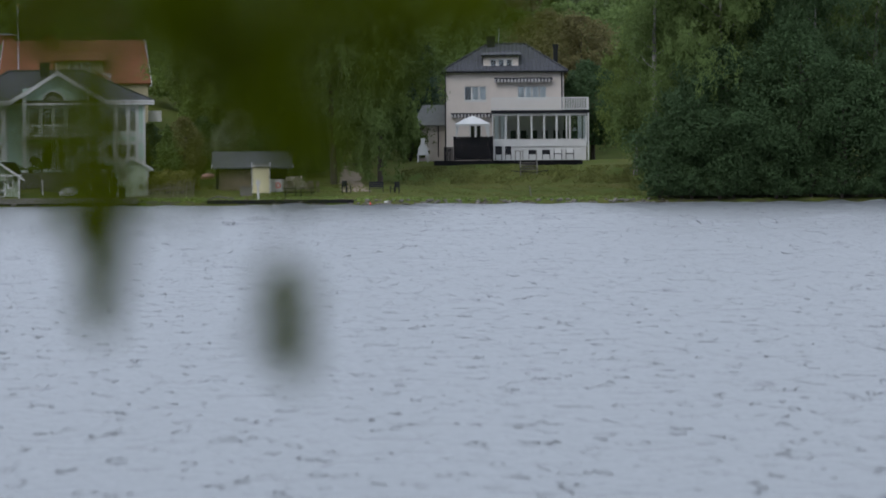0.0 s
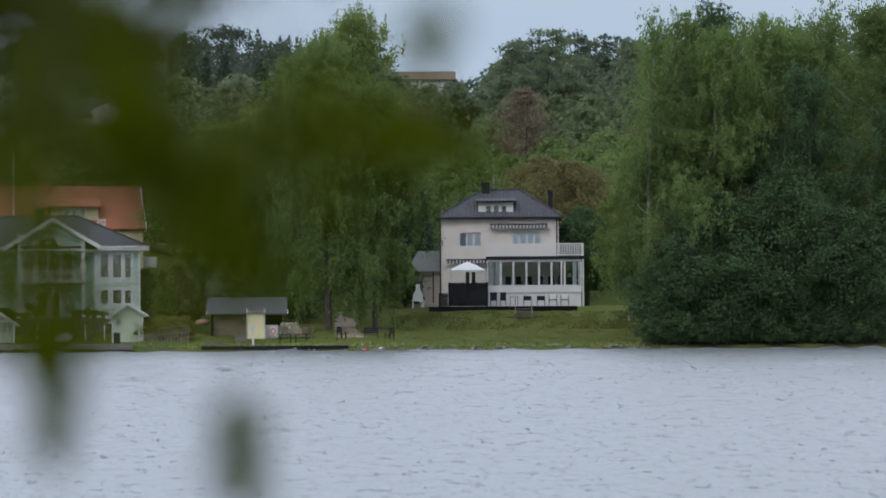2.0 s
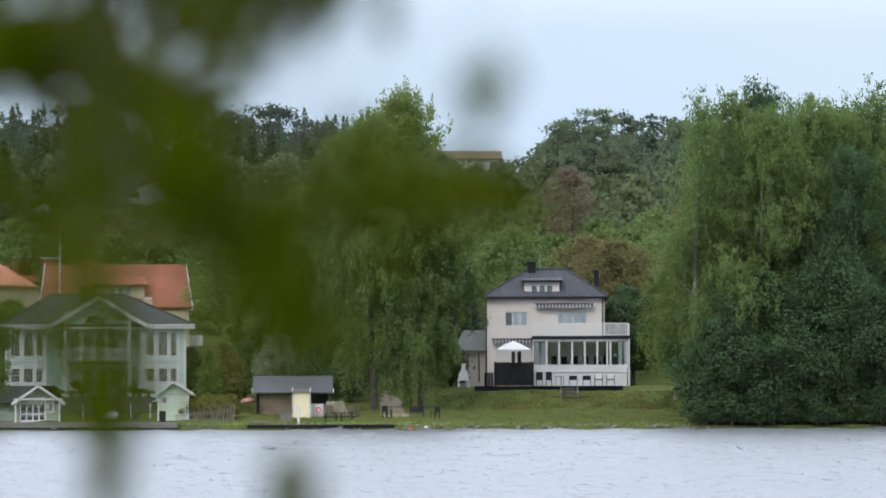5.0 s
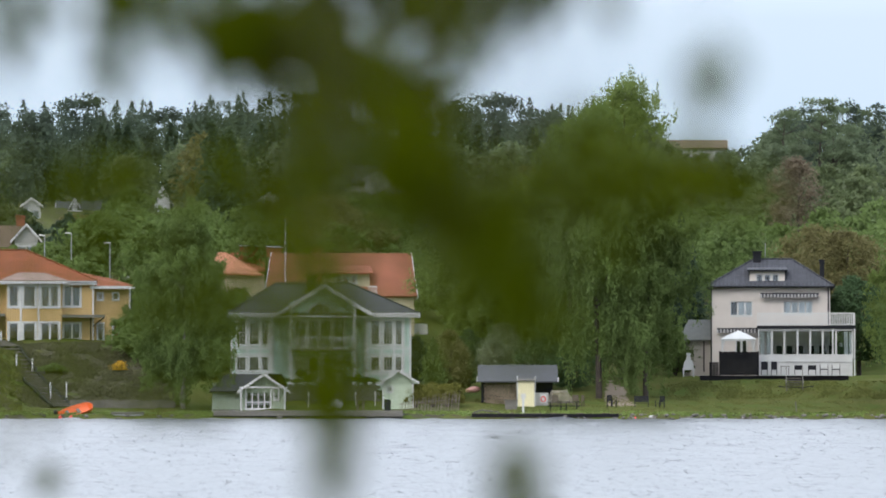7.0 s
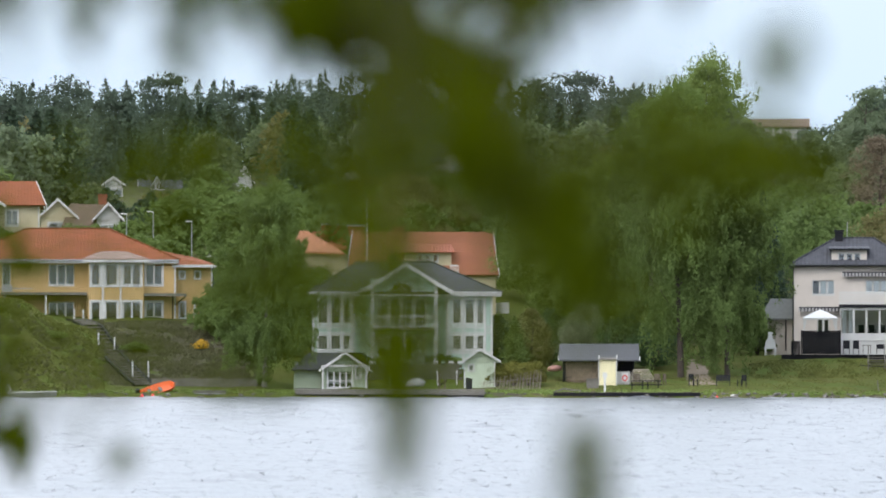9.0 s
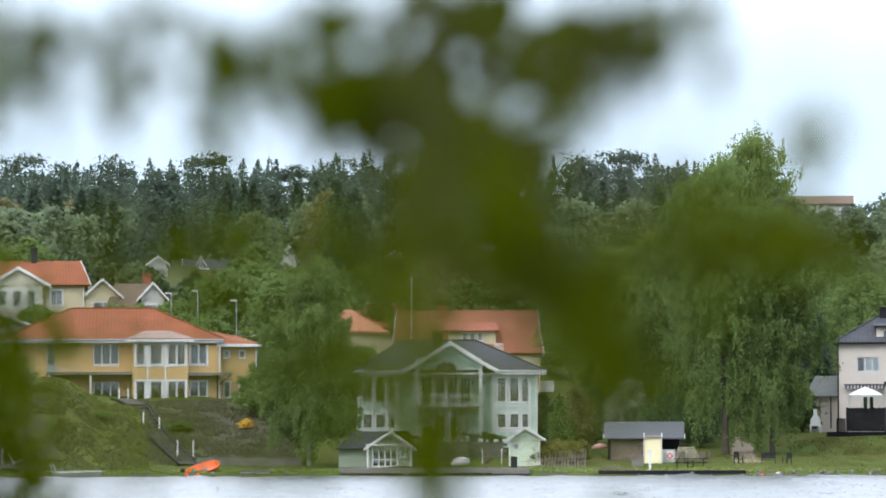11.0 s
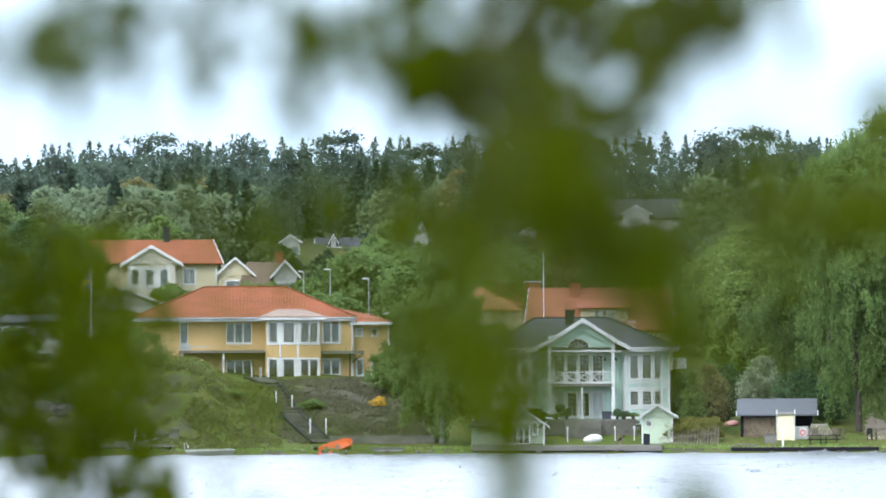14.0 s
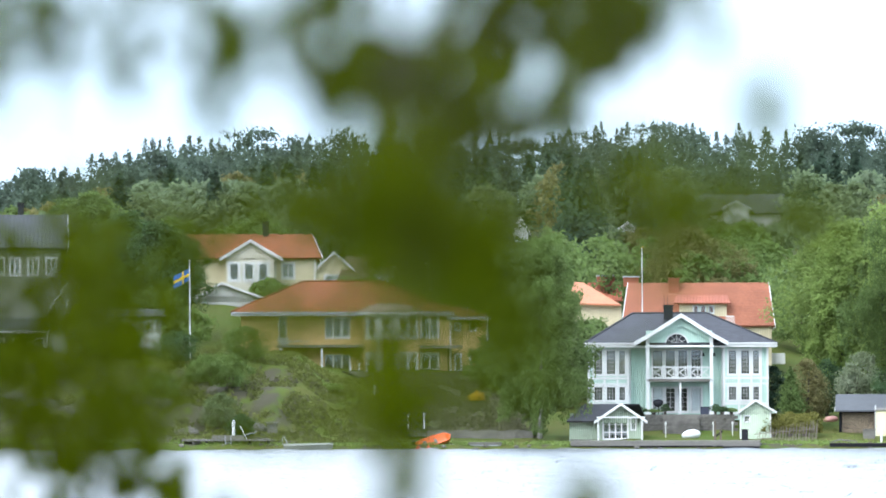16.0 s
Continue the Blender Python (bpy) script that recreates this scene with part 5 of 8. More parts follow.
    part("column", boxes((d.x(572) - 0.07, d.x(572) + 0.07, -1.6, -1.46, -0.2, d.z(624))), WHITE, h)
    bal = part("balcony", boxes((d.x(513), d.x(629), -1.7, 0.04, d.z(623), d.z(618.5))), GREYWOOD, h)
    r0, r1 = d.x(518), d.x(624)
    za, zb = d.z(617), d.z(597)
    br = part("balcony_railing", boxes((r0, r1, -1.6, -1.54, zb - 0.08, zb), (r0, r1, -1.6, -1.54, za, za + 0.08)), WHITE, h, "white railing with crossed slats")
    for i in range(5):
        a, b = r0 + (r1 - r0) * i / 5, r0 + (r1 - r0) * (i + 1) / 5
        part("post", boxes((a - 0.03, a + 0.03, -1.6, -1.54, za + 0.08, zb - 0.08)), WHITE, br)
        part("cross_slat", pole((a + 0.03, -1.57, za + 0.08), (b - 0.03, -1.57, zb - 0.08), 0.040, None, 4), WHITE, br)
        part("cross_slat", pole((a + 0.03, -1.53, zb - 0.08), (b - 0.03, -1.53, za + 0.08), 0.040, None, 4), WHITE, br)
    chimney(h, d.x(543), d.x(559), 2.2, 2.9, d.z(512), d.z(486), BLACK)
    for cx in (613, 632):
        part("wall_lamp", pole((d.x(cx), -0.06, d.z(578)), (d.x(cx), -0.06, d.z(572)), 0.09, 0.05), BLACK, h)


green_house()


def green_garden():
    d = Drawing(568, 706, 362.5)
    w = thing("garden_wall", spot(568, 363.2, level(706, 363.2)), "grey stone terrace wall with broad steps below the green house", "wall", "", d.turn, "structure")
    rng = random.Random(7)
    meshes = []
    for k in range(8):
        bm = boxes((-0.24, 0.24, -0.12, 0.12, -0.11, 0.11))
        for v in bm.verts:
            v.co += Vector((rng.uniform(-0.03, 0.03), rng.uniform(-0.03, 0.03), rng.uniform(-0.02, 0.02)))
        me = bpy.data.meshes.new("stone")
        bm.to_mesh(me)
        bm.free()
        me.materials.append(STONE)
        meshes.append(me)
    core = part("wall_core", boxes((d.x(478), d.x(668), 0.15, 4.6, -0.8, d.z(681))), STONE, w)
    for row in range(5):
        for i in range(16):
            xx = d.x(480) + 0.25 + i * 0.49 + (row % 2) * 0.24
            if d.x(541) < xx < d.x(606):
                continue
            if xx < d.x(668):
                s = new("stone", meshes[rng.randrange(8)])
                s.parent = w
                s.location = (xx, 0.08, -0.1 + row * 0.225)
    for i in range(6):
        part("step", boxes((d.x(541), d.x(606), -1.4 + i * 0.28, 0.2 if i < 5 else 0.4, -0.5, 0.02 + i * 0.175)), STONE, w)

    # boathouse by the water
    b = Drawing(446, 725, 355.5)
    bh = thing("boathouse", b.place, "sage green boathouse with glazed white doors and grey roof", "boathouse", "", b.turn)
    gl, gr_ = b.x(424), b.x(509)
    doors = [b.hole(436, 479, 686, 724), b.hole(425.5, 433, 690, 712), b.hole(485, 493, 688, 708)]
    ze = b.z(691)
    part("wall", wall_front(bmesh.new(), b.x(428), b.x(505), -0.4, ze + 0.1, 0.0, 0.12, [doors[0], doors[2]]), SAGE, bh)
    part("wall", boxes((b.x(376), b.x(428), 0.6, 0.72, -0.4, ze + 0.1)), SAGE, bh)
    part("wall", boxes((b.x(376), b.x(376) + 0.12, 0.72, 4.5, -0.4, ze), (b.x(505) - 0.12, b.x(505), 0.12, 4.5, -0.4, ze), (b.x(376), b.x(505), 4.5, 4.6, -0.4, ze + 0.5)), SAGE, bh)
    window(bh, *doors[0], 0.0, 4, 3, 0.045, 0.07, upright=1)
    window(bh, *doors[2], 0.0, 1, 2, 0.05, 0.06)
    part("door_rail", boxes((doors[0][0], doors[0][1], 0.02, 0.1, b.z(713), b.z(711))), WHITE, bh)
    gable_out(bh, b.x(420), b.x(514), b.z(693), b.x(467), b.z(661), -0.6, 3.2, SHINGLE, 0.2, SAGE, -0.0, 0.3)
    part("tie_beam", boxes((b.x(424), b.x(510), -0.64, -0.56, b.z(687), b.z(684.5))), WHITE, bh)
    for cx in (427, 504):
        part("post", boxes((b.x(cx) - 0.06, b.x(cx) + 0.06, -0.55, -0.43, -0.3, ze)), WHITE, bh)
    bm = bmesh.new()
    slab(bm, ((b.x(371), -0.1, b.z(692)), (b.x(425), -0.1, b.z(692)), (b.x(467), 2.2, b.z(662)), (b.x(402), 2.2, b.z(662))), 0.1)
    slab(bm, ((b.x(514), 4.9, b.z(692)), (b.x(371), 4.9, b.z(692)), (b.x(402), 2.2, b.z(662)), (b.x(500), 2.2, b.z(662))), 0.1)
    slab(bm, ((b.x(371), 4.9, b.z(692)), (b.x(371), -0.1, b.z(692)), (b.x(402), 2.2, b.z(662))), 0.1)
    part("side_roof", bm, SHINGLE, bh)
    part("floor", boxes((b.x(377), b.x(504), 0.13, 4.5, -0.35, 0.02)), ROOM, bh)
    sr = part("side_railing", boxes((b.x(376), b.x(424), -0.4, -0.35, 0.62, 0.68)), SAGE, bh)
    for i in range(7):
        part("slat", boxes((b.x(376) + i * 0.3, b.x(376) + i * 0.3 + 0.05, -0.39, -0.36, -0.2, 0.62)), SAGE, sr)
    # play hut
    p = Drawing(704, 716, 357.5)
    ph = thing("garden_hut", p.place, "small pale green hut with white trimmed gable roof", "hut", "", p.turn)
    wn_ = p.hole(685, 694, 684, 694)
    dr = p.hole(680, 689, 707, 730)
    part("wall", wall_front(bmesh.new(), p.x(677), p.x(732), -0.7, p.z(678), 0, 0.1, [wn_, dr]), HUTGREEN, ph)
    part("wall", boxes((p.x(677), p.x(677) + 0.1, 0.1, 2.2, -0.7, p.z(678)), (p.x(732) - 0.1, p.x(732), 0.1, 2.2, -0.7, p.z(678)), (p.x(677), p.x(732), 2.2, 2.3, -0.7, p.z(670))), HUTGREEN, ph)
    window(ph, *wn_, 0.0, 1, 2, 0.04, 0.07)
    part("door", boxes((dr[0], dr[1], 0.05, 0.09, dr[2], dr[3])), DARKWOOD, ph)
    gable_out(ph, p.x(674), p.x(742), p.z(677), p.x(705), p.z(655), -0.35, 2.5, SHINGLE, 0.16, HUTGREEN, 0.0, 0.14)
    for cx in (678, 731):
        part("corner_board", boxes((p.x(cx) - 0.05, p.x(cx) + 0.05, -0.03, 0.0, -0.6, p.z(678))), WHITE, ph)
    # jetty
    j = thing("jetty", spot(545, 350.2, 0), "long grey timber jetty in front of the green house", "jetty", "", facing(545))
    k = 350.2 / F
    for i in range(44):
        xx = (378 - 545) * k + i * 0.299
        part("plank", boxes((xx, xx + 0.28, 0.0, 3.2, 0.52 + 0.01 * math.sin(i * 1.7), 0.57 + 0.01 * math.sin(i * 1.7))), GREYWOOD, j)
    part("beam", boxes(((378 - 545) * k, (712 - 545) * k, -0.06, 0.0, 0.22, 0.56)), GREYWOOD, j)
    part("beam", boxes(((378 - 545) * k, (712 - 545) * k, 0.02, 0.2, 0.0, 0.22)), DARKWOOD, j)
    for i in range(9):
        xx = (382 - 545) * k + i * 1.6
        part("pile", pole((xx, 0.1, -1.4), (xx, 0.1, 0.45), 0.1), DARKWOOD, j)
    jl = thing("jetty", spot(680, 349.6, 0), "low dark floating jetty section", "jetty", "", facing(680))
    part("deck", boxes((-1.3, 1.3, 0, 1.5, 0.18, 0.36)), GREYWOOD, jl)
    part("float", boxes((-1.25, 1.25, 0.05, 1.45, -0.1, 0.18)), BLACK, jl)
    # upturned dinghy on the lawn
    bo = thing("dinghy", spot(591, 356.5, level(722, 356.5)), "white upturned dinghy lying on the lawn", "boat", "", facing(591))
    bm = bmesh.new()
    bmesh.ops.create_uvsphere(bm, u_segments=20, v_segments=10, radius=1.0)
    for v in bm.verts:
        v.co = Vector((v.co.x * 0.68 * (1 - 0.1 * v.co.z), v.co.y * 0.5, 0.22 + v.co.z * 0.36 + 0.06 * v.co.x))
    part("hull", bm, WHITE, bo)
    # stand and mooring clutter beside the jetty
    mp = thing("mooring_post", spot(634, 352.6, 0.45), "stout dark mooring posts at the jetty", "post", "", facing(634))
    part("post", boxes((-0.12, 0.04, 0, 0.2, -0.6, 1.45)), WOOD, mp)
    part("post", pole((0.35, 0.1, -0.6), (0.35, 0.1, 0.9), 0.07), WOOD, mp)
    part("brace", pole((-0.1, 0.1, 0.3), (0.5, 0.1, 0.75), 0.06), DARKWOOD, mp)
    cx = thing("crate", spot(686, 355.2, level(727, 355.2)), "black crate standing beside the hut", "crate", "", facing(686))
    part("body", boxes((-0.22, 0.22, 0, 0.4, -0.2, 0.7)), BLACK, cx)
    part("lid", boxes((-0.25, 0.25, -0.03, 0.43, 0.7, 0.76)), BLACK, cx)
    for X in (505, 546, 630, 664):
        lp = thing("garden_lamp", spot(X, 359, level(715, 359)), "short white garden lamp on a post", "lamp", "garden lamps", facing(X))
        part("post", pole((0, 0, -0.6), (0, 0, 0.65), 0.035), WHITE, lp)
        part("head", pole((0, 0, 0.65), (0, 0, 0.85), 0.08, 0.06), WHITE, lp)
    for X in (545, 634):
        tree("shrub", X, 364.4, 0.75, 0.42, 900, 0.07, LEAF_DARK, BARK, "box_bush", "clipped round box bush on the terrace", "shrub", "box bushes", z=level(681, 364.4))
    bx = thing("storage_box", spot(616, 366.4, level(681, 366.4)), "dark blue cushion box on the terrace", "box", "", facing(616))
    part("body", boxes((-0.36, 0.34, 0, 0.5, 0.0, 0.5)), material("navy_plastic", (0.02, 0.025, 0.05), 0.5, 0.2, 3.0), bx)
    part("lid", boxes((-0.38, 0.36, -0.02, 0.52, 0.5, 0.56)), BLACK, bx)
    bq = thing("barbecue", spot(533, 366.0, level(681, 366.0)), "black kettle barbecue under a cover on the terrace", "barbecue", "", facing(533))
    bm = bmesh.new()
    bmesh.ops.create_uvsphere(bm, u_segments=14, v_segments=9, radius=0.34)
    for v in bm.verts:
        v.co = Vector((v.co.x * (1.15 + 0.12 * math.sin(v.co.z * 9)), v.co.y, v.co.z * 0.85 + 0.82))
    part("kettle", bm, BLACK, bq)
    for sx in (-0.24, 0.24):
        part("leg", pole((sx * 1.3, 0.0, 0.0), (sx * 0.7, 0.0, 0.7), 0.03), BLACK, bq)
    part("leg", pole((0, 0.3, 0.0), (0, 0.15, 0.7), 0.03), BLACK, bq)
    part("side_shelf", boxes((0.36, 0.75, -0.15, 0.2, 0.72, 0.76)), BLACK, bq)
    for X, D, hh, r, leaf in ((500, 363.4, 0.6, 0.7, LEAF_DARK), (525, 363.5, 0.45, 0.55, LEAF_MID), (646, 363.5, 0.6, 0.6, LEAF_DARK), (662, 363.6, 0.5, 0.5, LEAF_MID)):
        tree("shrub", X, D, hh, r, 500, 0.09, leaf, BARK, "terrace_plant", "low green planting spilling over the terrace wall", "plant", "terrace plants", z=level(682, D))
    # flagpole
    fp = thing("flagpole", spot(505, 379, lie(505, 379)), "tall white flagpole without a flag", "flagpole", "", 0)
    part("pole", pole((0, 0, -0.3), (0, 0, level(386, 379) - lie(505, 379)), 0.07, 0.035), WHITE, fp)
    part("finial", pole((0, 0, level(386, 379) - lie(505, 379)), (0, 0, level(384, 379) - lie(505, 379)), 0.08, 0.02), YELLOW, fp)
    # leaning roundpole fence
    fe = thing("fence", spot(755, 355, 0), "rustic fence of grey leaning poles", "fence", "", facing(755))
    kk = 355 / F
    for i in range(60):
        xx = (706 - 755) * kk + i * 0.071
        z0 = lie(706 + i * 1.8, 355)
        hh = 0.55 + 0.75 * i / 60 + 0.14 * math.sin(i * 3.1)
        part("pole", pole((xx, 0.06 * math.sin(i), z0 - 0.3), (xx + 0.14 + 0.08 * math.sin(i * 1.9), 0, z0 + hh), 0.019, 0.013, 5), PALEPOLE, fe)
    for zz in (0.45,):
        part("rail", pole(((702 - 755) * kk, 0.08, 0.6 + zz * 0.8), ((808 - 755) * kk, 0.08, 0.75 + zz * 1.3), 0.02), PALEPOLE, fe)


green_garden()


# houses behind
def orange_roofs():
    d = Drawing(605, 560, 405.0)
    h = thing("house", d.place, "pale yellow house with orange clay tile roof and brick chimney", "house", "", d.turn)
    x0, x1 = d.x(474), d.x(733)
    ze, zr = d.z(524), d.z(446)
    part("wall", boxes((x0, x1, 0, 8.5, -2.5, ze + 0.1)), BUFF, h)
    gable_along(h, x0, x1, 0, 8.5, ze, zr, TILE_PALE, 0.25, WHITE, BUFF, 0.45)
    chimney(h, d.x(551), d.x(569), 3.2, 4.0, d.z(470), d.z(438), BRICK)
    chimney(h, d.x(470), d.x(497), 5.0, 5.9, d.z(452), d.z(433), BRICK, STEEL)
    # dormer
    holes = [d.hole(a, a + 9, 488, 502) for a in (595, 608, 622)]
    part("dormer", wall_front(bmesh.new(), d.x(570), d.x(654), d.z(520), d.z(482), 0.7, 0.85, holes), BUFF, h)
    part("dormer_side", boxes((d.x(570), d.x(570) + 0.1, 0.85, 3.0, d.z(520), d.z(482)), (d.x(654) - 0.1, d.x(654), 0.85, 3.0, d.z(520), d.z(482)), (d.x(571), d.x(653), 1.9, 2.0, d.z(520), d.z(482))), BUFF, h)
    for q in holes:
        window(h, *q, 0.7, 1, 0, 0.05, 0.06)
    bm = bmesh.new()
    slab(bm, ((d.x(560), 0.3, d.z(483.5)), (d.x(661), 0.3, d.z(483.5)), (d.x(655), 3.2, d.z(467)), (d.x(566), 3.2, d.z(467))), 0.1)
    part("dormer_roof", bm, TILE_DULL, h)
    bal = part("balcony", boxes((d.x(652), d.x(667), -0.6, 0.9, d.z(524), d.z(521))), WHITE, h)
    part("rail", boxes((d.x(652), d.x(667), -0.6, -0.56, d.z(509), d.z(507))), WHITE, bal)
    for i in range(7):
        part("slat", boxes((d.x(652 + i * 2.4), d.x(653 + i * 2.4), -0.59, -0.57, d.z(521), d.z(509))), WHITE, bal)
    side = part("side_balcony", boxes((d.x(728), d.x(757), 1.0, 3.0, d.z(592), d.z(588)), (d.x(728), d.x(757), 1.0, 1.05, d.z(588), d.z(573))), WHITE, h, "white boarded balcony at the side")
    part("roof_ladder", boxes((d.x(543), d.x(544), 0.8, 0.84, d.z(500), d.z(470)), (d.x(549), d.x(550), 0.8, 0.84, d.z(500), d.z(470))), BLACK, h)
    # next roof to the left
    e = Drawing(420, 540, 415.0)
    g = thing("house", e.place, "house with bright orange tile roof and brick chimney", "house", "", e.turn)
    part("wall", boxes((e.x(372), e.x(468), 0.5, 8, -1.5, e.z(486))), BUFF, g)
    bm = bmesh.new()
    slab(bm, ((e.x(372), 0, e.z(483)), (e.x(466), 0, e.z(486)), (e.x(400), 4, e.z(445)), (e.x(384), 4, e.z(444))), 0.14)
    slab(bm, ((e.x(466), 8, e.z(486)), (e.x(372), 8, e.z(483)), (e.x(384), 4, e.z(444)), (e.x(400), 4, e.z(445))), 0.14)
    slab(bm, ((e.x(466), 0, e.z(486)), (e.x(466), 8, e.z(486)), (e.x(400), 4, e.z(445))), 0.14)
    part("roof", bm, material("new_orange_tile", (0.42, 0.160, 0.080), 0.7, 0.2, 3.0), g)
    chimney(g, e.x(425), e.x(457), 7.2, 8.2, e.z(470), e.z(430), BRICK, STEEL)
    bm = bmesh.new()
    slab(bm, ((e.x(398), 5.0, e.z(476)), (e.x(470), 5.0, e.z(476)), (e.x(466), 8.6, e.z(443)), (e.x(408), 8.6, e.z(443))), 0.12)
    part("rear_roof", bm, TILE_DULL, g)
    # roof edge behind the birch
    q = Drawing(255, 505, 425.0)
    s = thing("house", q.place, "navy blue house with white verge boards behind the birch", "house", "", q.turn)
    part("wall", boxes((q.x(215), q.x(370), 0.3, 6, -2, q.z(485))), material("navy_boards", (0.028, 0.036, 0.075), 0.8, 0.3), s)
    gable_out(s, q.x(208), q.x(370), q.z(498), q.x(300), q.z(457), 0, 6, SLATE, 0.25, bpy.data.materials["navy_boards"], 0.3, 0.4)


orange_roofs()


def yellow_house():
    d = Drawing(30, 606, 394.0)
    h = thing("house", d.place, "ochre yellow two-storey house with red clay hip roof and white windows", "house", "", d.turn)
    x0, x1, ze = d.x(-205), d.x(165), d.z(500)
    up = [d.hole(-57, -12, 507, 543), d.hole(-139, -124, 505, 545)]
    down = [d.hole(-57, -12, 573, 600)]
    # main block, bay and wing
    shell(h, x0, x1, -1.0, ze, 0.0, 10.0, up + down, OCHRE, (d.z(555),))
    window(h, *up[0], 0.06, 3, 0, 0.07, 0.12)
    window(h, *up[1], 0.06, 1, 0, 0.07, 0.12)
    window(h, *down[0], 0.06, 3, 0, 0.07, 0.12)
    by = -1.7
    us = [(18, 34), (43, 64), (74, 105)]
    bh = [d.hole(a, b, 507, 544) for a, b in us] + [d.hole(a, b, 573, 606) for a, b in us]
    bay = part("bay", wall_front(bmesh.new(), d.x(12), d.x(110), -1.0, ze, by, by + 0.15, bh), OCHRE, h, "projecting bay with tall white windows")
    for sx in (12, 110):
        part("bay_side", boxes((d.x(sx) - (0.15 if sx > 50 else 0), d.x(sx) + (0.15 if sx < 50 else 0), by + 0.15, -0.01, -1.0, ze)), OCHRE, bay)
    part("floor", boxes((d.x(13), d.x(109), by + 0.16, -0.02, d.z(558), d.z(553))), ROOM, bay)
    for i, q in enumerate(bh):
        window(h, *q, by, (1, 1, 2)[i % 3], 0, 0.07, 0.14)
    for xx in (38.5, 69.5):
        part("corner_board", boxes((d.x(xx) - 0.07, d.x(xx) + 0.07, by - 0.05, by - 0.003, 0, ze)), WHITE, h)
    rw = [d.hole(114, 143, 507, 543), d.hole(114, 143, 573, 600)]
    part("wall", wall_front(bmesh.new(), d.x(110) + 0.01, d.x(165), -1.0, ze, -0.5, -0.3, rw), OCHRE, h)
    for q in rw:
        window(h, *q, -0.5, 2, 0, 0.07, 0.12)
    # Dark sheet close behind the panes in place of a shaded room.
    part("dark_backing", boxes((d.x(110), d.x(165), -0.06, -0.02, -1.0, ze)), ROOM, h)
    wg = [d.hole(174, 183, 519, 531), d.hole(201, 210, 519, 531), d.hole(174, 184, 573, 601), d.hole(201, 211, 573, 601)]
    part("wing", wall_front(bmesh.new(), d.x(165), d.x(231), -1.0, d.z(508), 0.3, 0.5, wg), OCHRE, h)
    part("wing_side", boxes((d.x(231) - 0.2, d.x(231), 0.5, 8, -1.0, d.z(508)), (d.x(165), d.x(231), 7.8, 8, -1.0, d.z(508)), (d.x(166), d.x(230), 3, 3.1, -1, d.z(508))), OCHRE, h)
    for q in wg:
        window(h, *q, 0.3, 1, 0, 0.05, 0.09)
    part("corner_board", boxes((d.x(229), d.x(232), 0.24, 0.296, -0.5, d.z(508))), WHITE, h)
    part("corner_board", boxes((d.x(164), d.x(167), -0.56, -0.503, -0.5, ze)), WHITE, h)
    hip_roof(h, d.x(-222), d.x(172), -0.9, 10.9, ze + 0.1, d.x(-97), d.x(48), d.z(441), TILE)
    part("eave_board", boxes((d.x(-222), d.x(172), -0.97, -0.9, ze - 0.22, ze + 0.05)), WHITE, h)
    part("eave_board", boxes((d.x(160), d.x(240), -0.57, -0.5, d.z(512), d.z(507))), WHITE, h)
    part("gutter", pole((d.x(-222), -1.04, ze + 0.0), (d.x(172), -1.04, ze + 0.0), 0.07), STEEL, h)
    bm = bmesh.new()
    slab(bm, ((d.x(130), -0.5, d.z(507)), (d.x(240), -0.5, d.z(507)), (d.x(200), 4, d.z(492)), (d.x(130), 4, d.z(478))), 0.12)
    slab(bm, ((d.x(240), -0.5, d.z(507)), (d.x(240), 8.5, d.z(507)), (d.x(200), 4, d.z(492))), 0.12)
    part("wing_roof", bm, TILE, h)
    # pale metal roof of the bay
    bm = bmesh.new()
    a = [(d.x(2), by - 0.3, ze + 0.12), (d.x(24), by - 0.45, ze + 0.12), (d.x(96), by - 0.45, ze + 0.12), (d.x(120), by - 0.3, ze + 0.12)]
    t0, t1 = (d.x(40), 1.2, d.z(480)), (d.x(70), 1.2, d.z(480))
    slab(bm, (a[0], a[1], t0), 0.08)
    slab(bm, (a[1], a[2], t1, t0), 0.08)
    slab(bm, (a[2], a[3], t1), 0.08)
    part("bay_roof", bm, material("pink_grey_sheet", (0.26, 0.18, 0.15), 0.85, 0.15, 2.0), h, "pale sheet metal roof over the bay")
    part("eave_board", boxes((d.x(2), d.x(120), by - 0.5, by - 0.3, ze - 0.16, ze + 0.02)), WHITE, h)
    # balcony and canopy slabs
    bl = part("balcony", boxes((d.x(-140), d.x(11), -2.2, -0.01, d.z(561), d.z(556.5))), GREYWOOD, h)
    part("support", boxes((d.x(-136), d.x(-132), -2.1, -1.9, -1.5, d.z(561)), (d.x(-63), d.x(-60), -2.1, -1.9, -1.5, d.z(561))), WHITE, bl)
    part("railing", boxes((d.x(-140), d.x(-85), -2.2, -2.16, d.z(551), d.z(549)), (d.x(-138), d.x(-120), -2.1, -1.9, d.z(556), d.z(545))), STEEL, bl)
    c2 = part("canopy", boxes((d.x(111), d.x(186), -2.0, -0.52, d.z(563), d.z(558))), GREYWOOD, h)
    part("brace", pole((d.x(184), -1.8, d.z(563)), (d.x(166), -0.6, d.z(578)), 0.05), DARKWOOD, c2)
    part("post", boxes((d.x(160), d.x(162), -1.9, -1.8, -0.6, d.z(563))), DARKWOOD, c2)


yellow_house()


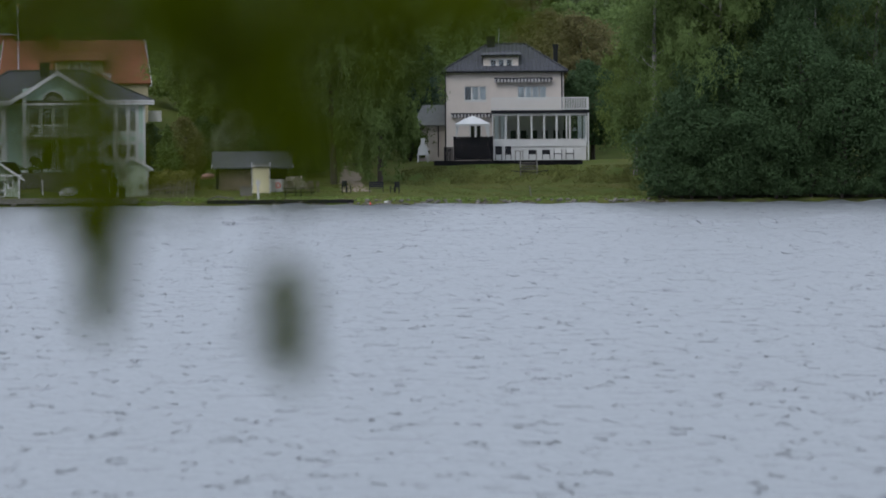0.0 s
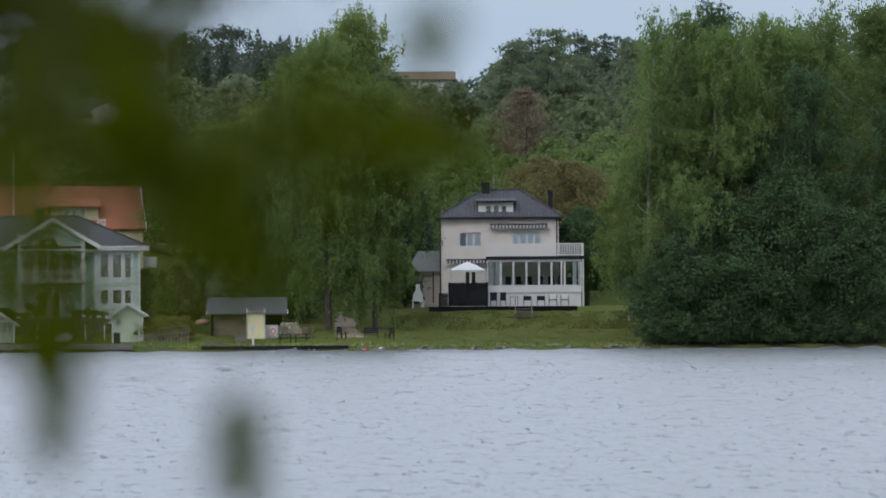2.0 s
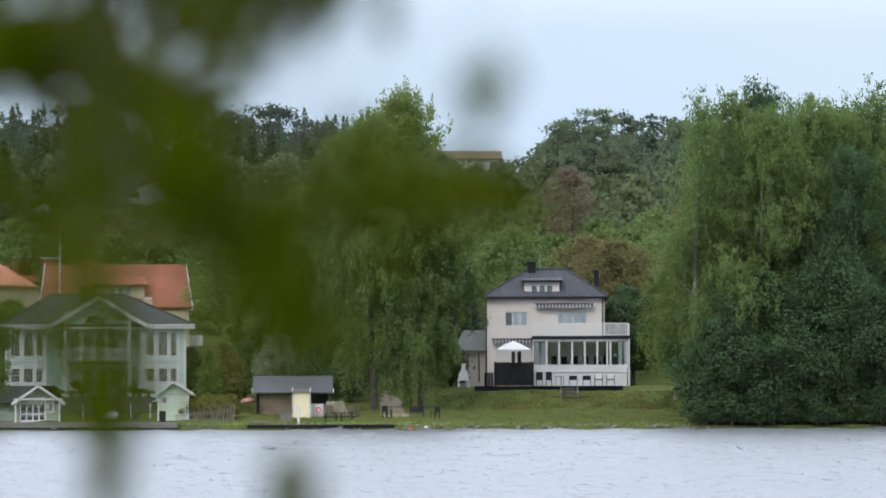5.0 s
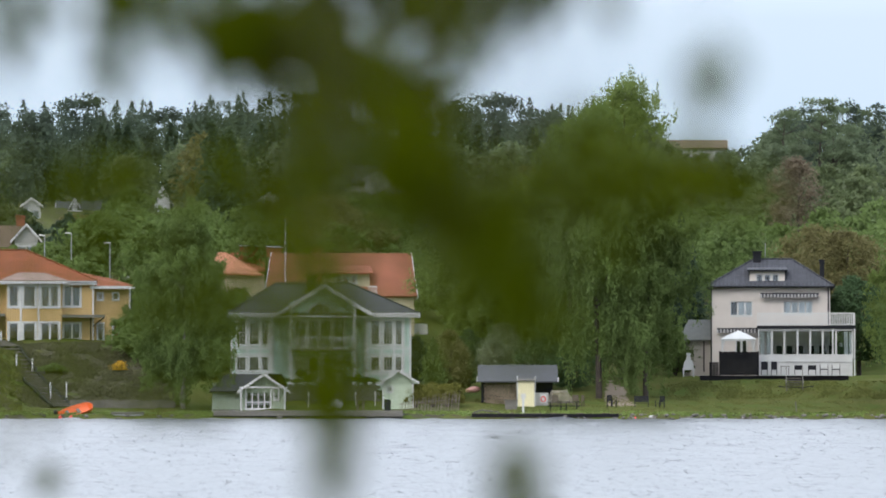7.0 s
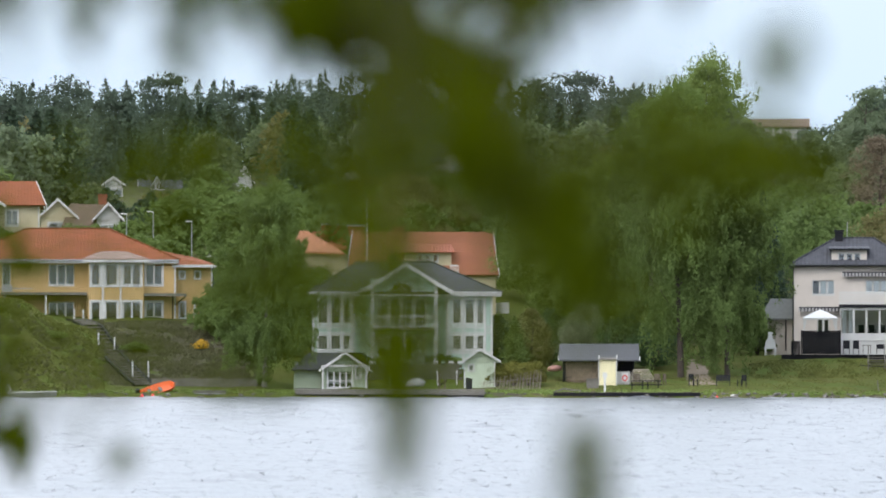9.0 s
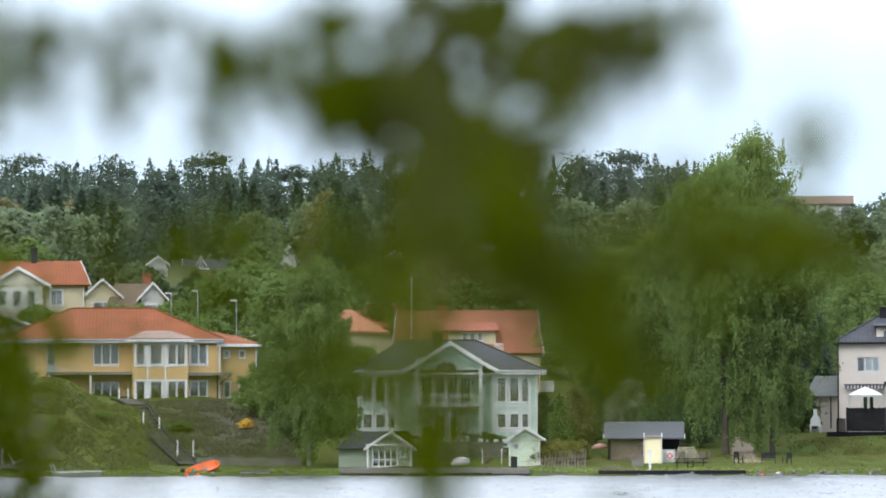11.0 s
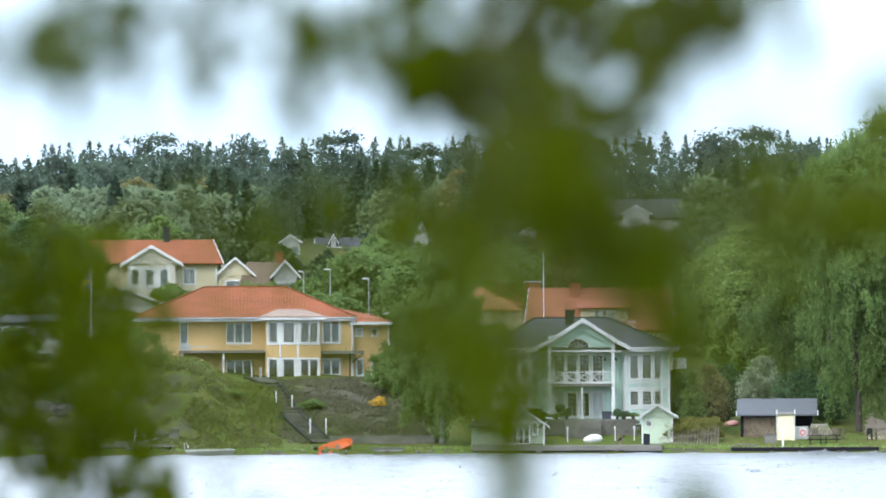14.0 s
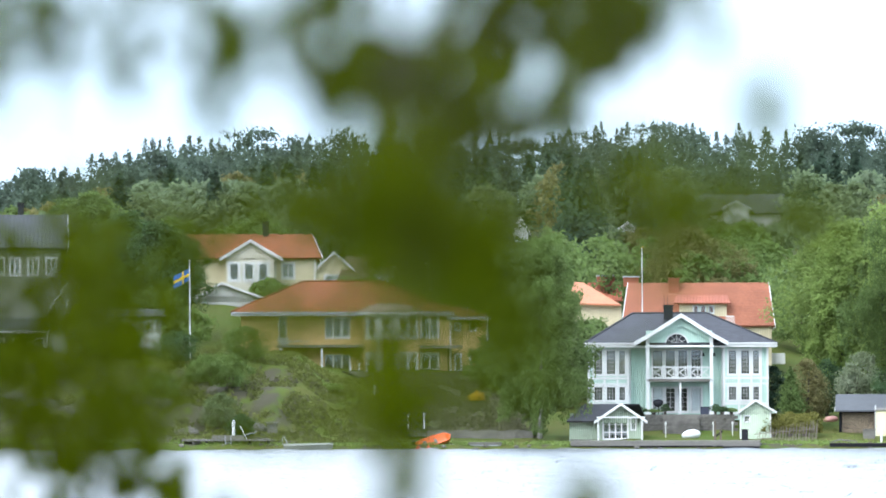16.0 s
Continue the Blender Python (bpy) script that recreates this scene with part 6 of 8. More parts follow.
def rear_houses():
    d = Drawing(-190, 450, 450.0)
    h = thing("house", d.place, "pale yellow house with red tiled roof and white cross gable", "house", "", d.turn)
    x0, x1, ze, zr = d.x(-370), d.x(-72), d.z(402), d.z(357)
    rw = d.hole(-132, -112, 412, 438)
    lw = d.hole(-300, -282, 412, 438)
    shell(h, x0, x1, -2.0, ze, 0, 9, [rw, lw], BUFF)
    window(h, *rw, 0, 2, 3, 0.06, 0.12)
    window(h, *lw, 0, 2, 3, 0.06, 0.12)
    gable_along(h, x0, x1, 0, 9, ze, zr, TILE, 0.5, WHITE, BUFF, 0.85)
    holes = [d.hole(a, a + 15, 414, 442) for a in (-225, -199, -174)]
    part("porch", wall_front(bmesh.new(), d.x(-232), d.x(-147), -2.0, d.z(403), -2.0, -1.85, holes), PORCH, h)
    part("porch_side", boxes((d.x(-232), d.x(-232) + 0.15, -1.85, 0, -2.0, d.z(403)), (d.x(-147) - 0.15, d.x(-147), -1.85, 0, -2.0, d.z(403))), BUFF, h)
    for q in holes:
        window(h, *q, -2.0, 1, 0, 0.07, 0.2)
    gable_out(h, d.x(-243), d.x(-132), d.z(404), d.x(-189), d.z(371), -2.4, 3.5, TILE, 0.3, PORCH, -2.0, 0.45)
    chimney(h, d.x(-167), d.x(-156), 4.0, 4.6, d.z(372), d.z(334), BLACK)
    for xx in (-145, -75):
        part("downpipe", pole((d.x(xx), -0.1, ze), (d.x(xx), -0.1, -1), 0.06), WHITE, h)
    g = Drawing(-225, 490, 432.0)
    gg = thing("garage", g.place, "pale grey garage with dark gabled roof", "garage", "", g.turn)
    part("wall", boxes((g.x(-285), g.x(-165), 0, 6, -1.5, g.z(470))), GREYWALL, gg)
    gable_out(gg, g.x(-300), g.x(-150), g.z(478), g.x(-240), g.z(445), -0.4, 6.3, SHINGLE, 0.2, GREYWALL, 0.0, 0.5)
    # smaller gables further up
    specs = (
        (48, 446, 472, 20, 76, 397, 428, "white gabled house with brown tiled roof", GREYWALL, BROWNROOF, -30),
        (-40, 440, 474, -78, -4, 391, 424, "pale gabled house with weathered tile roof", BUFF, TILE_DULL, 0),
        (58, 396, 600, 36, 78, 351, 366, "far white house with grey roof among trees", WHITE, SLATE, 0),
        (287, 388, 640, 268, 307, 329, 362, "far white gabled house among dark spruces", WHITE, SLATE, 0),
        (668, 345, 640, 640, 697, 303, 318, "far white house with wide dark roof on the hill", WHITE, SLATE, 0),
        (133, 395, 636, 123, 143, 351, 368, "far white steep gable of a grey-roofed house among trees", WHITE, SLATE, 0),
        (670, 380, 620, 655, 690, 322, 338, "far grey house half hidden by trees", GREYWALL, SLATE, 0),
        (470, 385, 620, 455, 500, 340, 356, "far house with pale roof on the hillside", GREYWALL, SLATE, 0),
    )
    for X, Yb, D, xl, xr, yt, ye, label, wall, roof, lean in specs:
        e = Drawing(X, Yb, D)
        t = thing("house", e.place, label, "house", "hillside houses", e.turn)
        w0, w1 = e.x(xl) + 0.4, e.x(xr) - 0.4
        wh = [(-0.9, 0.9, e.z(ye) - 1.7, e.z(ye) - 0.5)]
        part("wall", wall_front(bmesh.new(), w0, w1, -4.0, e.z(ye), 0, 0.2, wh), wall, t)
        part("wall", boxes((w0, w0 + 0.2, 0.2, 7, -4, e.z(ye)), (w1 - 0.2, w1, 0.2, 7, -4, e.z(ye)), (w0, w1, 2.0, 2.1, -4, e.z(ye))), wall, t)
        window(t, *wh[0], 0.0, 2, 0, 0.07, 0.12)
        gable_out(t, e.x(xl), e.x(xr), e.z(ye), e.x((xl + xr) / 2), e.z(yt), -0.4, 7.4, roof, 0.25, wall, 0.0, 0.4)
        if lean:
            bm = bmesh.new()
            slab(bm, ((e.x(xl - 55), 0.5, e.z(ye + 12)), (e.x(xl + 12), 0.5, e.z(ye + 10)), (e.x(xl + 25), 4, e.z(yt + 2)), (e.x(xl - 40), 4, e.z(yt))), 0.12)
            part("side_roof", bm, roof, t)
            part("side_wall", boxes((e.x(xl - 50), e.x(xl + 8), 1.0, 6, -4, e.z(ye + 12))), wall, t)
            chimney(t, e.x(30), e.x(45), 4.2, 5.0, e.z(420), e.z(380), BRICK)
    # wide dark roof behind the far white gable on the hill
    e = Drawing(668, 345, 644)
    t = thing("house", e.place, "wide dark roof of a far house on the hill", "house", "hillside houses", e.turn)
    part("wall", boxes((e.x(610), e.x(748), 0.5, 7, -4, e.z(328))), GREYWALL, t)
    gable_along(t, e.x(608), e.x(750), 0.5, 8, e.z(326), e.z(290), SLATE, 0.3, SLATE, GREYWALL)
    chimney(t, e.x(683), e.x(690), 4, 4.8, e.z(300), e.z(288), BLACK)
    e = Drawing(143, 395, 642)
    t = thing("house", e.place, "far house with wide blue-grey roof among trees", "house", "hillside houses", e.turn)
    part("wall", boxes((e.x(104), e.x(184), 0.5, 7, -4, e.z(381))), GREYWALL, t)
    gable_along(t, e.x(104), e.x(184), 0.5, 8, e.z(380), e.z(355), SLATE, 0.3, WHITE, GREYWALL)
    for X, Yt, Yb, w in ((601, 312, 338, 0.5), (750, 315, 338, 1.4)):
        f = thing("swing_frame", spot(X, 648, level(Yb, 648)), "white A-shaped garden frame far up the hill", "frame", "hill garden frames", facing(X))
        top = level(Yt, 648) - level(Yb, 648)
        for sx in (-1, 1):
            part("leg", pole((sx * w * 0.5, 0, -3.0), (sx * w * 0.22, 0, top), 0.07), WHITE, f)
        part("bar", pole((-w * 0.22, 0, top), (w * 0.22, 0, top), 0.06), WHITE, f)
    # long low houses on the eastern ridge
    for X, D, xl, xr, yt, ye in ((1230, 640, 1170, 1290, 246, 262), (1290, 630, 1262, 1312, 268, 284), (1500, 600, 1430, 1540, 310, 330)):
        e = Drawing(X, ye + 25, D)
        t = thing("house", e.place, "low grey house with pale verge on the eastern ridge", "house", "hillside houses", e.turn)
        part("wall", boxes((e.x(xl + 8), e.x(xr - 8), 0.5, 7, -5, e.z(ye))), GREYWALL, t)
        gable_along(t, e.x(xl + 8), e.x(xr - 8), 0.5, 7, e.z(ye), e.z(yt), BROWNROOF if X == 1230 else SLATE, 0.4, WHITE, GREYWALL)


rear_houses()


def street_lamps():
    for X, Yt, D in ((122, 414, 440), (190, 431, 432), (75, 418, 450) ):
        z0 = lie(X, D)
        t = thing("street_lamp", spot(X, D, z0), "grey steel street lamp with pale head", "street lamp", "street lamps", facing(X))
        zt = level(Yt, D) - z0
        part("pole", pole((0.25, 0, -0.3), (0.25, 0, zt), 0.07, 0.045), STEEL, t)
        part("head", prism(bmesh.new(), [(-0.32, zt + 0.0), (0.3, zt - 0.04), (0.3, zt + 0.06), (-0.2, zt + 0.12)], -0.12, 0.12), WHITE, t)


street_lamps()


# the slope below the yellow house and the bluff
def slope_and_bluff():
    st = thing("garden_stairs", spot(60, 368, 0), "long dark wooden stairs up the earth bank", "stairs", "", facing(60))
    x_top, x_bot = spot(-8, 387, level(606, 387)), spot(112, 357, level(718, 357))
    m = st.matrix_world.inverted()
    a, b = m @ x_bot, m @ x_top
    n = 26
    for i in range(n):
        p = a.lerp(b, i / n)
        p.z = max(p.z, lie(112 - 120 * i / n, 357 + 30 * i / n) + 0.2)
        part("step", boxes((p.x - 0.7, p.x + 0.7, p.y - 0.1, p.y + 1.15, p.z - 0.06, p.z + 0.02)), GREYWOOD, st)
    for s in (-0.72, 0.72):
        line = []
        for i in range(9):
            p = a.lerp(b, i / 8)
            line.append((p.x + s, p.y, max(p.z, lie(112 - 120 * i / 8, 357 + 30 * i / 8) + 0.2) - 0.08))
        part("stringer", tube(bmesh.new(), line, [0.13] * 9, 4), DARKWOOD, st)
    for X, Y, D in ((31, 663, 373), (59, 663, 373), (91, 700, 361), (119, 700, 361), (4, 612, 386), (-12, 612, 386)):
        b_ = thing("bollard_lamp", spot(X, D, max(level(Y, D), lie(X, D))), "white bollard lamp beside the stairs", "lamp", "bollard lamps", facing(X))
        part("shaft", pole((0, 0, -0.4), (0, 0, 0.78), 0.062), WHITE, b_)
        part("cap", pole((0, 0, 0.78), (0, 0, 0.95), 0.07, 0.05), WHITE, b_)
    tree("shrub", 212, 372, 0.85, 0.6, 500, 0.11, BLOSSOM, BARK, "flowering_bush", "yellow flowering bush on the earth bank", "shrub")
    rw = thing("retaining_wall", spot(210, 357.0, lie(210, 357)), "low grey retaining wall at the foot of the bank", "wall", "", facing(210), "structure")
    for i in range(12):
        part("stone", boxes((-3.4 + i * 0.62, -3.4 + i * 0.62 + 0.6, 0.02 * (i % 3), 0.4, -0.5, 0.55 + 0.04 * math.sin(i * 2.1))), STONE, rw)
    # orange rowing boat, drawn up and tilted
    bo = thing("rowing_boat", spot(133, 351.5, 0.12), "orange rowing boat drawn up on the shore", "boat", "", facing(133) + 0.25)
    bm = bmesh.new()
    rings = []
    N = 13
    for i in range(N):
        s = i / (N - 1)
        w = 0.62 * math.sin(math.pi * (0.16 + 0.84 * (1 - s))) ** 0.6 if s > 0.02 else 0.5
        w = max(0.02, w if s < 0.97 else 0.03)
        keel = 0.02 + 0.35 * s ** 3
        top = 0.5 + 0.3 * s ** 2
        ring = []
        for j in range(9):
            q = -1 + 2 * j / 8
            ring.append(bm.verts.new((-1.25 + 2.6 * s, q * w, keel + (top - keel) * abs(q) ** 2.2)))
        rings.append(ring)
    for r0, r1 in zip(rings, rings[1:]):
        for j in range(8):
            bm.faces.new((r0[j], r0[j + 1], r1[j + 1], r1[j]))
    bm.faces.new(rings[0])
    bmesh.ops.recalc_face_normals(bm, faces=bm.faces[:])
    hull = part("hull", bm, ORANGE, bo)
    hull.modifiers.new("skin", "SOLIDIFY").thickness = 0.05
    hull.rotation_euler = (radians(28), radians(-9), 0)
    for s in (-0.45, 0.35):
        th = part("thwart", boxes((s - 0.12, s + 0.12, -0.5, 0.5, 0.36, 0.4)), GREYWOOD, bo)
        th.rotation_euler = (radians(28), radians(-9), 0)
    en = part("outboard", boxes((-1.45, -1.2, -0.12, 0.12, 0.4, 0.75), (-1.4, -1.3, -0.05, 0.05, -0.1, 0.4)), BLACK, bo, "small black outboard motor")
    en.rotation_euler = (radians(28), radians(-9), 0)
    for X in (108, 127):
        bu = thing("buoy", spot(X, 350.0, 0.0), "red plastic buoy at the water's edge", "buoy", "buoys", 0)
        bm = bmesh.new()
        bmesh.ops.create_uvsphere(bm, u_segments=12, v_segments=8, radius=0.15)
        for v in bm.verts:
            v.co.z = v.co.z * 1.15 + 0.06
        part("ball", bm, RED, bu)
        part("ring", pole((0, 0, 0.2), (0, 0, 0.3), 0.04), RED, bu)
    # rafts and moored skiff
    rf = thing("raft", spot(227, 350.4, 0), "grey floating bathing raft", "raft", "", facing(227))
    part("deck", boxes((-1.15, 1.15, 0, 1.3, 0.32, 0.42)), GREYWOOD, rf)
    part("float", boxes((-1.05, 1.05, 0.05, 1.25, -0.1, 0.32)), STEEL, rf)
    part("edge_rail", boxes((-1.15, 1.15, -0.02, 0.04, 0.42, 0.5)), GREYWOOD, rf)
    sk = thing("skiff", spot(-86, 350.5, 0), "pale grey covered skiff moored at the bluff", "boat", "", facing(-86))
    bm = bmesh.new()
    rings = []
    for i in range(9):
        s = i / 8
        w = max(0.05, 0.6 * math.sin(math.pi * (0.12 + 0.8 * (1 - s))) ** 0.5)
        rings.append([bm.verts.new((-1.7 + 3.4 * s, q * w, z)) for q, z in ((-0.7, -0.1), (-1, 0.28 + 0.1 * s), (0, 0.42 + 0.05 * s), (1, 0.28 + 0.1 * s), (0.7, -0.1))])
    for r0, r1 in zip(rings, rings[1:]):
        for j in range(4):
            bm.faces.new((r0[j], r0[j + 1], r1[j + 1], r1[j]))
    bm.faces.new(rings[0]), bm.faces.new(rings[-1][::-1])
    bmesh.ops.recalc_face_normals(bm, faces=bm.faces[:])
    part("hull", bm, DIMMED, sk)
    part("bow_rail", tube(bmesh.new(), [(-1.75, 0.3, 0.4), (-1.8, 0.3, 0.85), (-1.65, 0, 0.9), (-1.45, -0.2, 0.5)], [0.03] * 4, 5), STEEL, sk)
    # jetty under the bluff
    j = thing("jetty", spot(-230, 350.6, 0), "dark timber jetty under the rocky bluff", "jetty", "", facing(-230))
    part("deck", boxes((-3.1, 3.0, 0, 2.4, 0.62, 0.76)), GREYWOOD, j)
    part("upper_deck", boxes((-1.0, 1.2, 0.8, 2.6, 0.76, 1.0)), GREYWOOD, j)
    for xx in (-3.0, -1.4, 0.15, 1.6, 2.9):
        part("pile", pole((xx, 0.15, -1.4), (xx, 0.15, 0.7), 0.11), DARKWOOD, j)
    for xx in (-0.1, 0.3):
        part("ladder_rail", pole((xx, -0.05, -0.2), (xx, -0.05, 1.0), 0.03), STEEL, j)
    for zz in (0.0, 0.25, 0.5):
        part("ladder_rung", pole((-0.1, -0.05, zz), (0.3, -0.05, zz), 0.025), STEEL, j)
    wp = thing("jetty_lamp", spot(-218, 351.6, 0.76), "white post lamp on the jetty", "lamp", "", facing(-218))
    part("post", pole((0, 0, 0), (0, 0, 1.15), 0.11, 0.1), WHITE, wp)
    part("head", pole((0.02, 0, 1.15), (0.02, 0, 1.3), 0.13, 0.06), WHITE, wp)
    ch = thing("deck_chair", spot(-192, 351.8, 0.76), "folding deck chair on the jetty", "chair", "", facing(-192))
    part("frame", tube(bmesh.new(), [(-0.6, 0, 0.05), (0.0, 0, 0.3), (0.6, 0, 0.5)], [0.04] * 3, 5), BLUE, ch)
    part("leg", pole((-0.55, 0, 0.9), (-0.1, 0, 0.0), 0.035), WHITE, ch)
    part("seat", prism(bmesh.new(), [(-0.2, 0.25), (0.6, 0.48), (0.6, 0.53), (-0.2, 0.3)], -0.25, 0.25), GREYWALL, ch)
    kb = thing("notice_stand", spot(-150, 356, level(722, 356)), "grey roofed wooden stand on the bluff slope", "stand", "", facing(-150))
    for xx in (-0.35, 0.3):
        part("post", boxes((xx, xx + 0.07, 0, 0.07, -0.6, 1.1)), GREYWOOD, kb)
    part("board", boxes((-0.28, 0.3, 0.01, 0.05, 0.2, 1.05)), GREYWOOD, kb)
    part("roof", prism(bmesh.new(), [(-0.5, 1.08), (0.52, 1.14), (0.52, 1.2), (-0.5, 1.14)], -0.25, 0.3), GREYWOOD, kb)
    # flagpole with its flag
    zf = lie(-295, 370)
    fp = thing("flagpole", spot(-295, 370, zf), "white flagpole with a blue flag and yellow cross", "flagpole", "", facing(-295))
    zt = level(405, 370) - zf
    part("pole", pole((0, 0, -0.4), (0, 0, zt), 0.07, 0.04), WHITE, fp)
    bm, bn = bmesh.new(), bmesh.new()

    def cloth(b, u0, u1, w0, w1, off):
        N = 5
        for i in range(N):
            ua, ub = u0 + (u1 - u0) * i / N, u0 + (u1 - u0) * (i + 1) / N
            fy = lambda u: 0.18 * math.sin(u * 5.0) + off
            drop = lambda u: -0.5 * u
            q = [(-ua * 0.95, fy(ua), zt - 0.6 - w0 + drop(ua)), (-ub * 0.95, fy(ub), zt - 0.6 - w0 + drop(ub)), (-ub * 0.95, fy(ub), zt - 0.6 - w1 + drop(ub)), (-ua * 0.95, fy(ua), zt - 0.6 - w1 + drop(ua))]
            b.faces.new([b.verts.new(p) for p in q])
    cloth(bm, 0.05, 1.25, 0.0, 0.9, 0.0)
    fl = part("flag", bm, BLUE, fp)
    fl.modifiers.new("cloth", "SOLIDIFY").thickness = 0.01
    cloth(bn, 0.05, 1.25, 0.36, 0.56, -0.02)
    cloth(bn, 0.38, 0.58, 0.0, 0.9, -0.02)
    part("cross", bn, YELLOW, fl).modifiers.new("cloth", "SOLIDIFY").thickness = 0.01
    # bushes and trees on the bluff
    for X, D, h, r, leaf, lab in ((-225, 362, 2.6, 1.5, LEAF_MID, "leafy green bush on the bluff"), (-200, 368, 2.8, 1.8, LEAF_MID, "leafy green bush on the bluff"), 
                                  (-240, 356, 2.6, 1.3, LEAF_GREY, "pale leaved bush under the bluff"),
                                  (-265, 363, 2.2, 1.5, LEAF_MID, "leafy green bush on the bluff"), (-205, 354, 1.7, 0.9, LEAF_DARK, "dark bush at the jetty"), (-45, 369, 0.6, 0.8, LEAF_BRIGHT, "low bush above the stairs"),
                                  (95, 372, 0.7, 0.9, LEAF_MID, "low bush beside the stairs"), (-320, 368, 2.4, 1.7, LEAF_DARK, "dark bush under the flagpole"),
                                  (-350, 360, 2.0, 1.6, LEAF_MID, "leafy green bush on the rock")):
        tree("shrub", X, D, h, r, 2600, 0.15, leaf, BARK, "bush", lab, "bush", "bluff bushes")
    for X, D, h, r, leaf in ((-350, 392, 9.3, 2.8, LEAF_DARK), (-405, 398, 9.5, 3.2, LEAF_DARK), (-470, 408, 10.5, 3.6, LEAF_MID), (-330, 404, 8.0, 3.0, LEAF_DARK), (-760, 372, 12.0, 4.0, LEAF_DARK), (-430, 371, 2.6, 1.8, LEAF_MID)):
        tree("round", X, D, h, r, 8000, 0.26, leaf, BARK, "oak_tree", "broad dark green tree on the bluff", "tree", "bluff trees")
    # boulders of the bluff
    rng = random.Random(3)
    for i in range(15):
        X, D = rng.uniform(-640, -90), rng.uniform(351.5, 363)
        r = rng.uniform(0.5, 1.3)
        bm = bmesh.new()
        bmesh.ops.create_icosphere(bm, subdivisions=3, radius=r)
        o = Vector((i * 7.3, 0, 0))
        for v in bm.verts:
            v.co *= 1 + 0.35 * noise.noise(v.co * 1.1 / r + o) + 0.12 * noise.noise(v.co * 3.5 / r + o)
            v.co.z *= 0.7
        me = bpy.data.meshes.new("boulder")
        bm.to_mesh(me)
        bm.free()
        me.materials.append(ROCK)
        b_ = new("boulder", me)
        b_.location = spot(X, D) - Vector((0, 0, 0.3 * r))
        tagged(b_, "lichened grey boulder on the bluff", "boulder", "bluff boulders")


slope_and_bluff()


def rough_grass():
    """Long grass and heather on the bluff and the bank, one mass of blades and sprigs."""
    rng = np.random.default_rng(77)
    for name, xa, xb, da, db, n, size, mat, label in (
            ("rough_grass", -640, 40, 351.5, 378, 60000, 0.24, LEAF_DRY, "long rough grass on the bluff"),
            ("rough_grass", -640, 20, 351.5, 372, 9000, 0.26, HEATHER, "dry pale grass on the bluff"),
            ("heather", 30, 330, 357.5, 388, 42000, 0.20, HEATHER, "brown heather covering the earth bank"),
            ("bank_grass", 1180, 1640, 368.0, 374.5, 20000, 0.09, LEAF_DRY, "longer grass on the steep garden bank"),
            ("lawn_grass", 840, 1640, 352.5, 368, 26000, 0.05, LEAF_DRY, "mown lawn with yellowing tufts"),
            ("rough_grass", -640, 1640, 350.4, 353, 9000, 0.16, LEAF_BRIGHT, "grass tufts along the waterline")):
        X = rng.uniform(xa, xb, n)
        D = rng.uniform(da, db, n)
        keep = np.sin(X * 0.11 + 3 * np.sin(D * 0.35)) + np.sin(D * 0.9 + X * 0.03) + rng.normal(size=n) * 0.8 > -0.2
        P = np.array([tuple(spot(a, b)) for a, b in zip(X[keep], D[keep])])
        P[:, 2] += 0.06
        v, f = leaf_cards(P, size, rng, -0.5, 1.5)
        tagged(cloud_mesh(name, v, f, mat), label, "grass", "", "stuff")


rough_grass()


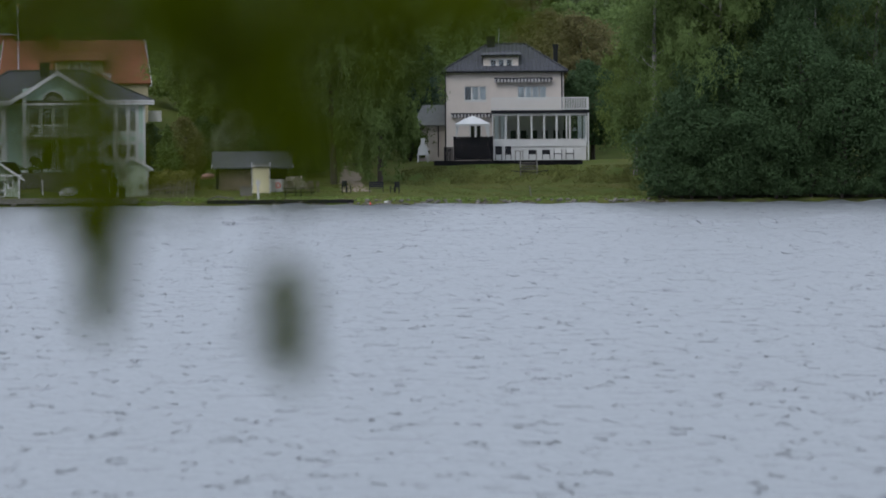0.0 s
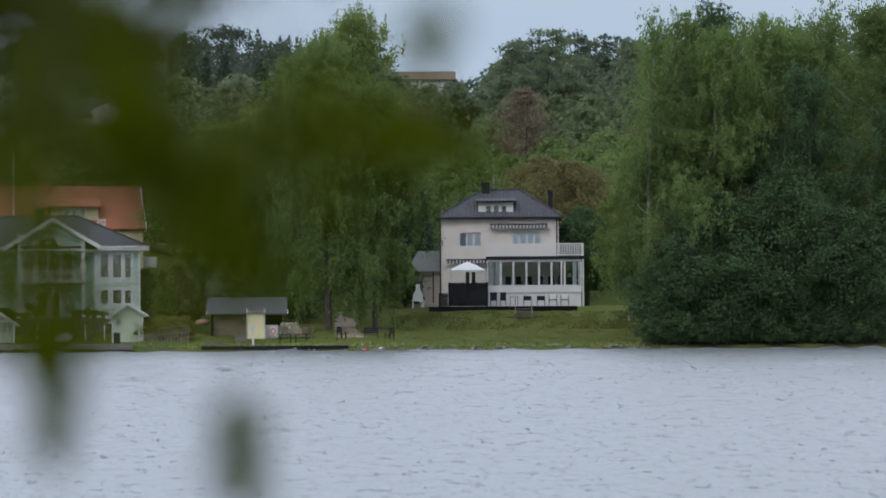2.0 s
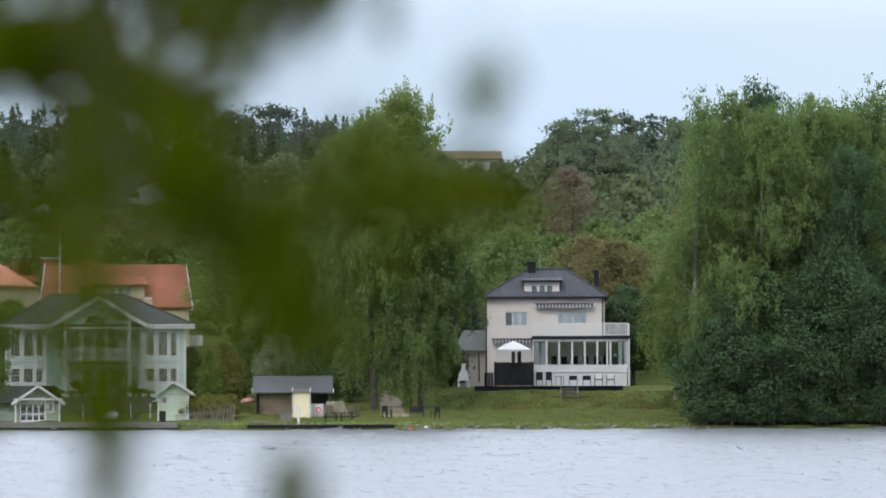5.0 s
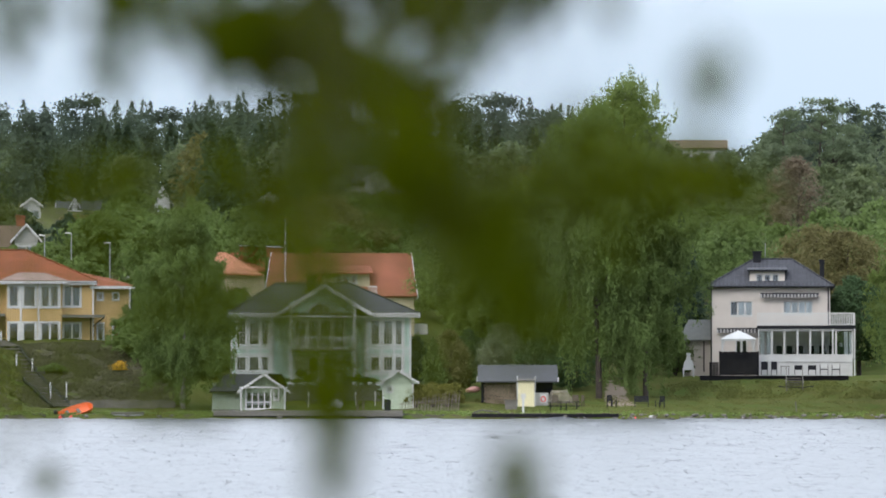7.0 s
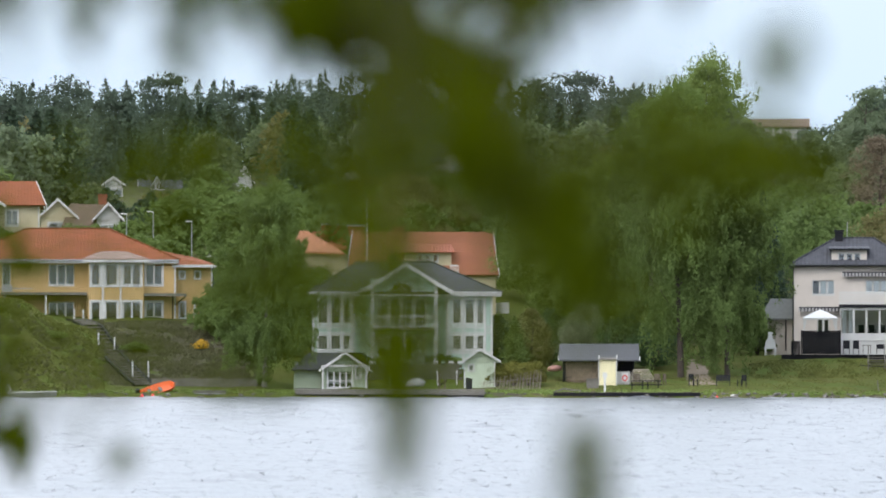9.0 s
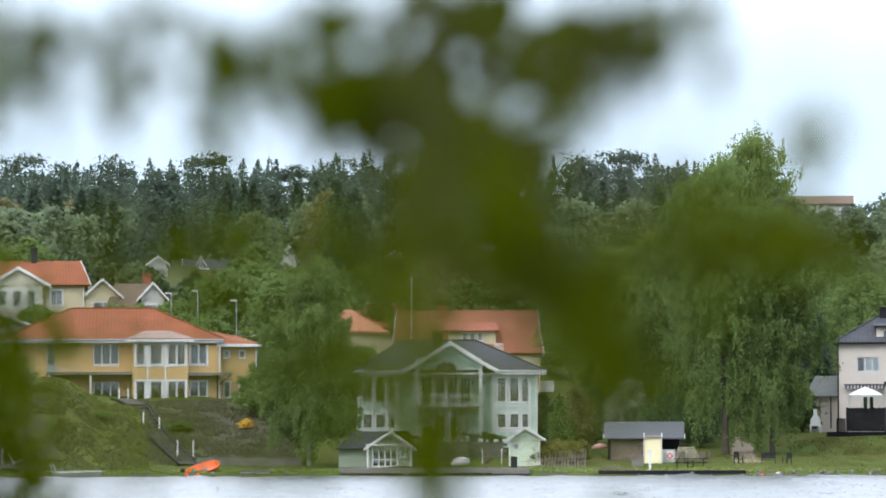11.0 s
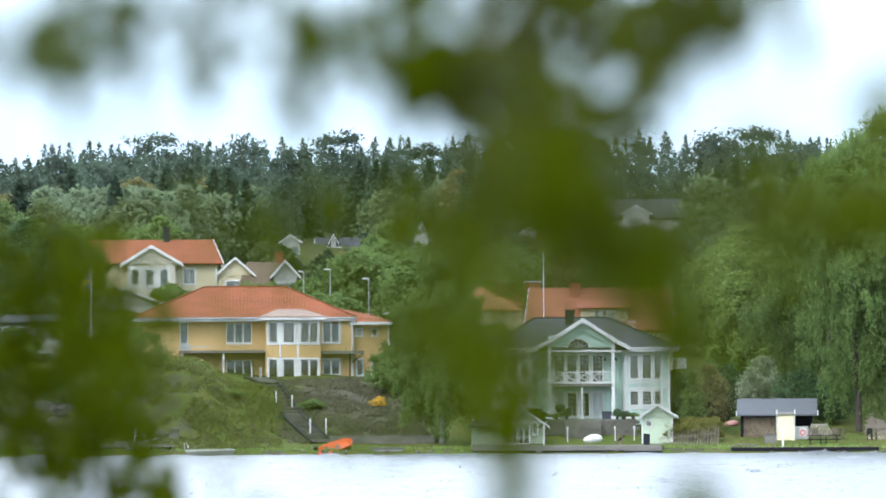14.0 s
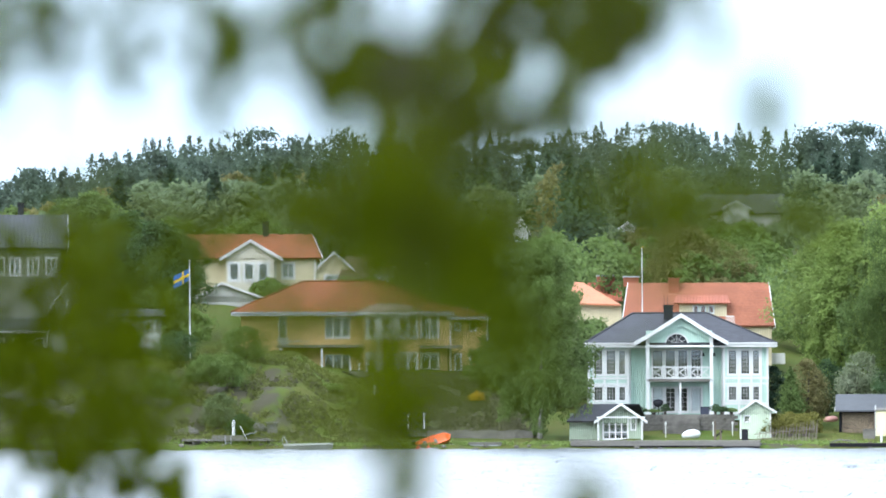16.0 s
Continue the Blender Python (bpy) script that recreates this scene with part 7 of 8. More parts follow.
def bluff_houses():
    """The houses among the trees on the bluff."""
    d = Drawing(-600, 590, 382.0)
    h = thing("house", d.place, "tall grey house with dark roof, its walls dimmed in colour", "house", "", d.turn)
    x0, x1, ze = d.x(-730), d.x(-522), d.z(384)
    ups = [d.hole(a, a + 17, 402, 432) for a in (-640, -612, -580, -548)]
    lows = [d.hole(a, a + 17, 545, 575) for a in (-640, -606, -570)]
    # Pale walls: their darker colour stands in for the veil of near leaves.
    shell(h, x0, x1, -2.5, ze, 0.0, 8.0, ups + lows, DIMMED, (d.z(480),))
    for q in ups + lows:
        window(h, *q, 0.0, 2, 0, 0.07, 0.1)
    gable_along(h, x0, x1, 0, 8.0, ze, d.z(322), SLATE, 0.5, WHITE, DIMMED)
    chimney(h, d.x(-598), d.x(-588), 4.0, 4.7, d.z(330), d.z(300), BLACK)
    bm = bmesh.new()
    slab(bm, ((d.x(-735), -2.6, d.z(532)), (d.x(-545), -2.6, d.z(532)), (d.x(-552), 0.0, d.z(508)), (d.x(-735), 0.0, d.z(508))), 0.12)
    part("porch_roof", bm, SLATE, h)
    part("gutter", boxes((d.x(-735), d.x(-544), -2.68, -2.6, d.z(535), d.z(531))), WHITE, h)
    for xx in (-690, -640, -590, -549):
        part("post", boxes((d.x(xx), d.x(xx) + 0.12, -2.5, -2.38, -2.5, d.z(533))), WHITE, h)
    g = Drawing(-500, 560, 374.0)
    o = thing("outbuilding", g.place, "grey gabled outbuilding with white verge boards", "outbuilding", "", g.turn)
    wn2 = g.hole(-510, -492, 478, 500)
    shell(o, g.x(-535), g.x(-468), -1.5, g.z(490), 0, 4.5, [wn2], DIMMED)
    window(o, *wn2, 0.0, 2, 0, 0.06, 0.1)
    gable_out(o, g.x(-545), g.x(-458), g.z(494), g.x(-503), g.z(432), -0.4, 4.8, SHINGLE, 0.2, DIMMED, 0.0, 0.4)
    e = Drawing(-405, 573, 373.0)
    c = thing("summer_house", e.place, "low pale summer house with railing on the bluff", "house", "", e.turn)
    ww = [e.hole(a, a + 14, 514, 540) for a in (-452, -425, -410, -372)]
    shell(c, e.x(-468), e.x(-345), -1.2, e.z(505), 0, 4.0, ww, DIMMED)
    for q in ww:
        window(c, *q, 0.0, 2, 2, 0.05, 0.1)
    bm = bmesh.new()
    slab(bm, ((e.x(-474), -0.5, e.z(505)), (e.x(-338), -0.5, e.z(505)), (e.x(-338), 4.4, e.z(490)), (e.x(-474), 4.4, e.z(490))), 0.14)
    part("roof", bm, SHINGLE, c)
    part("deck", boxes((e.x(-468), e.x(-350), -1.6, -0.02, e.z(560) - 0.15, e.z(560))), GREYWOOD, c)
    for xx in (-466, -430, -390, -353):
        part("deck_post", boxes((e.x(xx), e.x(xx) + 0.1, -1.55, -1.45, -2.0, e.z(560) - 0.15)), GREYWOOD, c)
    rail(c, e.x(-468), e.x(-350), -1.5, e.z(560), e.z(537), 0.14, WHITE, "deck_railing", 0.05)


bluff_houses()


# wood shed, picnic place and landing
def shed_place():
    d = Drawing(915, 716, 362.0)
    s = thing("wood_shed", d.place, "open firewood shed with grey felt roof", "shed", "", d.turn)
    x0, x1 = d.x(853), d.x(978)
    for xx in (x0, d.x(914), x1 - 0.12):
        for yy in (0, 2.6):
            part("post", boxes((xx, xx + 0.12, yy, yy + 0.12, -0.4, d.z(675))), DARKWOOD, s)
    part("back_wall", boxes((x0, x1, 2.75, 2.85, -0.4, d.z(672))), DARKWOOD, s)
    part("side_wall", boxes((x0 - 0.06, x0, 0.0, 2.75, -0.4, d.z(676))), DARKWOOD, s)
    bm = bmesh.new()
    slab(bm, ((d.x(845), -0.5, d.z(674.5)), (d.x(987), -0.5, d.z(674.5)), (d.x(987), 3.2, d.z(646)), (d.x(845), 3.2, d.z(646))), 0.1)
    part("roof", bm, material("grey_roof_felt", (0.066, 0.070, 0.080), 0.75, 0.2, 2.0, 0.3, 10), s)
    part("verge_board", boxes((d.x(845) - 0.06, d.x(845), -0.5, -0.4, d.z(676), d.z(668)), (d.x(987), d.x(987) + 0.06, -0.5, -0.4, d.z(676), d.z(668))), WHITE, s)
    rng = np.random.default_rng(4)
    vs, fs, off = [], [], 0

    def log(x, y, z, r, ln=0.45):
        nonlocal off
        n = 6
        a = np.arange(n) * 2 * np.pi / n + rng.random() * 6
        rr = r * rng.uniform(0.75, 1.2, n)
        ring = np.stack([x + rr * np.cos(a), np.full(n, y), z + rr * np.sin(a)], 1)
        v = np.concatenate([ring, ring + np.array([0, ln, 0]), [[x, y - 0.01, z]]])
        f = [[i, (i + 1) % n, n + (i + 1) % n, n + i] for i in range(n)] + [[i, (i + 1) % n, 2 * n, 2 * n] for i in range(n)]
        vs.append(v)
        fs.append(np.array(f) + off)
        off += len(v)
    for row in range(16):
        for c in range(26):
            log(x0 + 0.18 + c * 0.094 + (row % 2) * 0.047, 0.15 + 0.05 * rng.random(), 0.05 + row * 0.093, 0.052)
    f4 = np.concatenate(fs)
    v4 = np.concatenate(vs)
    me = bpy.data.meshes.new("firewood")
    me.from_pydata([tuple(p) for p in v4], [], [tuple(dict.fromkeys(q)) for q in f4.tolist()])
    me.materials.append(LOGS)
    fw = new("firewood", me)
    fw.matrix_world = s.matrix_world.copy()
    tagged(fw, "split firewood stacked inside the shed", "firewood", "", "stuff")
    vs.clear(), fs.clear()
    off = 0
    for row in range(9):
        for c in range(16 - row):
            log(d.x(958) + 0.2 + c * 0.145 + row * 0.072, -0.6, 0.02 + row * 0.118, 0.060)
    me = bpy.data.meshes.new("log_pile")
    me.from_pydata([tuple(p) for p in np.concatenate(vs)], [], [tuple(dict.fromkeys(q)) for q in np.concatenate(fs).tolist()])
    me.materials.append(material("pale_birch_logs", (0.48, 0.43, 0.35), 0.9, 0.6, 6.0, island=True))
    lp = new("log_pile", me)
    lp.matrix_world = s.matrix_world.copy()
    tagged(lp, "loose pile of pale birch logs beside the shed", "firewood", "", "stuff")
    # butter yellow cabinet
    c = Drawing(931, 717, 358.5)
    cb = thing("outhouse", c.place, "narrow butter yellow boarded outhouse with white posts", "outhouse", "", c.turn)
    part("body", boxes((c.x(916.5), c.x(945.5), 0, 1.1, -0.3, c.z(673))), BUTTER, cb)
    part("door", boxes((c.x(919), c.x(943), -0.03, -0.003, 0.0, c.z(676))), BUTTER, cb)
    for xx in (914.5, 946):
        part("corner_post", boxes((c.x(xx), c.x(xx + 2.2), -0.08, 0.02, c.z(674), c.z(666)), (c.x(xx), c.x(xx + 1.5), -0.06, -0.004, -0.2, c.z(674))), WHITE, cb)
    bm = bmesh.new()
    slab(bm, ((c.x(914), -0.15, c.z(673.5)), (c.x(948), -0.15, c.z(673.5)), (c.x(948), 1.3, c.z(670)), (c.x(914), 1.3, c.z(670))), 0.06)
    part("roof", bm, GREYWOOD, cb)
    bd = thing("notice_board", spot(958, 359.5, level(714, 359.5)), "white box with a red ring sign beside the shed", "board", "", d.turn)
    part("panel", boxes((-0.52, 0.5, 0, 0.4, -0.2, 0.75)), GREYWALL, bd)
    part("poster", boxes((-0.1, 0.36, -0.02, -0.003, 0.05, 0.66)), WHITE, bd)
    bm = bmesh.new()
    for i in range(12):
        a0, a1 = i * math.pi / 6, (i + 1) * math.pi / 6
        prism(bm, [(0.13 + 0.12 * math.cos(a0), 0.3 + 0.14 * math.sin(a0)), (0.13 + 0.2 * math.cos(a0), 0.3 + 0.22 * math.sin(a0)), (0.13 + 0.2 * math.cos(a1), 0.3 + 0.22 * math.sin(a1)), (0.13 + 0.12 * math.cos(a1), 0.3 + 0.14 * math.sin(a1))], -0.05, -0.022)
    part("ring", bm, RED, bd)
    ps = thing("post", spot(926, 352.6, 0.45), "white mooring post on the landing", "post", "", d.turn)
    part("shaft", pole((0, 0, -0.5), (0, 0, 1.1), 0.085), WHITE, ps)
    part("head", boxes((-0.16, 0.16, -0.08, 0.08, 0.95, 1.3)), WHITE, ps)
    sb = thing("storage_box", spot(905, 355.5, level(731, 355.5)), "grey weathered storage box on the shore", "box", "", d.turn)
    part("body", boxes((-0.45, 0.4, 0, 0.6, -0.2, 0.85)), GREYWOOD, sb)
    part("lid", boxes((-0.5, 0.45, -0.05, 0.65, 0.85, 0.93)), GREYWOOD, sb)

    def picnic(X, w, label):
        t = thing("picnic_table", spot(X, 353.4, lie(X, 353.4) - 0.03), label, "table", "picnic tables", facing(X))
        part("tabletop", boxes((-w / 2, w / 2, 0.6, 0.85, 0.68, 0.73), (-w / 2, w / 2, 0.88, 1.13, 0.68, 0.73), (-w / 2, w / 2, 1.16, 1.4, 0.68, 0.73)), DARKWOOD, t)
        for yy in (0.0, 1.7):
            part("bench", boxes((-w / 2, w / 2, yy, yy + 0.28, 0.4, 0.45)), DARKWOOD, t)
        for xx in (-w / 2 + 0.2, w / 2 - 0.27):
            part("leg", pole((xx, 0.1, -0.1), (xx, 0.75, 0.68), 0.045, None, 4), DARKWOOD, t)
            part("leg", pole((xx, 1.9, -0.1), (xx, 1.25, 0.68), 0.045, None, 4), DARKWOOD, t)
            part("crossbar", boxes((xx, xx + 0.06, 0.0, 2.0, 0.33, 0.4)), DARKWOOD, t)
    picnic(984, 1.2, "dark brown wooden picnic table on the shore")
    picnic(1012, 1.2, "dark brown wooden picnic table on the shore")

    def seat(X, D, Y, w, mat, label, turn=0.0, name="garden_chair"):
        t = thing(name, spot(X, D, level(Y, D)), label, "bench" if w > 0.8 else "chair", "shore seats", facing(X) + turn)
        for xx in (-w / 2, w / 2 - 0.05):
            part("leg", boxes((xx, xx + 0.05, 0, 0.05, -0.1, 0.6)), mat, t)
            part("leg", boxes((xx, xx + 0.05, 0.42, 0.47, -0.1, 0.9)), mat, t)
        for i in range(3):
            part("seat_slat", boxes((-w / 2, w / 2, 0.02 + i * 0.15, 0.14 + i * 0.15, 0.4, 0.43)), mat, t)
        for i in range(3):
            part("back_slat", boxes((-w / 2, w / 2, 0.44, 0.47, 0.5 + i * 0.14, 0.62 + i * 0.14)), mat, t)
    for X, tr in ((988, 0.5), (1012, -0.6), (1021, -1.2)):
        seat(X, 358, 722, 0.5, WOOD, "brown wooden garden chair on the shore grass", tr)
    seat(1135, 357.0, 724, 1.0, BLACK, "black slatted garden bench on the lawn", 0.0, "garden_bench")
    seat(1163, 357.5, 724, 0.5, BLACK, "black garden chair on the lawn", -0.9)
    seat(1087, 357.5, 722, 0.5, BLACK, "black garden chair on the lawn", 0.9)
    # landing of dark timber
    ld = thing("jetty", spot(960, 350.3, 0), "low dark timber landing along the shore", "jetty", "", d.turn)
    kk = 350.3 / F
    for i in range(17):
        xx = (835 - 960) * kk + i * 0.6
        part("plank", boxes((xx, xx + 0.57, 0.0, 1.8, 0.3 + 0.02 * math.sin(i * 2.2), 0.38 + 0.02 * math.sin(i * 2.2))), WOOD, ld)
    part("beam", boxes(((835 - 960) * kk, (1095 - 960) * kk, -0.05, 0.0, 0.12, 0.36)), DARKWOOD, ld)
    for i in range(8):
        part("pile", pole(((840 - 960) * kk + i * 1.4, 0.1, -1.3), ((840 - 960) * kk + i * 1.4, 0.1, 0.3), 0.09), DARKWOOD, ld)
    gp = thing("gangway", spot(868, 351.0, 0), "grey plank gangway leading to the landing", "gangway", "", d.turn)
    part("plank", prism(bmesh.new(), [(-2.0, 0.2), (-0.6, 0.66), (0.6, 0.5), (0.6, 0.4), (-0.6, 0.56), (-2.0, 0.1)], 0.6, 1.4), GREYWOOD, gp)
    part("trestle", boxes((-0.2, 0.6, 0.2, 0.6, -0.2, 0.4)), DARKWOOD, gp)
    bu = thing("buoy", spot(1124, 350.1, 0.0), "red plastic buoy at the water's edge", "buoy", "buoys", 0)
    bm = bmesh.new()
    bmesh.ops.create_uvsphere(bm, u_segments=12, v_segments=8, radius=0.13)
    part("ball", bm, RED, bu)
    part("ring", pole((0, 0, 0.1), (0, 0, 0.2), 0.03), RED, bu)
    # upturned red tub by the hedge
    tb = thing("rowing_boat", spot(837, 363, level(690, 363)), "faded pink upturned boat on the grass", "boat", "", 0)
    bm = bmesh.new()
    bmesh.ops.create_uvsphere(bm, u_segments=16, v_segments=8, radius=1.0)
    for v in bm.verts:
        v.co = Vector((v.co.x * 0.55 * (1 - 0.15 * v.co.z), v.co.y * 0.4, max(-0.2, v.co.z * 0.24 + 0.05 * v.co.x)))
    part("hull", bm, material("faded_pink_paint", (0.38, 0.20, 0.17), 0.7, 0.2), tb)
    # hedge conifers and bushes round the green house's garden
    for X, D, h, r, leaf, kind, lab in ((735, 372, 3.6, 1.0, NEEDLE, "poplar", "dark columnar yew by the green house"), (766, 364, 4.5, 1.35, LEAF_MID, "spruce", "dark green conical garden conifer"), (797, 366, 4.9, 1.1, LEAF_RUST, "poplar", "golden columnar conifer in the garden"),
                                        (812, 369, 3.9, 1.0, LEAF_RUST, "poplar", "golden columnar conifer in the garden"), (735, 358.5, 1.6, 1.3, LEAF_GOLD, "shrub", "clipped hedge behind the pole fence"), (765, 358.5, 1.7, 1.3, LEAF_GOLD, "shrub", "clipped hedge behind the pole fence"),
                                        (792, 359, 1.7, 1.2, LEAF_GOLD, "shrub", "clipped hedge behind the pole fence"), (872, 375, 4.2, 1.3, LEAF_PETAL, "shrub", "white flowering bush behind the shed"), (893, 377, 5.0, 1.4, LEAF_PETAL, "shrub", "white flowering bush behind the shed"),
                                        (960, 374, 4, 2.4, LEAF_DARK, "shrub", "dark hedge behind the shed"), (1010, 373, 3.4, 2.2, LEAF_DARK, "shrub", "dark hedge behind the shed"), (830, 377, 4.2, 2.0, LEAF_DARK, "shrub", "dark hedge behind the shed"), (1195, 388, 3.2, 1.8, LEAF_MID, "shrub", "garden bush beside the annexe")):
        tree(kind, X, D, h, r, 3000, 0.16, leaf, BARK, "garden_bush", lab, "bush", "garden bushes")
    for X, D, h in ((395, 398, 3.0), (430, 402, 3.6), (458, 398, 2.8)):
        tree("shrub", X, D, h, 1.9, 2600, 0.18, LEAF_GREY, BARK, "garden_bush", "pale blossoming bush behind the green house", "bush", "garden bushes")
    # shoreline stones
    rng = random.Random(9)
    bm = bmesh.new()
    for i in range(230):
        X = rng.uniform(1085, 1660) if i < 130 else rng.uniform(-640, 1085)
        r = rng.uniform(0.07, 0.2)
        p = spot(X, rng.uniform(349.7, 351.0), 0.0)
        p.z = max(0.0, lie(X, math.hypot(p.x, p.y))) + 0.02
        q = bmesh.ops.create_icosphere(bm, subdivisions=1, radius=r)["verts"]
        for v in q:
            v.co = Vector((v.co.x * rng.uniform(0.8, 1.4), v.co.y, v.co.z * rng.uniform(0.5, 0.9))) + p
    ss = part("shore_stones", bm, STONE)
    tagged(ss, "grey and brown stones along the waterline", "stones", "", "stuff")
    wb = thing("boulder", spot(1155, 350.6, 0.05), "pale rounded boulder at the waterline", "boulder", "", 0)
    bm = bmesh.new()
    bmesh.ops.create_icosphere(bm, subdivisions=3, radius=0.36)
    for v in bm.verts:
        v.co *= 1 + 0.2 * noise.noise(v.co * 3)
        v.co.z *= 0.6
    part("stone", bm, GREYWALL, wb)


shed_place()


# ---- the near birch whose twigs hang before the lake ----
def leaf_meshes():
    """Four ovate leaves, folded a little along the midrib."""
    out = []
    for k in range(4):
        bm = bmesh.new()
        ln, w, bend = 0.040 + 0.004 * k, 0.029 + 0.003 * (k % 3), 0.25 + 0.1 * k
        rows = ((0.0, 0.12), (0.22, 0.85), (0.45, 1.0), (0.75, 0.5), (1.0, 0.04))
        mid = [bm.verts.new((0, 0.25 * ln * (s * s) * bend, -ln * s)) for s, q in rows]
        lef = [bm.verts.new((-0.5 * w * q, 0.2 * w * q + 0.25 * ln * (s * s) * bend, -ln * s)) for s, q in rows]
        rig = [bm.verts.new((0.5 * w * q, 0.2 * w * q + 0.25 * ln * (s * s) * bend, -ln * s)) for s, q in rows]
        for i in range(4):
            bm.faces.new((lef[i], mid[i], mid[i + 1], lef[i + 1]))
            bm.faces.new((mid[i], rig[i], rig[i + 1], mid[i + 1]))
        me = bpy.data.meshes.new("leaf")
        bm.to_mesh(me)
        bm.free()
        me.materials.append(NEAR_LEAF)
        out.append(me)
    return out


def sprays(tree, leaves, rng, spray, away, lush, size):
    """Hang tufts of leaves on thin twigs, all about one distance off."""
    inv = tree.matrix_world.inverted()
    for X, Y, rx, ry, deep in spray:
        D = away + rng.uniform(-0.15, 0.15)
        k = D / F
        c = Vector((D * math.sin((X - 650) / F), D, EYE + (665.0 - Y) * k))
        top = c + Vector((rng.uniform(-0.3, 0.3) * rx * k, 0.0, ry * k))
        far = Vector((top.x + rng.uniform(-0.03, 0.03), D, 4.05))
        bm = tube(bmesh.new(), [inv @ p for p in (far, top.lerp(far, 0.5) + Vector((0.01, 0, 0)), top, c, c - Vector((0, 0, ry * k * 0.8)))], [0.0003, 0.0003, 0.0006, 0.0006, 0.0004], 5)
        tw = part("twig", bm, BARK, tree)
        n = max(1, round(lush / size ** 2 * deep * math.pi * rx * ry * k * k / 0.00055))
        for i in range(n):
            a, q = rng.random() * 6.283, math.sqrt(rng.random())
            o = new("leaf", leaves[rng.randrange(4)])
            o.parent = tw
            p = c + Vector((rx * k * q * math.cos(a), rng.uniform(-0.12, 0.12), ry * k * q * math.sin(a) + 0.018))
            o.matrix_local = Matrix.Translation(inv @ p) @ Euler((rng.uniform(-0.7, 0.7), rng.uniform(-0.6, 0.6), rng.uniform(0, 6.283))).to_matrix().to_4x4() @ Matrix.Scale(size, 4)


def near_birch():
    t = thing("birch_tree", (-1.6, 4.2, 1.34), "near birch with hanging leafy twigs over the water", "tree")
    inv = t.matrix_world.inverted()
    part("trunk", tube(bmesh.new(), [inv @ Vector(p) for p in ((-1.6, 4.2, 1.2), (-1.55, 4.25, 2.4), (-1.4, 4.3, 3.6), (-1.2, 4.4, 4.6))], [0.13, 0.11, 0.09, 0.06], 10), BIRCHBARK, t)
    part("branch", tube(bmesh.new(), [inv @ Vector(p) for p in ((-1.45, 4.3, 3.5), (-0.9, 4.4, 4.0), (-0.2, 4.5, 4.15), (0.6, 4.6, 4.05), (1.0, 4.6, 3.9))], [0.05, 0.035, 0.025, 0.015, 0.006], 8), BIRCHBARK, t)
    part("branch", tube(bmesh.new(), [inv @ Vector(p) for p in ((-1.3, 4.35, 4.2), (-1.0, 5.6, 4.3), (-0.6, 7.3, 4.2), (0.2, 7.5, 4.15), (0.6, 7.5, 4.0))], [0.05, 0.04, 0.03, 0.02, 0.008], 8), BIRCHBARK, t)
    rng = random.Random(31)
    leaves = leaf_meshes()
    # tufts on each spray: bearing, elevation, half width, half height, leaves deep
    west = ((80, 845, 36, 30, 1.0), (10, 800, 40, 30, 0.6), (165, 300, 65, 50, 0.9), (60, 330, 90, 60, 0.35), (300, 340, 90, 60, 0.35))
    crowning = ((200, -10, 50, 55, 1.2), (290, -40, 50, 25, 1.2), (300, 40, 30, 45, 1.0), (385, 120, 35, 40, 1.3), (-110, 0, 26, 60, 2.4), (-110, -50, 40, 30, 2.0), (-190, -60, 30, 40, 1.2), (-250, 60, 40, 20, 1.0),
                (-280, 0, 20, 60, 1.0), (-230, -50, 40, 20, 1.0), (20, -70, 50, 30, 0.8), (60, 40, 25, 50, 0.5), (100, -80, 50, 30, 0.8), (380, -60, 50, 40, 1.0), (450, -80, 50, 40, 1.2), (880, -80, 80, 25, 1.2), (960, 0, 32, 38, 1.4), (945, -50, 30, 40, 1.4), (1010, -50, 50, 60, 0.8), (1060, 0, 40, 30, 0.5), (890, -40, 60, 50, 1.2), (850, 60, 40, 60, 0.7),
                (200, 70, 42, 90, 0.5), (360, 50, 55, 100, 0.45), (-330, 40, 50, 60, 0.8), (20, 60, 40, 90, 0.35), (-180, 70, 40, 90, 0.4))
    middle = ((540, 10, 60, 55, 1.6), (575, 40, 45, 50, 1.5), (745, 0, 50, 40, 2.4), (790, -20, 50, 60, 2.4), (640, -20, 40, 50, 2.0), (700, 30, 40, 18, 1.5), (660, -100, 70, 40, 2.0), (560, -80, 55, 50, 1.4), (790, 60, 35, 45, 1.6),
              (700, 95, 50, 50, 0.5), (690, -36, 50, 45, 0.35))
    inner = ((455, 80, 58, 62, 3.2), (600, 150, 55, 70, 2.5), (680, 170, 50, 40, 2.0), (770, 145, 45, 35, 2.5), (475, 140, 40, 30, 1.2), (420, 30, 40, 50, 1.2), (490, 125, 45, 40, 1.8), (520, 70, 50, 50, 1.8), (640, 90, 35, 50, 1.5),
             (430, 60, 40, 60, 1.2), (560, 100, 50, 50, 1.8))
    # the nearer sprays that hang down the middle
    hanging = ((720, 200, 70, 50, 2.5), (730, 290, 75, 70, 3.0), (730, 380, 70, 60, 2.5), (860, 440, 85, 70, 2.0), (895, 530, 70, 70, 1.8), (915, 610, 50, 50, 1.3), (900, 350, 80, 60, 1.6), (790, 330, 60, 60, 2.0),
               (560, 480, 110, 130, 0.3), (620, 330, 80, 80, 0.6), (800, 560, 50, 70, 0.4))
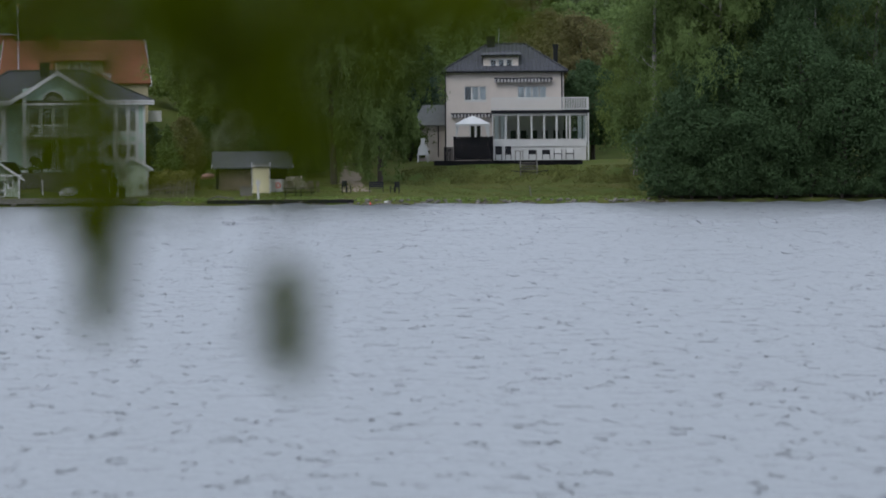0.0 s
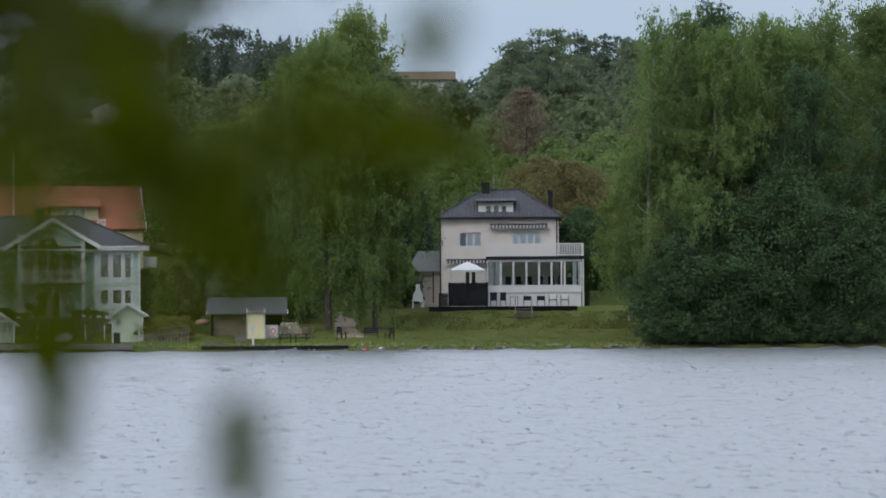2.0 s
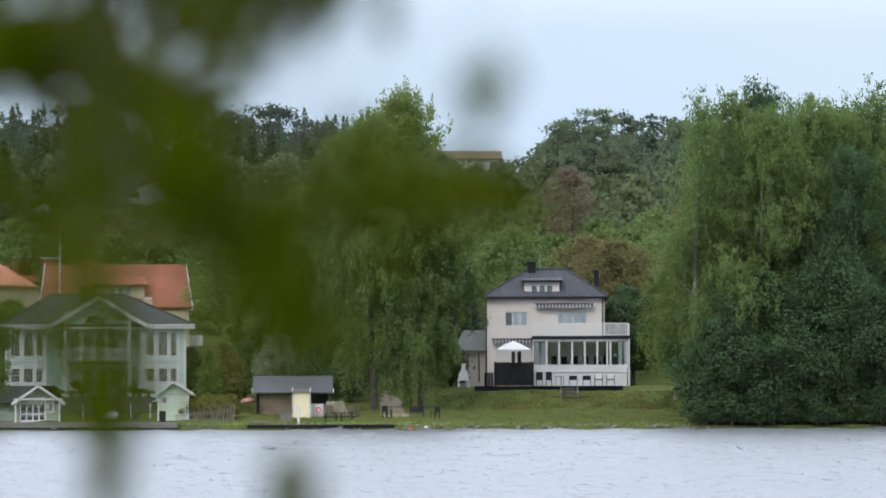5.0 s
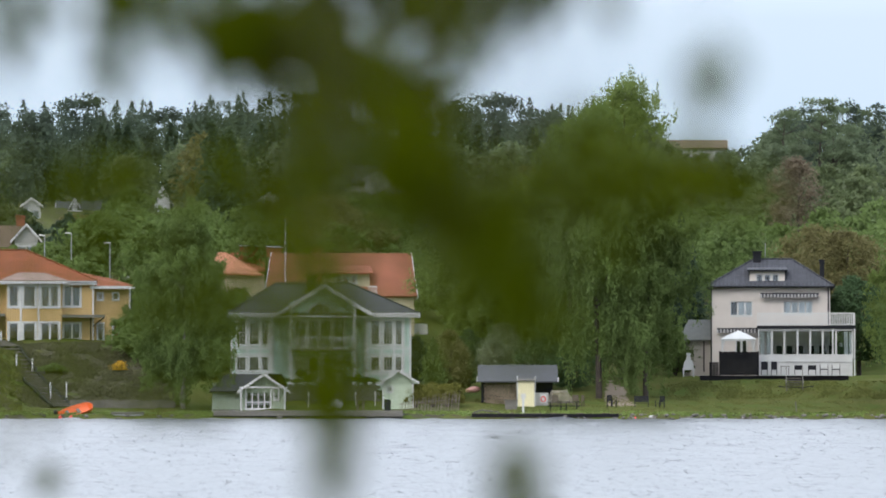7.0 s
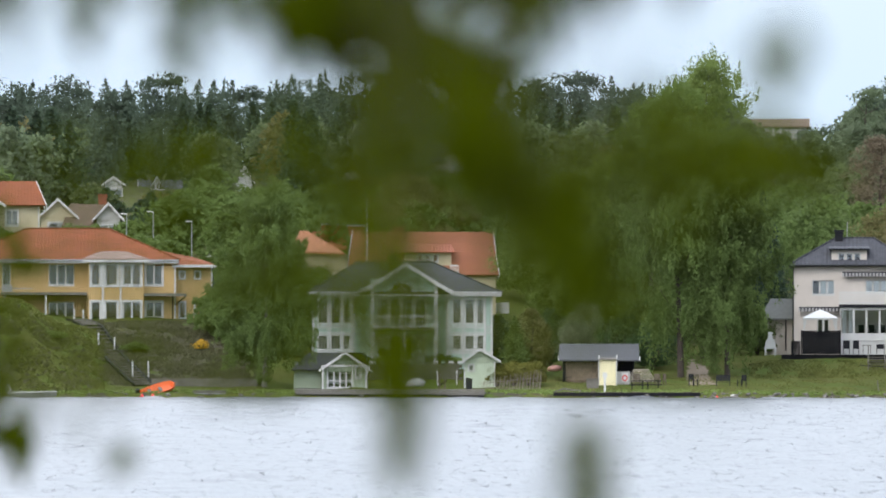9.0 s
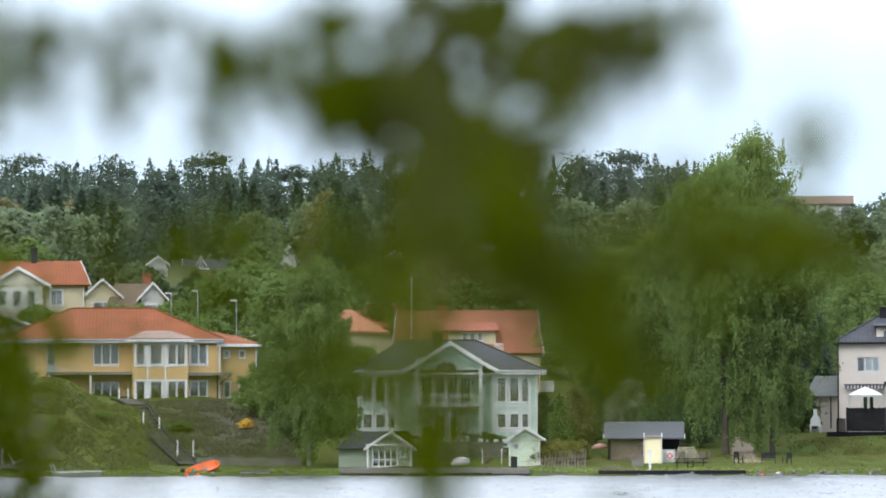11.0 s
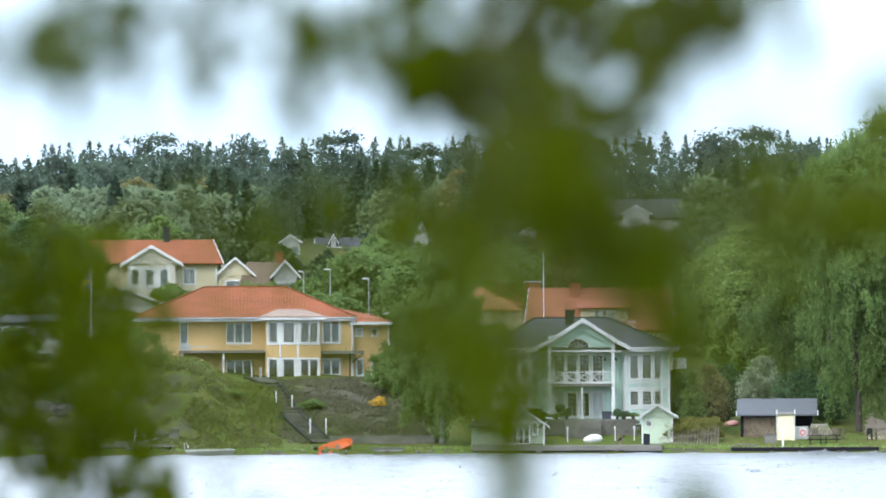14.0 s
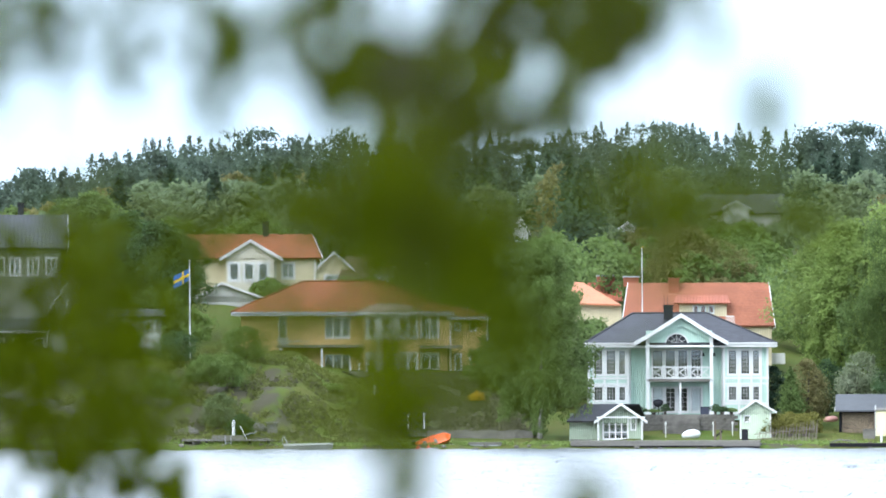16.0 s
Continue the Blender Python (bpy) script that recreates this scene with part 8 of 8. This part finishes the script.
    strands = ((590, 480, 38, 70, 0.9), (582, 590, 28, 70, 1.2), (592, 690, 24, 60, 3.0), (586, 770, 20, 50, 2.4), (580, 840, 16, 40, 1.2), (915, 920, 24, 32, 3.2), (905, 860, 24, 50, 1.0), (895, 800, 24, 40, 0.6))
    shade = ((560, 225, 70, 70, 1.5), (500, 330, 90, 70, 0.7), (650, 330, 60, 60, 0.8))
    east = ((1285, 338, 48, 38, 2.8), (1190, 320, 60, 50, 1.5), (1100, 300, 70, 60, 1.3), (1020, 330, 70, 70, 1.2), (960, 270, 60, 50, 1.1), (1040, 240, 60, 30, 1.0), (1090, 400, 60, 60, 0.35), (1000, 430, 70, 60, 0.5), (1010, 540, 60, 80, 0.15), (1250, 148, 32, 38, 1.5))
    # thin young leaves between the sprays
    veil = ((-150, 40, 150, 140, 0.20), (150, 60, 150, 140, 0.22), (330, 20, 100, 140, 0.25), (620, 50, 170, 100, 0.30), (860, 20, 100, 100, 0.2), (30, 420, 190, 160, 0.35), (-20, 640, 170, 160, 0.40), (300, 420, 190, 170, 0.55), (300, 640, 170, 130, 0.45), (540, 470, 140, 180, 0.55), (560, 640, 120, 110, 0.65), (470, 320, 160, 80, 0.45), (760, 700, 120, 70, 0.25))
    depths = ((west, 7.2, 0.7), (crowning, 5.2, 2.2), (middle, 7.0, 2.0), (inner, 5.6, 2.0), (hanging, 3.5, 1.4), (strands, 4.4, 2.6), (shade, 5.0, 1.3), (east, 4.4, 1.1), (veil, 5.0, 1.0))
    for spray, away, lush in depths:
        sprays(t, leaves, rng, spray, away, lush, 0.55 if spray is veil else 1.0)
    # a slimmer birch further out on the bank
    u = thing("birch_tree", (-2.6, 9.6, 0.4), "slender birch with drooping leafy twigs on the bank", "tree")
    inv = u.matrix_world.inverted()
    part("trunk", tube(bmesh.new(), [inv @ Vector(p) for p in ((-2.6, 9.6, 0.0), (-2.55, 9.65, 2.2), (-2.4, 9.8, 3.6), (-2.1, 10.0, 4.8))], [0.09, 0.075, 0.055, 0.03], 10), BIRCHBARK, u)
    part("branch", tube(bmesh.new(), [inv @ Vector(p) for p in ((-2.45, 9.8, 3.4), (-1.9, 10.1, 4.1), (-1.3, 10.2, 4.25), (-0.8, 10.2, 4.1))], [0.03, 0.02, 0.012, 0.005], 8), BIRCHBARK, u)
    outer = ((-145, 480, 50, 100, 0.9), (-150, 640, 50, 90, 1.3), (-140, 790, 50, 60, 2.6), (-205, 420, 60, 90, 1.6), (-225, 560, 70, 120, 2.2), (-215, 730, 60, 110, 3.2), (-305, 400, 70, 90, 1.8), (-315, 520, 80, 110, 2.2),
             (-325, 680, 80, 110, 2.2), (-305, 800, 60, 60, 1.8), (-415, 480, 70, 140, 1.8), (-425, 640, 70, 110, 1.6), (-415, 800, 60, 60, 0.6), (-110, 840, 30, 60, 1.6))
    sprays(u, leaves, rng, outer, 10.2, 0.7, 1.0)


near_birch()
